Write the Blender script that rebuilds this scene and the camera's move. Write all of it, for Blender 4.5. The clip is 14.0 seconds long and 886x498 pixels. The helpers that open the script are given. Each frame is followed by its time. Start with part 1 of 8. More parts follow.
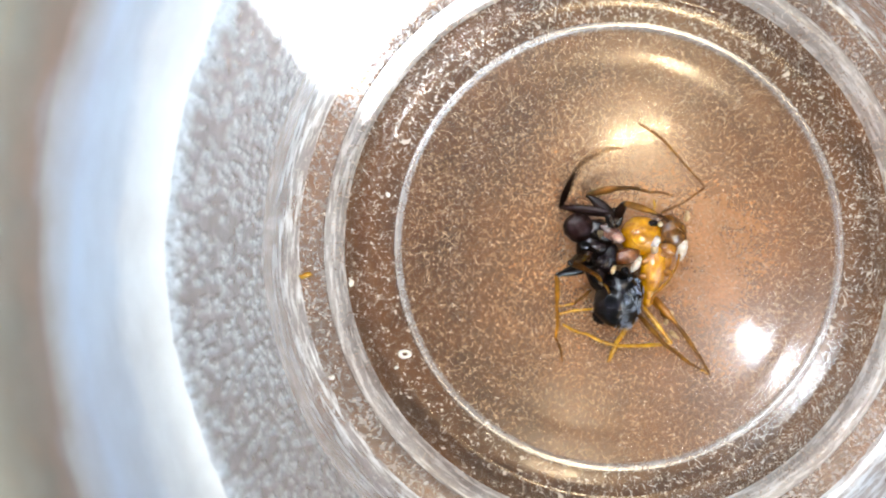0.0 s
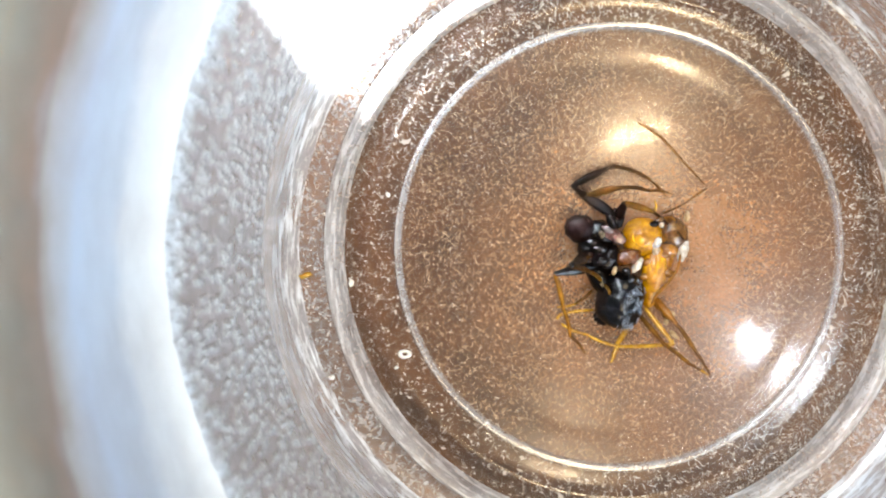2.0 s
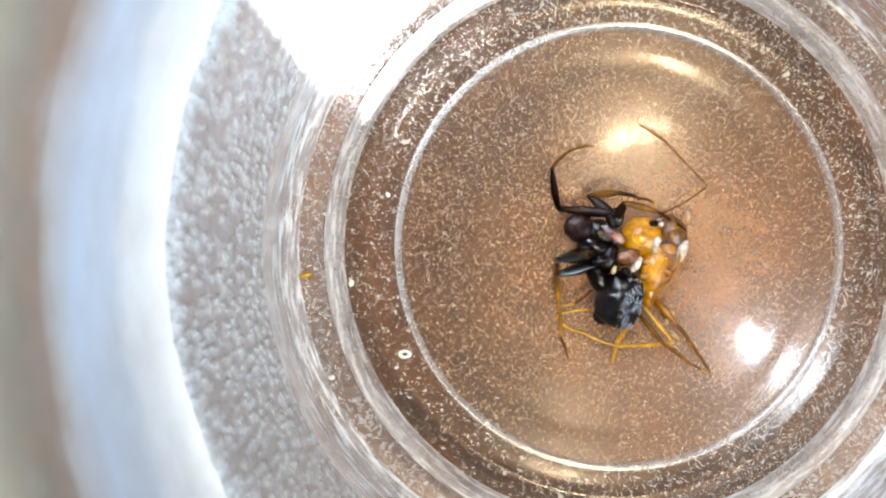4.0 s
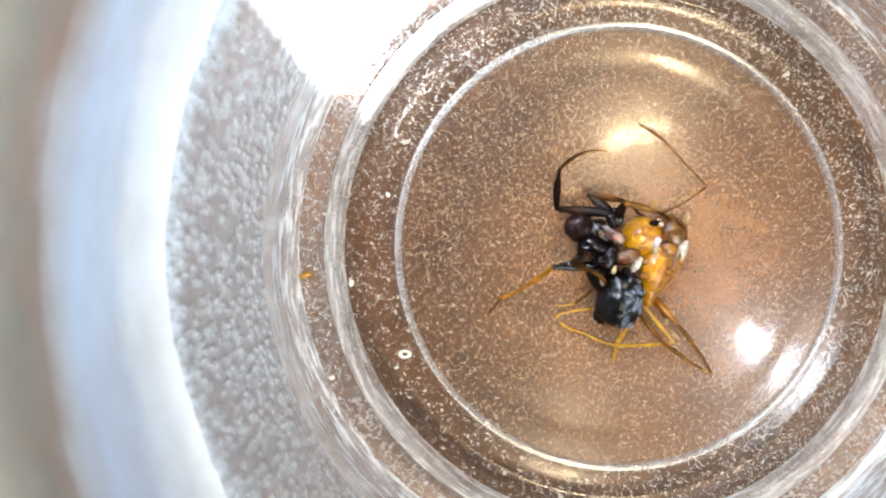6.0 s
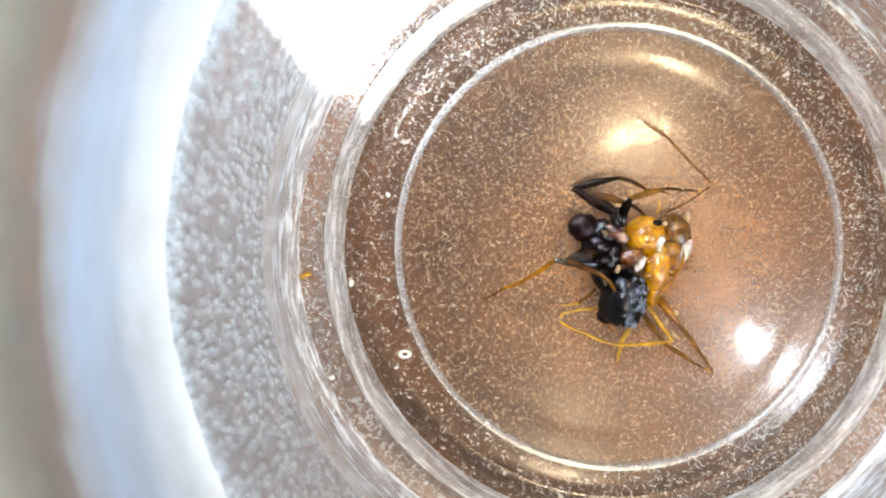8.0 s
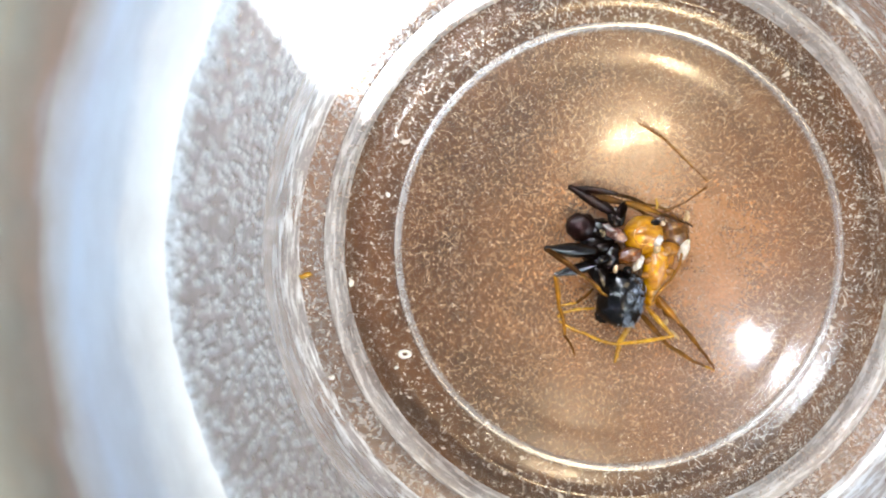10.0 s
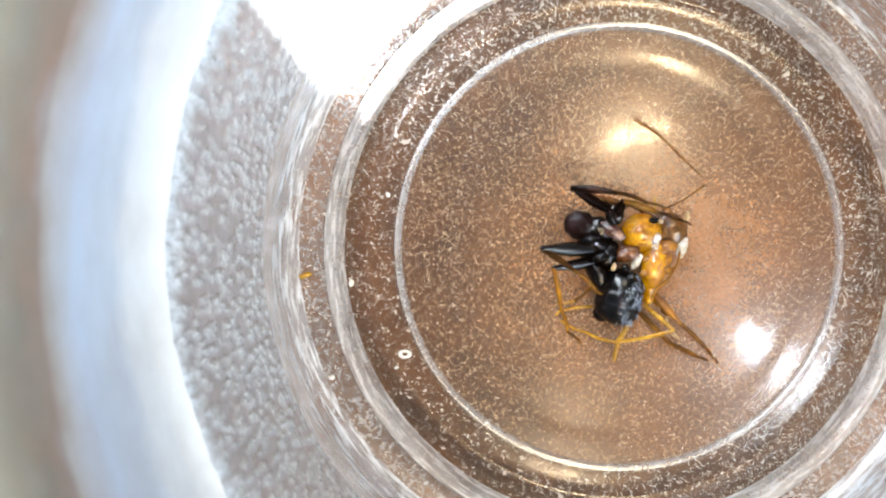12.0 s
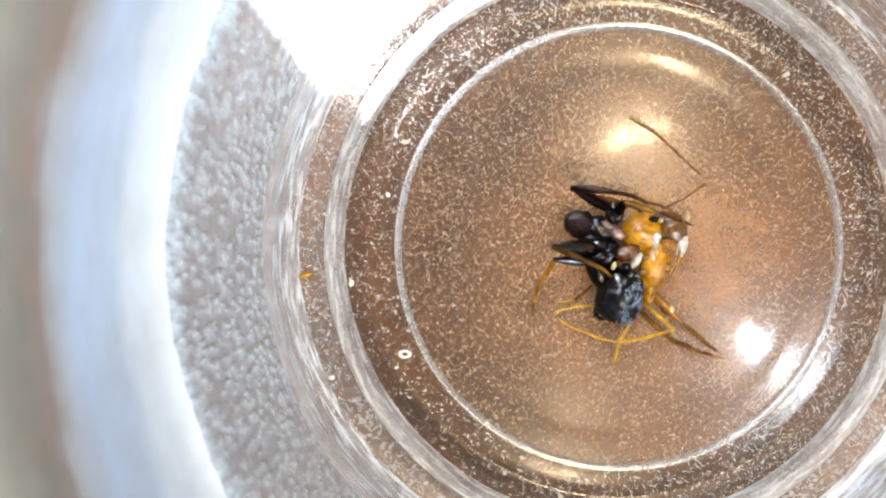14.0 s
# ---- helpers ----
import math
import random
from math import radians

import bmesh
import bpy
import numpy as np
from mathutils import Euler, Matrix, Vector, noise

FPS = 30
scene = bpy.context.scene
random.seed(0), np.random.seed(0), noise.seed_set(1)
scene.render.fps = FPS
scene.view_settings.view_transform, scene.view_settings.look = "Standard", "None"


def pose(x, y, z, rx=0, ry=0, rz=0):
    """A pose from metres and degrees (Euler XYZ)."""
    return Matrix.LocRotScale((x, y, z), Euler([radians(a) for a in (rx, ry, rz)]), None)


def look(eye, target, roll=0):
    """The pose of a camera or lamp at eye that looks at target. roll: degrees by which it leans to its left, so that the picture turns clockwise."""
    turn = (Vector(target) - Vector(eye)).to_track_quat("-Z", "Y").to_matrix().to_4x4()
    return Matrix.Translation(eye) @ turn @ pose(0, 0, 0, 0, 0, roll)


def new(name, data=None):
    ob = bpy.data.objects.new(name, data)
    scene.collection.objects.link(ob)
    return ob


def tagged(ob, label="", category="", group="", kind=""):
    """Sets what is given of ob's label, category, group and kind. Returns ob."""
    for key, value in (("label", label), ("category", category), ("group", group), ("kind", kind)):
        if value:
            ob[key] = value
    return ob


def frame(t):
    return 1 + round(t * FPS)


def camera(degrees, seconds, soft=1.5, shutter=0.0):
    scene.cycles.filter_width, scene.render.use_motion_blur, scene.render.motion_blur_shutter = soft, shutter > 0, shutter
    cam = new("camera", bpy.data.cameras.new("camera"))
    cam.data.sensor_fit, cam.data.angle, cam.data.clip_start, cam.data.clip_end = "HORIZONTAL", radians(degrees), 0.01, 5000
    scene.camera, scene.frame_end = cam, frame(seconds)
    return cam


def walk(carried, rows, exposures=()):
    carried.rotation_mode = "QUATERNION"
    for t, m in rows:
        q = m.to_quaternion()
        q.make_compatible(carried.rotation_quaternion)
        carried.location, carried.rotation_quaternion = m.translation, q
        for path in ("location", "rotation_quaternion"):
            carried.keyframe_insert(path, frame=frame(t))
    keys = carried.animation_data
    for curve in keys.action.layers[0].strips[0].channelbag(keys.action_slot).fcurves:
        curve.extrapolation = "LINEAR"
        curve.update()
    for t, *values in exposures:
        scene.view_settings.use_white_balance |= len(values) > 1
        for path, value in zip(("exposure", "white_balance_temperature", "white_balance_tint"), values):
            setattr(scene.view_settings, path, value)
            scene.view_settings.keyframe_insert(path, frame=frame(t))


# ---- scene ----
# camera straight above a small clear cup, lying still over it
MM = 0.001
cam = camera(42.8, 14.0, soft=2.0, shutter=0.5)
walk(cam, [(0.0, pose(-0.007775, -0.0001, 0.05)), (14.0, pose(-0.007775, -0.0001, 0.05))], [(0.0, 0.33), (14.0, 0.33)])
cam.data.dof.use_dof = True
cam.data.dof.focus_distance = 0.047
cam.data.dof.aperture_fstop = 160.0

# ---- light ----
world = bpy.data.worlds.new("world")
scene.world = world
world.use_nodes = True
wn = world.node_tree
sky = wn.nodes.new("ShaderNodeTexSky")
sky.sky_type = "NISHITA"
sky.sun_disc = False
sky.sun_elevation = radians(38)
sky.sun_rotation = radians(-45)
wn.links.new(sky.outputs["Color"], wn.nodes["Background"].inputs["Color"])
wn.nodes["Background"].inputs["Strength"].default_value = 0.055


def lamp(name, kind, m, power, color, size=0.1, size_y=None, shape="RECTANGLE"):
    data = bpy.data.lights.new(name, kind)
    data.energy, data.color = power, color
    if kind == "AREA":
        data.shape, data.size, data.size_y = shape, size, size_y or size
    if kind == "SUN":
        data.angle = radians(size)
    ob = new(name, data)
    ob.matrix_world = m
    return ob


def around(az, el, d):
    """A place d metres from the cup at that azimuth and elevation in degrees."""
    a, e = radians(az), radians(el)
    return Vector((d * math.cos(e) * math.cos(a), d * math.cos(e) * math.sin(a), d * math.sin(e)))


# a broad low window across the table, a small bright skylight and two warm lamps overhead
lamp("window_light", "AREA", look(around(-45, 25, 0.8), (0, 0, 0.005)), 6.1, (0.65, 0.86, 1.03), 0.7, 0.56)
lamp("skylight", "AREA", pose(-0.225, 0.262, 0.9), 2.1, (0.82, 0.92, 1.0), 0.065, 0.085, "ELLIPSE")
# unseen cool fill lamp, added to brighten the lower right of the base
lamp("added_cool_fill", "AREA", look((-0.31, 0.37, 0.9), (0, 0, 0)), 2.6, (0.9, 0.95, 1.0), 0.36, 0.3, "ELLIPSE")
lamp("ceiling_light", "AREA", look((0.085, -0.32, 0.9), (0, 0, 0)), 4.0, (1.0, 0.75, 0.44), 0.2, 0.045, "ELLIPSE")
lamp("second_ceiling_light", "AREA", look((0.305, 0.56, 0.9), (0, 0, 0)), 3.6, (1.0, 0.78, 0.5), 0.14, 0.09, "ELLIPSE")
# unseen warm fill lamp, added to widen the first lamp's glow
lamp("added_warm_fill", "AREA", look((0.095, -0.205, 0.95), (0, 0, 0)), 1.45, (1.0, 0.8, 0.54), 0.4, 0.28, "ELLIPSE")
# a sunbeam through the gap beside the window falls on the far side of the cup
spot = around(126, 0, 0.015) + Vector((0, 0, 0.0128))
sunbeam = lamp("sunbeam", "AREA", look(spot + around(-46, 17, 0.2), spot), 0.13, (0.9, 0.95, 1.0), 0.0113, 0.0245)
sunbeam.data.spread = radians(0.8)


# ---- materials ----
class Mat:
    """A node material with short calls."""

    def __init__(self, name):
        self.m = bpy.data.materials.new(name)
        self.m.use_nodes = True
        self.t = self.m.node_tree
        self.t.nodes.clear()
        self.out = self.n("OutputMaterial")
        self.coord = self.n("TexCoord").outputs["Object"]

    def n(self, kind, **values):
        node = self.t.nodes.new("ShaderNode" + kind)
        for key, value in values.items():
            self.put(node.inputs[key.replace("_", " ")], value)
        return node

    def put(self, socket, value):
        if isinstance(value, bpy.types.NodeSocket):
            self.t.links.new(value, socket)
        else:
            socket.default_value = (*value, 1) if isinstance(value, tuple) and len(value) == 3 and socket.type == "RGBA" else value

    def noise(self, scale, detail=3.0, rough=0.5, distortion=0.0, stretch=None):
        v = self.coord
        if stretch:
            mp = self.n("Mapping", Vector=v)
            mp.inputs["Scale"].default_value = stretch
            v = mp.outputs[0]
        return self.n("TexNoise", Vector=v, Scale=scale, Detail=detail, Roughness=rough, Distortion=distortion).outputs["Fac"]

    def ramp(self, fac, *stops):
        node = self.n("ValToRGB", Fac=fac)
        e = node.color_ramp.elements
        while len(e) < len(stops):
            e.new(0.5)
        for el, (p, c) in zip(e, stops):
            el.position = p
            el.color = (c, c, c, 1) if isinstance(c, (int, float)) else (*c, 1)
        return node.outputs["Color"]

    def math(self, op, a, b=0.0):
        node = self.n("Math")
        node.operation = op
        self.put(node.inputs[0], a)
        self.put(node.inputs[1], b)
        return node.outputs[0]

    def mix(self, fac, a, b):
        node = self.n("MixShader")
        self.put(node.inputs[0], fac)
        self.put(node.inputs[1], a)
        self.put(node.inputs[2], b)
        return node.outputs[0]

    def bump(self, height, strength, distance):
        return self.n("Bump", Height=height, Strength=strength, Distance=distance).outputs[0]

    def end(self, shader):
        self.t.links.new(shader, self.out.inputs["Surface"])
        return self.m


def plastic(name, haze, flecks, fleck_scale, rough, bump, bump_scale, tint=(0.97, 0.96, 0.95), glow=0.5, streak=0.0, scatter=(0.82, 0.83, 0.85), gleam=1.0, wide_share=0.5, uneven=0.5, grainy=0.0, glow_pool=0.0, levels=()):
    """Clear plastic, scuffed: see-through, with a dull haze, short pale scratches and a gloss broken by fine relief."""
    m = Mat(name)
    # thin bands round one level of a noise, broken up by a second one: curled scratches
    curl = m.noise(fleck_scale, 1.0, 0.4, 0.9)
    band = m.ramp(m.math("ABSOLUTE", m.math("SUBTRACT", curl, 0.52)), (0.0, 1.0), (0.05, 0.0))
    breaks = m.ramp(m.noise(fleck_scale * 0.9, 2.0, 0.6), (0.47, 0.0), (0.58, 1.0))
    marks = m.math("MULTIPLY", band, breaks)
    dots = m.ramp(m.noise(fleck_scale * 0.55, 2.0, 0.5), (0.68, 0.0), (0.72, 1.0))
    marks = m.math("MAXIMUM", marks, dots)
    cloud = m.ramp(m.noise(230, 4.0, 0.6), (0.3, 1 - uneven), (0.7, 1 + uneven))
    grain = m.ramp(m.noise(fleck_scale * 1.25, 2.0, 0.6, 0.5), (0.4, 1 - grainy), (0.62, 1 + grainy))
    if glow_pool:
        # scuff haze made denser mid-dish, painting in the glow there
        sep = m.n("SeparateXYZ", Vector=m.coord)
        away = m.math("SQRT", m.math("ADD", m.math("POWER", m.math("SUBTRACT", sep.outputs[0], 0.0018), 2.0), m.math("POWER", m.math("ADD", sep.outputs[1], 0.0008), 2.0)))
        ragged = m.math("ADD", m.math("DIVIDE", away, glow_pool), m.math("MULTIPLY", m.math("SUBTRACT", m.noise(170, 3.0, 0.6), 0.5), 0.7))
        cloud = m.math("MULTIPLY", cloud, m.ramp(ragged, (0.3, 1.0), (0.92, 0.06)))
    fac = m.math("ADD", m.math("MULTIPLY", m.math("MULTIPLY", cloud, grain), haze), m.math("MULTIPLY", marks, flecks))
    if streak:
        # fine lines that run round the cup
        sep = m.n("SeparateXYZ", Vector=m.coord)
        away = m.math("SQRT", m.math("ADD", m.math("POWER", sep.outputs[0], 2.0), m.math("POWER", sep.outputs[1], 2.0)))
        v = m.n("CombineXYZ", X=m.math("MULTIPLY", away, 6000.0), Y=m.math("MULTIPLY", sep.outputs[2], 2500.0), Z=m.math("MULTIPLY", m.math("ARCTAN2", m.math("MULTIPLY", sep.outputs[1], -1.0), m.math("MULTIPLY", sep.outputs[0], -1.0)), 9.0)).outputs[0]
        lines = m.ramp(m.n("TexNoise", Vector=v, Scale=1.0, Detail=3.0, Roughness=0.6).outputs["Fac"], (0.48, 0.0), (0.62, 1.0))
        fac = m.math("ADD", fac, m.math("MULTIPLY", lines, streak))
    fac = m.math("MINIMUM", fac, 1.0)
    relief = m.math("ADD", m.noise(bump_scale, 3.0, 0.55, 0.6), m.math("MULTIPLY", marks, 0.5))
    nrm = m.bump(relief, bump, 0.00005)
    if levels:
        # the tint changes softly with height, given in millimetres; it carries painted light
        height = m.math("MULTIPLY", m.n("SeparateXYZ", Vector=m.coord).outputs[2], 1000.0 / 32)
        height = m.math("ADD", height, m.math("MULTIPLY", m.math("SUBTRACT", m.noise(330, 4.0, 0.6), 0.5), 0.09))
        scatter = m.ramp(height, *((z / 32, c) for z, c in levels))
    dull = m.n("BsdfDiffuse", Color=scatter, Normal=nrm).outputs[0]
    pass_ = m.n("BsdfTranslucent", Color=scatter, Normal=nrm).outputs[0]
    body = m.mix(fac, m.n("BsdfTransparent", Color=tint).outputs[0], m.mix(glow, dull, pass_))
    sharp = m.n("BsdfAnisotropic", Color=(1, 1, 1), Roughness=rough, Normal=nrm).outputs[0]
    wide = m.n("BsdfAnisotropic", Color=(1, 1, 1), Roughness=0.27, Normal=nrm).outputs[0]
    fres = m.n("Fresnel", IOR=1.5, Normal=nrm).outputs[0]
    return m.end(m.mix(m.math("MULTIPLY", fres, gleam), body, m.mix(wide_share, sharp, wide)))


def pebbled(name):
    """Clear side wall covered with small rounded pebbles that scatter light."""
    m = Mat(name)
    mp = m.n("Mapping", Vector=m.coord)
    mp.inputs["Scale"].default_value = (1, 1, 0.27)
    wob = m.n("VectorMath", )
    wob.operation = "ADD"
    m.put(wob.inputs[0], mp.outputs[0])
    push = m.n("VectorMath")
    push.operation = "SCALE"
    m.put(push.inputs[0], m.n("TexNoise", Vector=mp.outputs[0], Scale=5000.0, Detail=2.0).outputs["Color"])
    push.inputs["Scale"].default_value = 0.00016
    m.put(wob.inputs[1], push.outputs[0])
    warp = m.n("TexVoronoi", Vector=wob.outputs[0], Scale=3200.0, Randomness=1.0)
    warp.feature = "SMOOTH_F1"
    peb = m.ramp(warp.outputs["Distance"], (0.15, 1.0), (0.62, 0.0))
    sep = m.n("SeparateXYZ", Vector=m.coord)
    turn = m.math("ARCTAN2", m.math("MULTIPLY", sep.outputs[1], -1.0), m.math("MULTIPLY", sep.outputs[0], -1.0))
    v = m.n("CombineXYZ", X=m.math("MULTIPLY", sep.outputs[2], 1900.0), Y=m.math("MULTIPLY", turn, 10.0)).outputs[0]
    lines = m.ramp(m.n("TexNoise", Vector=v, Scale=1.0, Detail=3.0, Roughness=0.6).outputs["Fac"], (0.5, 0.0), (0.7, 1.0))
    low = m.ramp(m.math("MULTIPLY", sep.outputs[2], 100.0), (0.35, 1.0), (0.9, 0.15))
    big = m.ramp(m.noise(300, 3.0, 0.6), (0.3, 0.38), (0.7, 0.58))
    fac = m.math("ADD", m.math("MULTIPLY", m.math("MULTIPLY", peb, m.ramp(m.noise(5200, 3.0, 0.6, 0.4), (0.35, 0.3), (0.65, 1.25))), 0.62), m.math("ADD", big, m.math("MULTIPLY", m.math("MULTIPLY", lines, low), 0.4)))
    nrm = m.bump(peb, 1.0, 0.00017)
    # ragged bright fade under the collar, painted into the top of the wall
    high = m.math("ADD", m.math("MULTIPLY", sep.outputs[2], 50.0), m.math("MULTIPLY", m.math("SUBTRACT", m.noise(420, 4.0, 0.6), 0.5), 0.16))
    bright_fade = m.ramp(high, (0.9, 0.0), (1.01, 1.0))
    tone = m.ramp(high, (0.87, (0.57, 0.595, 0.61)), (1.0, (0.78, 0.85, 0.9)))
    fac = m.math("ADD", fac, m.math("MULTIPLY", bright_fade, 0.5))
    dull = m.n("BsdfDiffuse", Color=tone, Normal=nrm).outputs[0]
    pass_ = m.n("BsdfTranslucent", Color=tone, Normal=nrm).outputs[0]
    body = m.mix(m.math("MINIMUM", fac, 1.0), m.n("BsdfTransparent", Color=(0.97, 0.97, 0.97)).outputs[0], m.mix(0.16, dull, pass_))
    gloss = m.n("BsdfAnisotropic", Color=(1, 1, 1), Roughness=0.14, Normal=nrm).outputs[0]
    return m.end(m.mix(m.math("MULTIPLY", m.n("Fresnel", IOR=1.4, Normal=nrm).outputs[0], 0.45), body, gloss))


def shell(name, dark, light, rough, coat=0.3, sss=0.0, patch_scale=1500, bump=0.25, trans=0.0, pit=9000, shine=0.5):
    """Insect shell: two tones in soft patches, fine pits, a gloss."""
    m = Mat(name)
    col = m.n("Mix", Factor=m.ramp(m.noise(patch_scale, 4.0, 0.6, 0.4), (0.35, 0.0), (0.7, 1.0)))
    col.data_type = "RGBA"
    m.put(col.inputs[6], dark)
    m.put(col.inputs[7], light)
    nrm = m.bump(m.noise(pit, 3.0, 0.6), bump, 0.00003)
    p = m.n("BsdfPrincipled", Roughness=m.ramp(m.noise(5000, 2.0), (0.3, rough * 0.7), (0.7, rough * 1.3)), Normal=nrm)
    m.put(p.inputs["Base Color"], col.outputs[2])
    m.put(p.inputs["Specular IOR Level"], shine)
    m.put(p.inputs["Coat Weight"], coat)
    m.put(p.inputs["Coat Roughness"], 0.06)
    if sss:
        m.put(p.inputs["Subsurface Weight"], sss)
        p.inputs["Subsurface Radius"].default_value = (0.0006, 0.0003, 0.0001)
        p.inputs["Subsurface Scale"].default_value = 1.0
    if trans:
        m.put(p.inputs["Transmission Weight"], trans)
    return m.end(p.outputs[0])


def table_material():
    m = Mat("varnished_wood")
    grain = m.noise(75, 5.0, 0.5, 0.6, (1.0, 0.35, 1.0))
    spots = m.noise(700, 4.0, 0.6)
    col = m.ramp(m.math("ADD", m.math("MULTIPLY", grain, 0.6), m.math("MULTIPLY", spots, 0.4)), (0.36, (0.05, 0.0185, 0.0028)), (0.5, (0.105, 0.0385, 0.006)), (0.66, (0.2, 0.075, 0.0125)))
    nrm = m.bump(spots, 0.05, 0.0002)
    p = m.n("BsdfPrincipled", Roughness=0.5, Normal=nrm)
    m.put(p.inputs["Base Color"], col)
    return m.end(p.outputs[0])


WOOD = table_material()
P_DISH = plastic("scuffed_clear_plastic", 0.45, 0.2, 5200, 0.07, 0.2, 1900, glow_pool=0.0098, scatter=(0.88, 0.45, 0.21), wide_share=0.68, uneven=0.6, grainy=0.12)
P_MARGIN = plastic("coarse_clear_plastic", 0.0, 0.6, 3800, 0.16, 0.2, 2400, gleam=0.85, scatter=(0.9, 0.8, 0.7), wide_share=0.25)
P_LEDGE = plastic("glossy_clear_plastic", 0.2, 0.32, 3600, 0.08, 0.06, 2400, wide_share=0.15, grainy=0.7)
P_BEAD = plastic("raised_clear_plastic", 0.3, 0.3, 5000, 0.2, 0.1, 1500, gleam=5.0, wide_share=0.3)
P_STEP = plastic("moulded_clear_plastic", 0.44, 0.2, 5000, 0.08, 0.06, 1500, glow=0.5, gleam=1.4, streak=0.42, wide_share=0.2, scatter=(0.8, 0.82, 0.84))
P_FILLET = plastic("streaked_clear_plastic", 0.32, 0.25, 5000, 0.08, 0.1, 1500, glow=0.4, gleam=1.6, streak=0.6, wide_share=0.2, scatter=(0.76, 0.81, 0.86))
P_WALL = pebbled("pebbled_clear_plastic")
# bright band and bluish fall-off of daylight painted into the tint by height
LIT_BANDS = ((19.6, (0.86, 0.93, 0.96)), (21.9, (0.85, 0.92, 0.97)), (23.2, (0.66, 0.77, 0.88)), (26.0, (0.6, 0.71, 0.85)), (27.6, (0.54, 0.58, 0.62)), (28.5, (0.39, 0.34, 0.3)), (29.4, (0.33, 0.34, 0.31)), (30.0, (0.34, 0.37, 0.34)))
P_COLLAR = plastic("frosted_plastic", 0.86, 0.0, 2500, 0.3, 0.25, 1500, glow=0.3, gleam=0.3, uneven=0.14, levels=LIT_BANDS)
P_RIM = plastic("cloudy_rim_plastic", 0.68, 0.0, 2500, 0.3, 0.05, 700, glow=0.4, gleam=0.3, uneven=0.2, levels=LIT_BANDS)
P_CLEAR = plastic("smooth_clear_plastic", 0.02, 0.0, 2500, 0.08, 0.05, 700, gleam=0.3)
P_UNDER = plastic("smooth_underside_plastic", 0.0, 0.1, 5000, 0.1, 0.1, 900, gleam=0.1)
BLACK = shell("black_shell", (0.0012, 0.0008, 0.0007), (0.004, 0.0022, 0.0018), 0.14, 0.0, bump=0.35, shine=0.12)
BLACK_LEG = shell("dark_brown_leg_shell", (0.0008, 0.0004, 0.0003), (0.0038, 0.0014, 0.0007), 0.28, 0.0, bump=0.05, shine=0.02)
BROWN_LEG = shell("brown_leg_shell", (0.045, 0.018, 0.002), (0.14, 0.06, 0.007), 0.3, 0.0, 0.1, shine=0.07)
AMBER_LEG = shell("amber_leg_shell", (0.11, 0.045, 0.003), (0.28, 0.125, 0.009), 0.3, 0.0, 0.1, shine=0.07)
GASTER = shell("black_gaster_shell", (0.001, 0.001, 0.0013), (0.002, 0.002, 0.0025), 0.2, 0.0, bump=0.7, pit=4500, shine=0.22)
GLOSS_LEG = shell("glossy_black_thigh_shell", (0.0012, 0.0007, 0.0006), (0.003, 0.0013, 0.0009), 0.06, 0.2, bump=0.04, shine=0.35)
HEAD = shell("dull_black_shell", (0.002, 0.001, 0.001), (0.009, 0.0035, 0.003), 0.32, 0.0, bump=0.3, pit=5000, shine=0.04)
DARK_FOOT = shell("deep_brown_leg_shell", (0.012, 0.0045, 0.001), (0.05, 0.019, 0.004), 0.35, 0.0, bump=0.08, shine=0.02)
SHEEN_SLIVER = shell("pale_sheen_sliver", (0.15, 0.19, 0.27), (0.52, 0.6, 0.72), 0.3, 0.0)
GREY_HAIR = shell("grey_bristle", (0.12, 0.11, 0.1), (0.3, 0.28, 0.26), 0.3, 0.0)
PINK = shell("pink_membrane", (0.14, 0.075, 0.06), (0.36, 0.25, 0.21), 0.2, 0.5, 0.3)
RUST = shell("rust_shell", (0.045, 0.012, 0.001), (0.16, 0.048, 0.003), 0.25, 0.1, 0.02)
AMBER_DARK = shell("dark_amber_shell", (0.12, 0.045, 0.002), (0.3, 0.12, 0.004), 0.2, 0.15)
MEMBRANE = shell("clear_membrane", (0.28, 0.24, 0.19), (0.72, 0.69, 0.64), 0.12, 0.8, 0.15, 2500)
RED = shell("reddish_shell", (0.025, 0.009, 0.007), (0.1, 0.04, 0.03), 0.3, 0.1, 0.1)
AMBER = shell("amber_shell", (0.19, 0.07, 0.0004), (0.54, 0.265, 0.001), 0.14, 0.4, 0.05, 1800)
YELLOW = shell("yellow_leg_shell", (0.22, 0.108, 0.004), (0.48, 0.275, 0.02), 0.25, 0.15, 0.15)
PALE_BROWN = shell("translucent_brown_shell", (0.03, 0.011, 0.001), (0.17, 0.07, 0.007), 0.16, 0.25, 0.1, 3500)
EYE = shell("eye_shell", (0.003, 0.002, 0.001), (0.008, 0.005, 0.003), 0.2, 0.0, shine=0.04)
PALE = shell("pale_membrane", (0.25, 0.17, 0.08), (0.55, 0.43, 0.26), 0.3, 0.4, 0.15, 4000)
WHITE = shell("white_crumb", (0.5, 0.47, 0.43), (0.72, 0.7, 0.67), 0.4, 0.2, 0.2)


# ---- builders ----
def mesh_of(bm, material, smooth=True):
    me = bpy.data.meshes.new("mesh")
    bm.normal_update()
    if smooth:
        for f in bm.faces:
            f.smooth = True
    bm.to_mesh(me)
    bm.free()
    me.materials.append(material)
    return me


def part(name, bm, material, parent, label="", m=None):
    ob = new(name, mesh_of(bm, material))
    if parent:
        ob.parent = parent
    if m:
        ob.matrix_basis = m
    return tagged(ob, label)


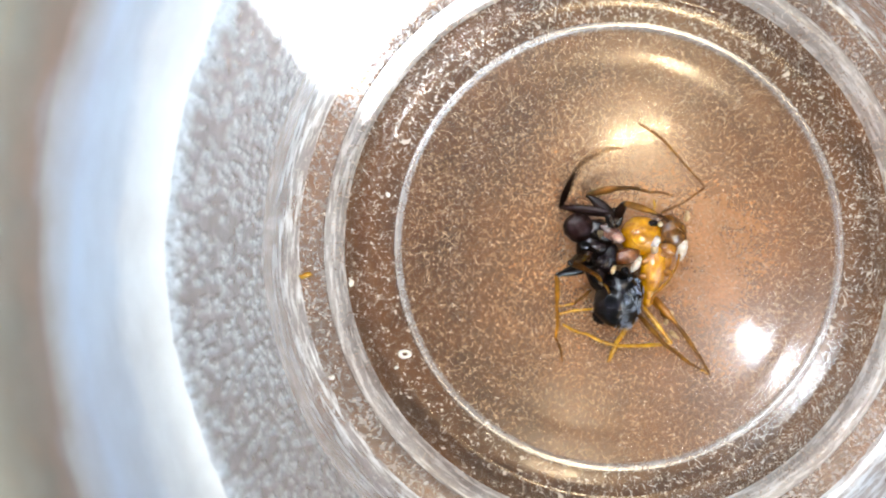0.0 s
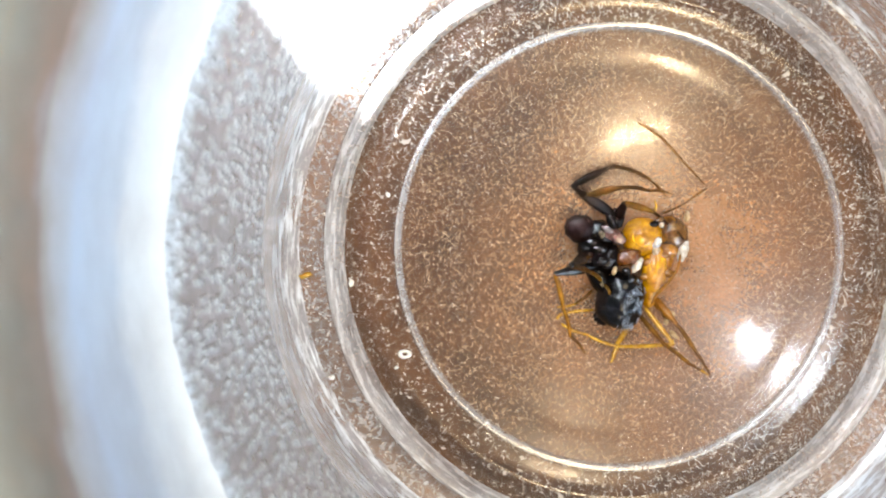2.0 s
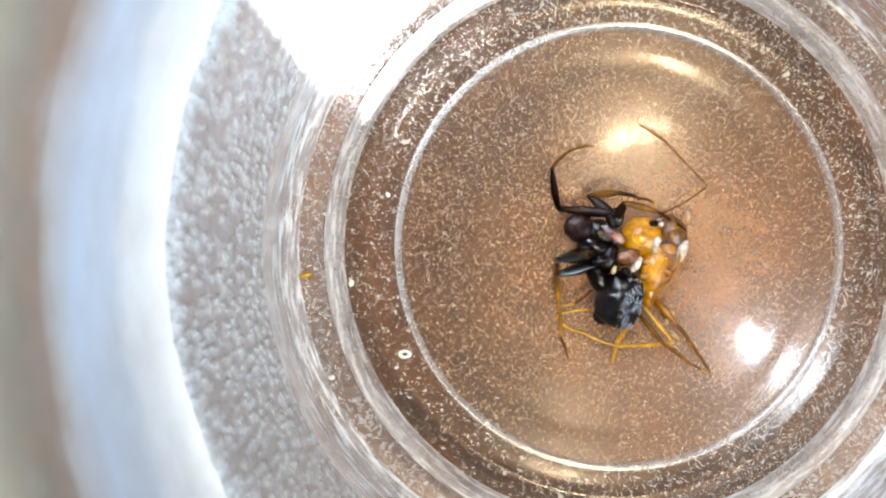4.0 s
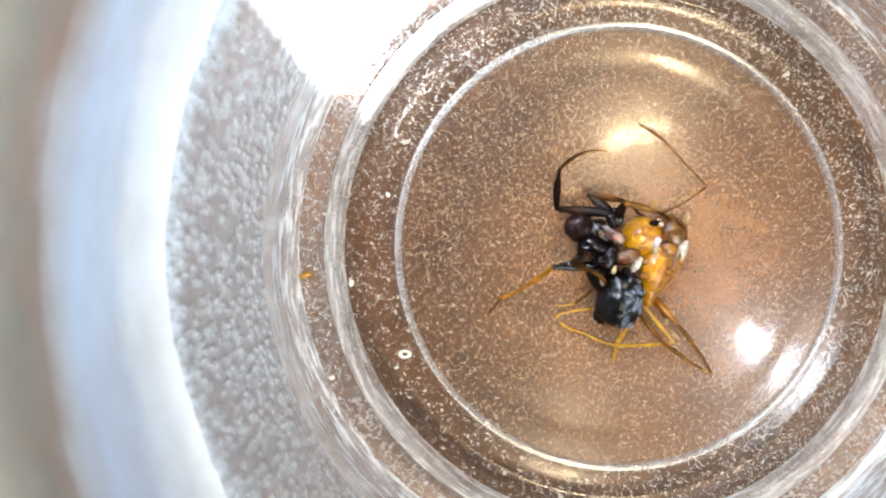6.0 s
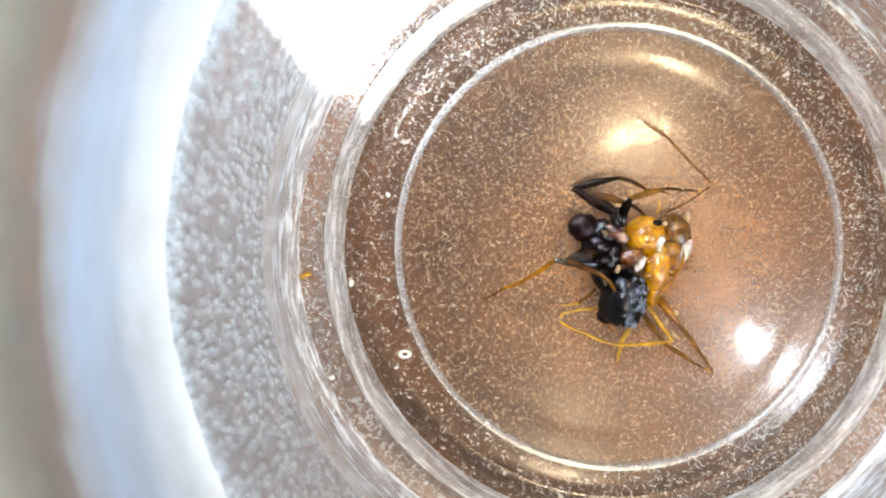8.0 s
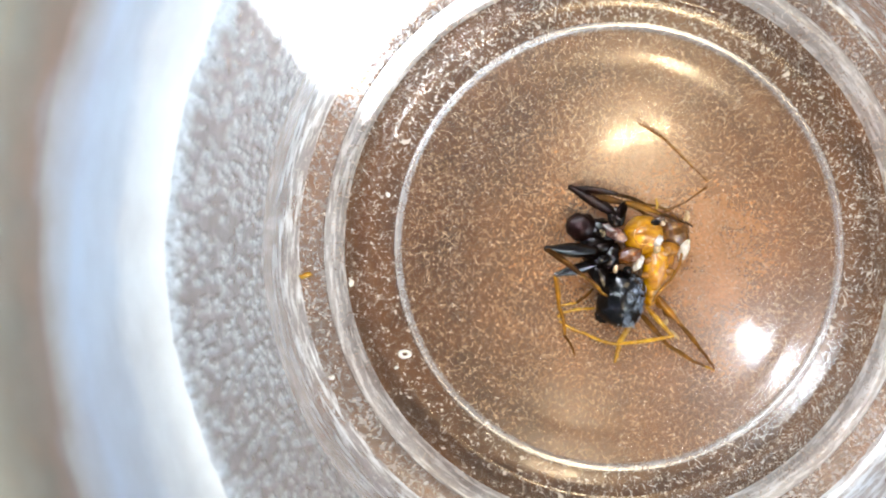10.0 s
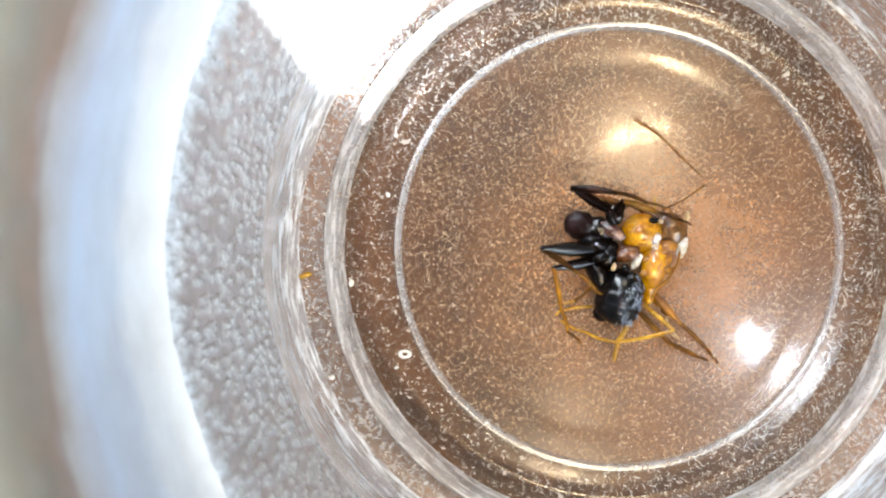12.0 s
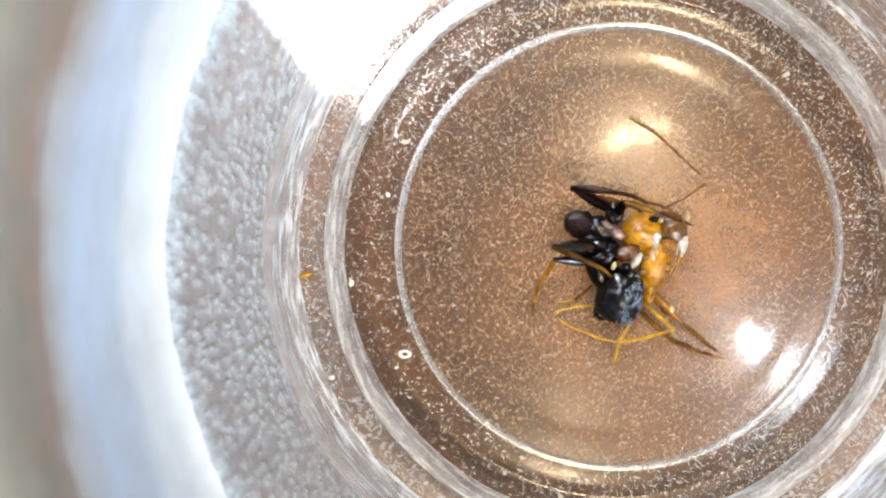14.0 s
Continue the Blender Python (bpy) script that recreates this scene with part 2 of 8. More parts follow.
def thing(name, place, label, category, kind="", group=""):
    ob = new(name)
    ob.empty_display_size = 0.001
    ob.matrix_basis = place
    return tagged(ob, label, category, group, kind)


def sway(i, steps, z):
    """How far the moulded edge under the collar wanders in height, in millimetres."""
    a = 2 * math.pi * i / steps
    u = Vector((math.cos(a), math.sin(a), 0.3))
    return max(0.0, 1 - abs(z - 19.8) / 2.6) * (0.45 * noise.noise(u * 9) + 0.28 * noise.noise(u * 31))


def turned(profile, steps=288, closed=False):
    """A surface of revolution round z from (radius, height) pairs in millimetres."""
    bm = bmesh.new()
    rings = []
    for r, z in profile:
        if r < 1e-6:
            rings.append([bm.verts.new((0, 0, z * MM))])
        else:
            rings.append([bm.verts.new((r * MM * math.cos(2 * math.pi * i / steps), r * MM * math.sin(2 * math.pi * i / steps), (z + sway(i, steps, z)) * MM)) for i in range(steps)])
    pairs = list(zip(rings, rings[1:])) + ([(rings[-1], rings[0])] if closed else [])
    for a, b in pairs:
        for i in range(steps):
            j = (i + 1) % steps
            quad = []
            for v in (a[i % len(a)], b[i % len(b)], b[j % len(b)], a[j % len(a)]):
                if v not in quad:
                    quad.append(v)
            if len(quad) > 2:
                f = bm.faces.new(quad)
                f.normal_update()
                mid = f.calc_center_median()
                inward = Vector((-1.2 * mid.x, -1.2 * mid.y, math.hypot(mid.x, mid.y)))
                if f.normal.dot(inward) < 0:
                    f.normal_flip()
    return bm


def dish(r):
    # shallow bowl whose slope eases off in a faint moulded dip before its edge
    z = 0.022 * min(r, 7.6) ** 2 - 2.0
    steps = 40
    for i in range(steps if r > 7.6 else 0):
        q = 7.6 + (r - 7.6) * (i + 0.5) / steps
        z += (0.334 + 0.01 * (q - 7.6) - 0.06 * math.exp(-((q - 8.5) / 0.35) ** 2)) * (r - 7.6) / steps
    return z


def blob(rx, ry, rz, rough=0.03, freq=1.6, seed=0.0, shape=None, sub=4):
    """A rounded body, half axes in millimetres, slightly uneven; shape(u, v, w) gives a factor on the unit sphere."""
    bm = bmesh.new()
    bmesh.ops.create_icosphere(bm, subdivisions=sub, radius=1.0)
    for v in bm.verts:
        u = v.co.copy()
        k = 1 + rough * noise.noise(u * freq + Vector((seed, seed * 0.7, 3)))
        if shape:
            k *= shape(u.x, u.y, u.z)
        v.co = Vector((u.x * rx * k, u.y * ry * k, u.z * rz * k)) * MM
    return bm


def rod(points, radii, sides=10, caps=True):
    """A tapered rod through points, in millimetres."""
    bm = bmesh.new()
    pts = [Vector(p) for p in points]
    rings = []
    for i, p in enumerate(pts):
        d = (pts[min(i + 1, len(pts) - 1)] - pts[max(i - 1, 0)]).normalized()
        side = d.cross(Vector((0, 0, 1)))
        side = side.normalized() if side.length > 1e-4 else Vector((0, 1, 0))
        up = side.cross(d)
        rings.append([bm.verts.new((p + (side * math.cos(2 * math.pi * k / sides) + up * math.sin(2 * math.pi * k / sides)) * radii[i]) * MM) for k in range(sides)])
    for a, b in zip(rings, rings[1:]):
        for k in range(sides):
            bm.faces.new((a[k], a[(k + 1) % sides], b[(k + 1) % sides], b[k]))
    if caps:
        for ring, p, s in ((rings[0], pts[0], -1), (rings[-1], pts[-1], 1)):
            d = (pts[1] - pts[0] if s < 0 else pts[-1] - pts[-2]).normalized()
            r = radii[0] if s < 0 else radii[-1]
            tip = bm.verts.new((p + d * s * r * 0.8) * MM)
            for k in range(sides):
                bm.faces.new((ring[k], ring[(k + 1) % sides], tip))
    bmesh.ops.recalc_face_normals(bm, faces=bm.faces)
    return bm


def limb(length, r0, rmid, r1, bow=0.0, flat=1.0, steps=11):
    """A leg piece along +x, thick in the middle, a little bowed."""
    pts, radii = [], []
    for i in range(steps):
        s = i / (steps - 1)
        pts.append((length * s, bow * length * math.sin(math.pi * s), 0))
        edge = r0 + (r1 - r0) * s
        radii.append(edge + (rmid - edge) * math.sin(math.pi * min(1, s * 1.15)) ** 1.0 if s < 0.87 else r1)
    bm = rod(pts, radii, 14)
    for v in bm.verts:
        v.co.z *= flat
    return bm


# ---- the table and the cup ----
def table():
    bm = bmesh.new()
    bmesh.ops.create_cube(bm, size=1.0)
    for v in bm.verts:
        v.co = Vector((v.co.x * 1.2, v.co.y * 0.8, v.co.z * 0.03))
    bmesh.ops.bevel(bm, geom=bm.edges[:], offset=0.004, segments=3, affect="EDGES")
    ob = part("table_top", bm, WOOD, None, "", pose(0.05, 0.02, -0.0032 - 0.015))
    return tagged(ob, "varnished brown wooden table top under the cup", "table", kind="structure")


def cup():
    c = thing("plastic_cup", pose(0, 0, 0), "small clear plastic cup with scuffed base on a table", "cup")
    inner = [(r, dish(r)) for r in [0.4 * i for i in range(20)] + [7.9 + 1.68 * i / 36 for i in range(37)]]
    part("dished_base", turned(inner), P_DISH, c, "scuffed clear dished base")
    bead = [(9.58, dish(9.58)), (9.61, -0.01), (9.66, 0.06), (9.73, 0.108), (9.8, 0.132), (9.87, 0.13), (9.93, 0.09), (9.99, 0.03)]
    part("bead_ring", turned(bead), P_BEAD, c, "thin raised clear ring")
    margin = [(9.99, 0.03), (10.12, 0.075), (10.5, 0.22), (10.9, 0.37), (11.1, 0.38), (11.4, 0.25), (11.8, -0.08), (12.05, -0.26), (12.15, -0.3)]
    part("base_margin", turned(margin), P_MARGIN, c, "coarse clear outer base")
    step = [(12.15, -0.3), (12.3, -0.1), (12.42, 0.22), (12.6, 0.42), (12.85, 0.5), (13.0, 0.42), (13.1, 0.3)]
    part("step_ring", turned(step), P_STEP, c, "glossy moulded step")
    ledge = [(13.1, 0.3), (13.14, 0.29), (13.6, 0.28), (14.0, 0.28), (14.1, 0.285)]
    part("ledge", turned(ledge), P_LEDGE, c, "clear flat ledge")
    fillet = [(14.1, 0.285), (14.2, 0.31), (14.33, 0.36), (14.46, 0.42), (14.6, 0.49), (14.7, 0.58), (14.81, 0.8), (14.9, 1.2), (15.0, 1.9), (15.05, 3.0), (15.08, 4.2)]
    part("fillet", turned(fillet), P_FILLET, c, "streaked rounded corner")
    wall = [(15.08, 4.2), (15.1, 8), (15.12, 12), (15.15, 16), (15.17, 18), (15.2, 19.6)]
    part("side_wall", turned(wall), P_WALL, c, "pebbled see-through side wall")
    collar = [(15.2, 19.6), (15.45, 20.0), (15.62, 20.8), (15.7, 21.8), (15.72, 22.6), (15.7, 23.4)]
    part("collar", turned(collar), P_COLLAR, c, "frosted collar with bright light in its tint")
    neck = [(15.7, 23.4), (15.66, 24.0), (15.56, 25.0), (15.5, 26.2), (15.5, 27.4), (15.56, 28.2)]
    part("neck", turned(neck), P_COLLAR, c, "cloudy neck with bluish light in its tint")
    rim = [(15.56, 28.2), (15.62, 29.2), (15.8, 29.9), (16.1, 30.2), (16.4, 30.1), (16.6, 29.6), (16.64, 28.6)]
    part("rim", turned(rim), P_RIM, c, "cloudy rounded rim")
    outside = [(16.64, 28.6), (16.6, 24), (16.5, 20), (16.3, 10), (16.2, 0), (16.1, -1.5), (15.6, -2.6), (14.6, -3.1)]
    part("outer_wall", turned(outside), P_CLEAR, c, "smooth clear outer wall")
    foot = [(14.6, -3.1), (13.4, -3.15), (12.8, -2.9), (12.2, -2.4), (10, -2.3), (5, -2.6), (0, -2.8)]
    part("underside", turned(foot), P_UNDER, c, "clear underside")
    # the clear walls let daylight in
    for ob in c.children:
        if ob.name in ("side_wall", "collar", "neck", "rim", "outer_wall"):
            ob.visible_shadow = False
    return c


table()
cup()


# ---- the two ants ----
LENGTHS = {
    'A': (2.466, 2.122, 1.543, 1.252),
    'B': (1.560, 1.772, 1.336, 1.097),
    'C': (0.995, 1.697, 1.042, 0.856),
    'D': (2.830, 1.970, 1.542, 1.275),
    'E': (2.124, 1.919, 1.358, 1.116),
    'H': (1.754, 1.712, 0.577, 0.476),
    'I': (2.036, 1.462, 0.590, 0.487),
    'J': (2.000, 2.574, 1.555, 1.277),
    'K': (0.769, 1.161, 0.527, 0.435),
}
LEG = {}
ANT = {}


def mm(x, y, z, az=0.0, el=0.0, roll=0.0):
    """A pose in millimetres; its x axis points at that azimuth and elevation."""
    return pose(x * MM, y * MM, z * MM, roll, -el, az)


def leg(ant, key, materials, radii, bows=(0.0, 0.02, 0.05, 0.06)):
    """A jointed leg: thigh, shin, foot and toe, each a piece of its own."""
    for i, name in enumerate(("thigh", "shin", "foot", "toe")):
        n = LENGTHS[key][i]
        r0, rm, r1 = radii[i]
        LEG[key, name] = part("leg_" + name, limb(n, r0, rm, r1, bows[i], (0.78, 0.9, 1.0, 1.0)[i]), materials[i], ant)


def hairs(count, rx, ry, rz, lo, hi, seed, side=None):
    """Fine bristles that stand on an oval body."""
    rnd = random.Random(seed)
    bm = bmesh.new()
    for _ in range(count):
        u = Vector((rnd.gauss(0, 1), rnd.gauss(0, 1), abs(rnd.gauss(0, 1)))).normalized()
        if side and u.x < side:
            u.x = -u.x
        p = Vector((u.x * rx, u.y * ry, u.z * rz))
        d = (u * 0.5 + Vector((0.8, rnd.uniform(-0.3, 0.3), 0))).normalized()
        q = p + d * rnd.uniform(lo, hi)
        s = d.cross(Vector((0.3, 0.2, 1))).normalized() * 0.012
        w = d.cross(s).normalized() * 0.012
        base = [bm.verts.new((p + k) * MM) for k in (s, w - s * 0.5, -w - s * 0.5)]
        tip = bm.verts.new(q * MM)
        for k in range(3):
            bm.faces.new((base[k], base[(k + 1) % 3], tip))
    return bm


def sheen_slivers(count, surface, seed):
    """Pale slivers on a body's +y side that imitate the window's sheen; surface(u) gives a point on it in millimetres.
    """
    rnd = random.Random(seed)
    bm = bmesh.new()
    for _ in range(count):
        u = Vector((rnd.uniform(-0.9, 0.9), rnd.uniform(0.55, 1.0), rnd.uniform(-0.55, 0.42))).normalized()
        # bare seams between the plates
        if abs((u.x * 1.7 + 0.4) % 1 - 0.5) > 0.4 or noise.noise(u * 4.0) < -0.12:
            continue
        p = surface(u)
        d = (u * 0.12 + Vector((0.9, 0, rnd.uniform(-0.35, 0.35)))).normalized()
        s = d.cross(u).normalized() * 0.008
        tip = bm.verts.new((p + u * 0.02 + d * rnd.uniform(0.1, 0.24)) * MM)
        base = [bm.verts.new((p + k) * MM) for k in (s, -s, u * 0.014)]
        for k in range(3):
            bm.faces.new((base[k], base[(k + 1) % 3], tip))
    return bm


def ring(r, w, steps=28):
    """A low moulded ring in millimetres."""
    return rod([(r * math.cos(2 * math.pi * i / steps), r * math.sin(2 * math.pi * i / steps), 0) for i in range(steps + 1)], [w] * (steps + 1), 8, False)


def banded(n, depth, sharp=6):
    return lambda u, v, w: 1 - depth * (1 - abs(((u + 1) * n % 1) * 2 - 1)) ** sharp


def ant(name, key, o, label):
    a = thing(name, mm(*o), label, "ant")
    ANT[key] = a

    def put(part_name, bm, mat, x, y, z, az=0, el=0, label="", roll=0):
        return part(part_name, bm, mat, a, label, mm(x - o[0], y - o[1], z - o[2], az, el, roll))
    return a, put


def black_ant():
    a, put = ant("black_ant", "black", (-0.6, -0.6, -1.65), "glossy black ant on its side gripping a yellow ant")

    def belly(u, v, w):
        # squarish, flattened sides, shallow plate seams
        square = (abs(u) ** 2.5 + abs(v) ** 2.5 + abs(w) ** 2.5) ** (-1 / 2.5)
        return square * (1 - 0.14 * max(0, -u)) * banded(1.7, 0.05, 8)(u, v, w)
    gaster = put("gaster", blob(1.36, 1.0, 1.0, 0.08, 1.7, 2.0, belly, 5), GASTER, 0.08, -2.28, -0.45, -104, 0, "shiny black gaster with pale sheen", 54)

    def skin(u):
        k = belly(u.x, u.y, u.z) * (1 + 0.08 * noise.noise(u * 1.7 + Vector((2.0, 1.4, 3))))
        return Vector((u.x * 1.36, u.y, u.z)) * k
    # pale slivers on one side stand in for the window's reflection
    part("sheen_slivers", sheen_slivers(1000, skin, 8), SHEEN_SLIVER, gaster, "pale slivers imitating the window sheen")
    tip = put("gaster_tip", blob(0.45, 0.42, 0.36, 0.2, 2.5, 5.0), BLACK, -0.62, -3.05, -0.75, -140)
    part("bristles", hairs(26, 0.4, 0.34, 0.3, 0.15, 0.3, 6), GREY_HAIR, tip, "short pale bristles")
    put("waist", blob(0.85, 0.46, 0.45, 0.08, 2.0, 3.0), BLACK, -0.85, -1.35, -0.5, -62)
    put("head", blob(0.72, 0.62, 0.58, 0.16, 1.9, 1.0), HEAD, -1.68, 0.83, -0.45, 160, 0, "dull dark rounded head")
    put("neck", blob(0.42, 0.34, 0.34, 0.08, 2.0, 8.0), BLACK, -1.05, 0.62, -0.35, -20)
    put("thorax_front", blob(0.75, 0.55, 0.6, 0.12, 2.4, 7.0), BLACK, -0.75, 0.65, -0.55, -30)
    put("thorax_middle", blob(0.8, 0.7, 0.6, 0.14, 2.4, 17.0), BLACK, -1.1, -0.05, -0.6, -70)
    put("thorax_rear", blob(0.7, 0.55, 0.6, 0.14, 2.4, 27.0), BLACK, -0.45, -0.5, -0.45, 70)
    put("side_plate", blob(0.62, 0.32, 0.3, 0.22, 2.0, 9.0), RED, -0.3, 0.62, -0.12, -35, 0, "reddish brown glossy side plate")
    put("side_pad", blob(0.34, 0.2, 0.13, 0.25, 2.0, 19.0), PINK, -0.08, 0.42, 0.05, -35, 0, "pinkish soft pad")
    put("petiole", blob(0.58, 0.38, 0.4, 0.16, 1.9, 4.0), RUST, 0.38, -0.42, -0.15, 20, 0, "rust red waist scale")
    put("petiole_flap", blob(0.38, 0.17, 0.17, 0.2, 2.0, 14.0), MEMBRANE, 0.78, -0.78, -0.05, 60, 0, "pale torn membrane")
    put("joint_pad", blob(0.11, 0.19, 0.12, 0.2, 2.0, 15.0), PALE, -0.26, -1.02, 0.1, -20, 0, "pale yellow joint pad")
    put("joint_knob", blob(0.2, 0.2, 0.18, 0.1, 2.0, 16.0), BLACK, 0.25, -1.08, 0.2)
    for i, (x, y, az) in enumerate(((-0.42, 1.25, 110), (-0.22, 1.35, 95), (-0.02, 1.3, 75))):
        put("coxa", rod([(-0.35, 0, 0), (0, 0, 0), (0.3, 0, 0.02)], [0.2, 0.22, 0.15]), BLACK, x, y, 0.1, az)
    for x, y, az in ((-0.95, -0.1, 190), (-0.9, -0.62, 200)):
        put("coxa", rod([(-0.3, 0, 0), (0, 0, 0), (0.25, 0, 0)], [0.24, 0.26, 0.18]), BLACK, x, y, 0.0, az)
    slim = ((0.16, 0.24, 0.13), (0.1, 0.18, 0.1), (0.085, 0.09, 0.07), (0.065, 0.06, 0.035))
    leg(a, "A", (BLACK_LEG, BLACK_LEG, DARK_FOOT, BROWN_LEG), slim)
    leg(a, "B", (BLACK_LEG, DARK_FOOT, DARK_FOOT, BROWN_LEG), slim)
    leg(a, "C", (BLACK_LEG, BROWN_LEG, DARK_FOOT, DARK_FOOT), ((0.2, 0.23, 0.14), (0.11, 0.16, 0.1), (0.07, 0.07, 0.055), (0.055, 0.05, 0.035)))
    leg(a, "D", (GLOSS_LEG, DARK_FOOT, BROWN_LEG, BROWN_LEG), ((0.22, 0.33, 0.14), (0.11, 0.14, 0.1), (0.085, 0.09, 0.07), (0.065, 0.06, 0.035)))
    leg(a, "E", (GLOSS_LEG, AMBER_LEG, AMBER_LEG, BROWN_LEG), ((0.2, 0.26, 0.12), (0.1, 0.12, 0.09), (0.08, 0.085, 0.065), (0.065, 0.06, 0.035)))
    return a


def yellow_ant():
    a, put = ant("yellow_ant", "yellow", (1.9, -0.4, -1.6), "curled amber yellow ant with thin bent legs")
    head = put("head", blob(0.98, 0.9, 0.85, 0.05, 1.5, 1.0, lambda u, v, w: 1 - 0.08 * max(0, u) ** 2), AMBER, 1.08, 0.5, -0.55, 25, 0, "round amber head")
    part("face_ring", ring(0.4, 0.04), AMBER, head, "", mm(-0.15, 0.02, 0.74))
    put("eye", blob(0.3, 0.15, 0.15, 0.06), EYE, 1.48, 1.02, 0.0, 15, 0, "small black eye")
    put("jaw", blob(0.28, 0.14, 0.14, 0.08), PALE_BROWN, 1.72, 1.2, -0.05, 30)
    # the head's white highlight, modelled as a small pale blob
    put("mouth_skin", blob(0.28, 0.2, 0.2, 0.15, 2.0, 41.0), MEMBRANE, 1.62, 0.22, 0.08, 60, 0, "whitish torn skin")
    put("feeler_socket", blob(0.13, 0.12, 0.12, 0.05), PALE, 1.82, 1.0, 0.05)
    put("thorax", blob(1.12, 0.6, 0.58, 0.1, 1.6, 3.0, banded(1.6, 0.06, 5)), AMBER, 1.62, -0.95, -0.5, 82, 0, "glossy amber thorax")
    put("thorax_side", blob(0.7, 0.3, 0.36, 0.08, 1.8, 13.0), AMBER_DARK, 2.08, -0.85, -0.5, 66)
    put("neck", blob(0.2, 0.16, 0.16, 0.15), PALE, 1.58, -0.12, 0.0, 80, 0, "pale joint skin")
    for x, y, az in ((1.95, -0.35, 20), (2.2, -1.15, -10), (1.2, -1.3, 190), (1.3, -0.65, 200)):
        put("coxa", rod([(-0.25, 0, 0), (0, 0, 0), (0.22, 0, 0.03)], [0.16, 0.2, 0.12]), AMBER_DARK, x, y, -0.25, az)
    put("waist", blob(0.5, 0.3, 0.32, 0.12, 2.4, 4.0), AMBER, 1.5, -2.0, -0.65, 75)
    put("waist_scale", blob(0.3, 0.26, 0.3, 0.1, 2.4, 24.0), AMBER, 1.42, -2.42, -0.7, 60)
    put("gaster", blob(0.85, 0.72, 0.7, 0.08, 2.2, 5.0, banded(2.5, 0.07, 4)), PALE_BROWN, 2.42, 0.62, -0.65, -70, 0, "translucent banded brown gaster")
    put("gaster_rear", blob(0.55, 0.42, 0.45, 0.1, 2.2, 25.0, banded(2.0, 0.07, 4)), AMBER_DARK, 2.2, -0.12, -0.5, 10)
    put("gaster_tip", blob(0.52, 0.25, 0.3, 0.2, 2.0, 6.0), MEMBRANE, 2.86, -0.12, -0.4, 78, 0, "whitish clear tip")
    put("folded_leg", rod([(0, 0, 0), (-0.1, -0.5, 0.1), (-0.5, -1.15, 0.1), (-1.05, -1.75, -0.05), (-1.25, -2.1, -0.1)], [0.05, 0.06, 0.07, 0.07, 0.05]), AMBER_LEG, 2.68, -0.35, -0.05)
    put("hip_joint", blob(0.34, 0.22, 0.24, 0.12, 2.4, 31.0), AMBER_DARK, 1.85, -2.55, -0.75, -50)
    put("hip_joint", blob(0.28, 0.2, 0.22, 0.12, 2.4, 33.0), BROWN_LEG, 2.2, -3.0, -0.7, -50)
    put("knee_pad", blob(0.16, 0.14, 0.12, 0.12, 2.4, 35.0), PALE, 2.4, -2.98, -0.5, -50, 0, "pale torn skin")
    # long elbowed feeler
    put("feeler_base", rod([(0, 0, 0), (0.9, 0.42, 0.1), (1.85, 1.1, 0.15)], [0.05, 0.04, 0.05]), BROWN_LEG, 1.98, 1.52, -0.3)
    ANT["feeler"] = put("feeler_tip", rod([(0, 0, 0), (1.4, -0.08, 0), (2.65, -0.17, 0), (2.8, -0.17, 0), (3.4, -0.08, 0), (4.0, 0.03, -0.05)], [0.035, 0.042, 0.05, 0.055, 0.05, 0.03]), BROWN_LEG, 3.85, 2.7, -0.15)
    put("palp", rod([(0, 0, 0), (0.08, 0.3, 0.05), (0.02, 0.6, 0.05)], [0.07, 0.06, 0.03]), YELLOW, 1.55, 1.5, -0.2)
    # thin legs that stick out under the black ant
    put("leg_shin", rod([(0, 0, 0), (-0.3, -0.3, 0), (-0.75, -0.62, 0)], [0.07, 0.08, 0.07]), BROWN_LEG, -1.1, -1.95, -1.1)
    put("leg_foot", rod([(0, 0, 0), (-0.45, -0.1, 0), (-0.8, -0.12, 0)], [0.055, 0.05, 0.04]), YELLOW, -1.85, -2.57, -1.1)
    put("leg_foot", rod([(0, 0, 0), (-0.8, -0.06, 0), (-1.5, -0.22, 0), (-1.62, -0.4, 0)], [0.06, 0.07, 0.06, 0.07]), YELLOW, -1.05, -2.82, -1.1)
    thin = ((0.09, 0.12, 0.085), (0.08, 0.1, 0.07), (0.06, 0.065, 0.05), (0.05, 0.05, 0.035))
    leg(a, "H", (AMBER_DARK, BROWN_LEG, BROWN_LEG, BROWN_LEG), ((0.15, 0.17, 0.09), *thin[1:]))
    leg(a, "I", (BROWN_LEG, BROWN_LEG, BROWN_LEG, YELLOW), thin)
    leg(a, "J", (YELLOW, YELLOW, YELLOW, YELLOW), ((0.09, 0.11, 0.08), (0.075, 0.09, 0.075), (0.065, 0.075, 0.065), (0.065, 0.07, 0.05)))
    leg(a, "K", (YELLOW, YELLOW, YELLOW, YELLOW), ((0.12, 0.15, 0.12), (0.11, 0.13, 0.11), (0.1, 0.12, 0.1), (0.1, 0.09, 0.06)))
    return a


black_ant()
yellow_ant()


# ---- dust and crumbs ----
FLOOR = [(0.0, dish(0.0)), (3.0, dish(3.0)), (6.0, dish(6.0)), (9.5, dish(9.5)), (9.76, 0.19), (9.88, -0.01), (10.5, 0.22), (10.9, 0.37), (11.1, 0.38), (11.4, 0.25), (12.1, -0.28), (12.6, 0.44), (13.1, 0.3), (14.2, 0.32)]


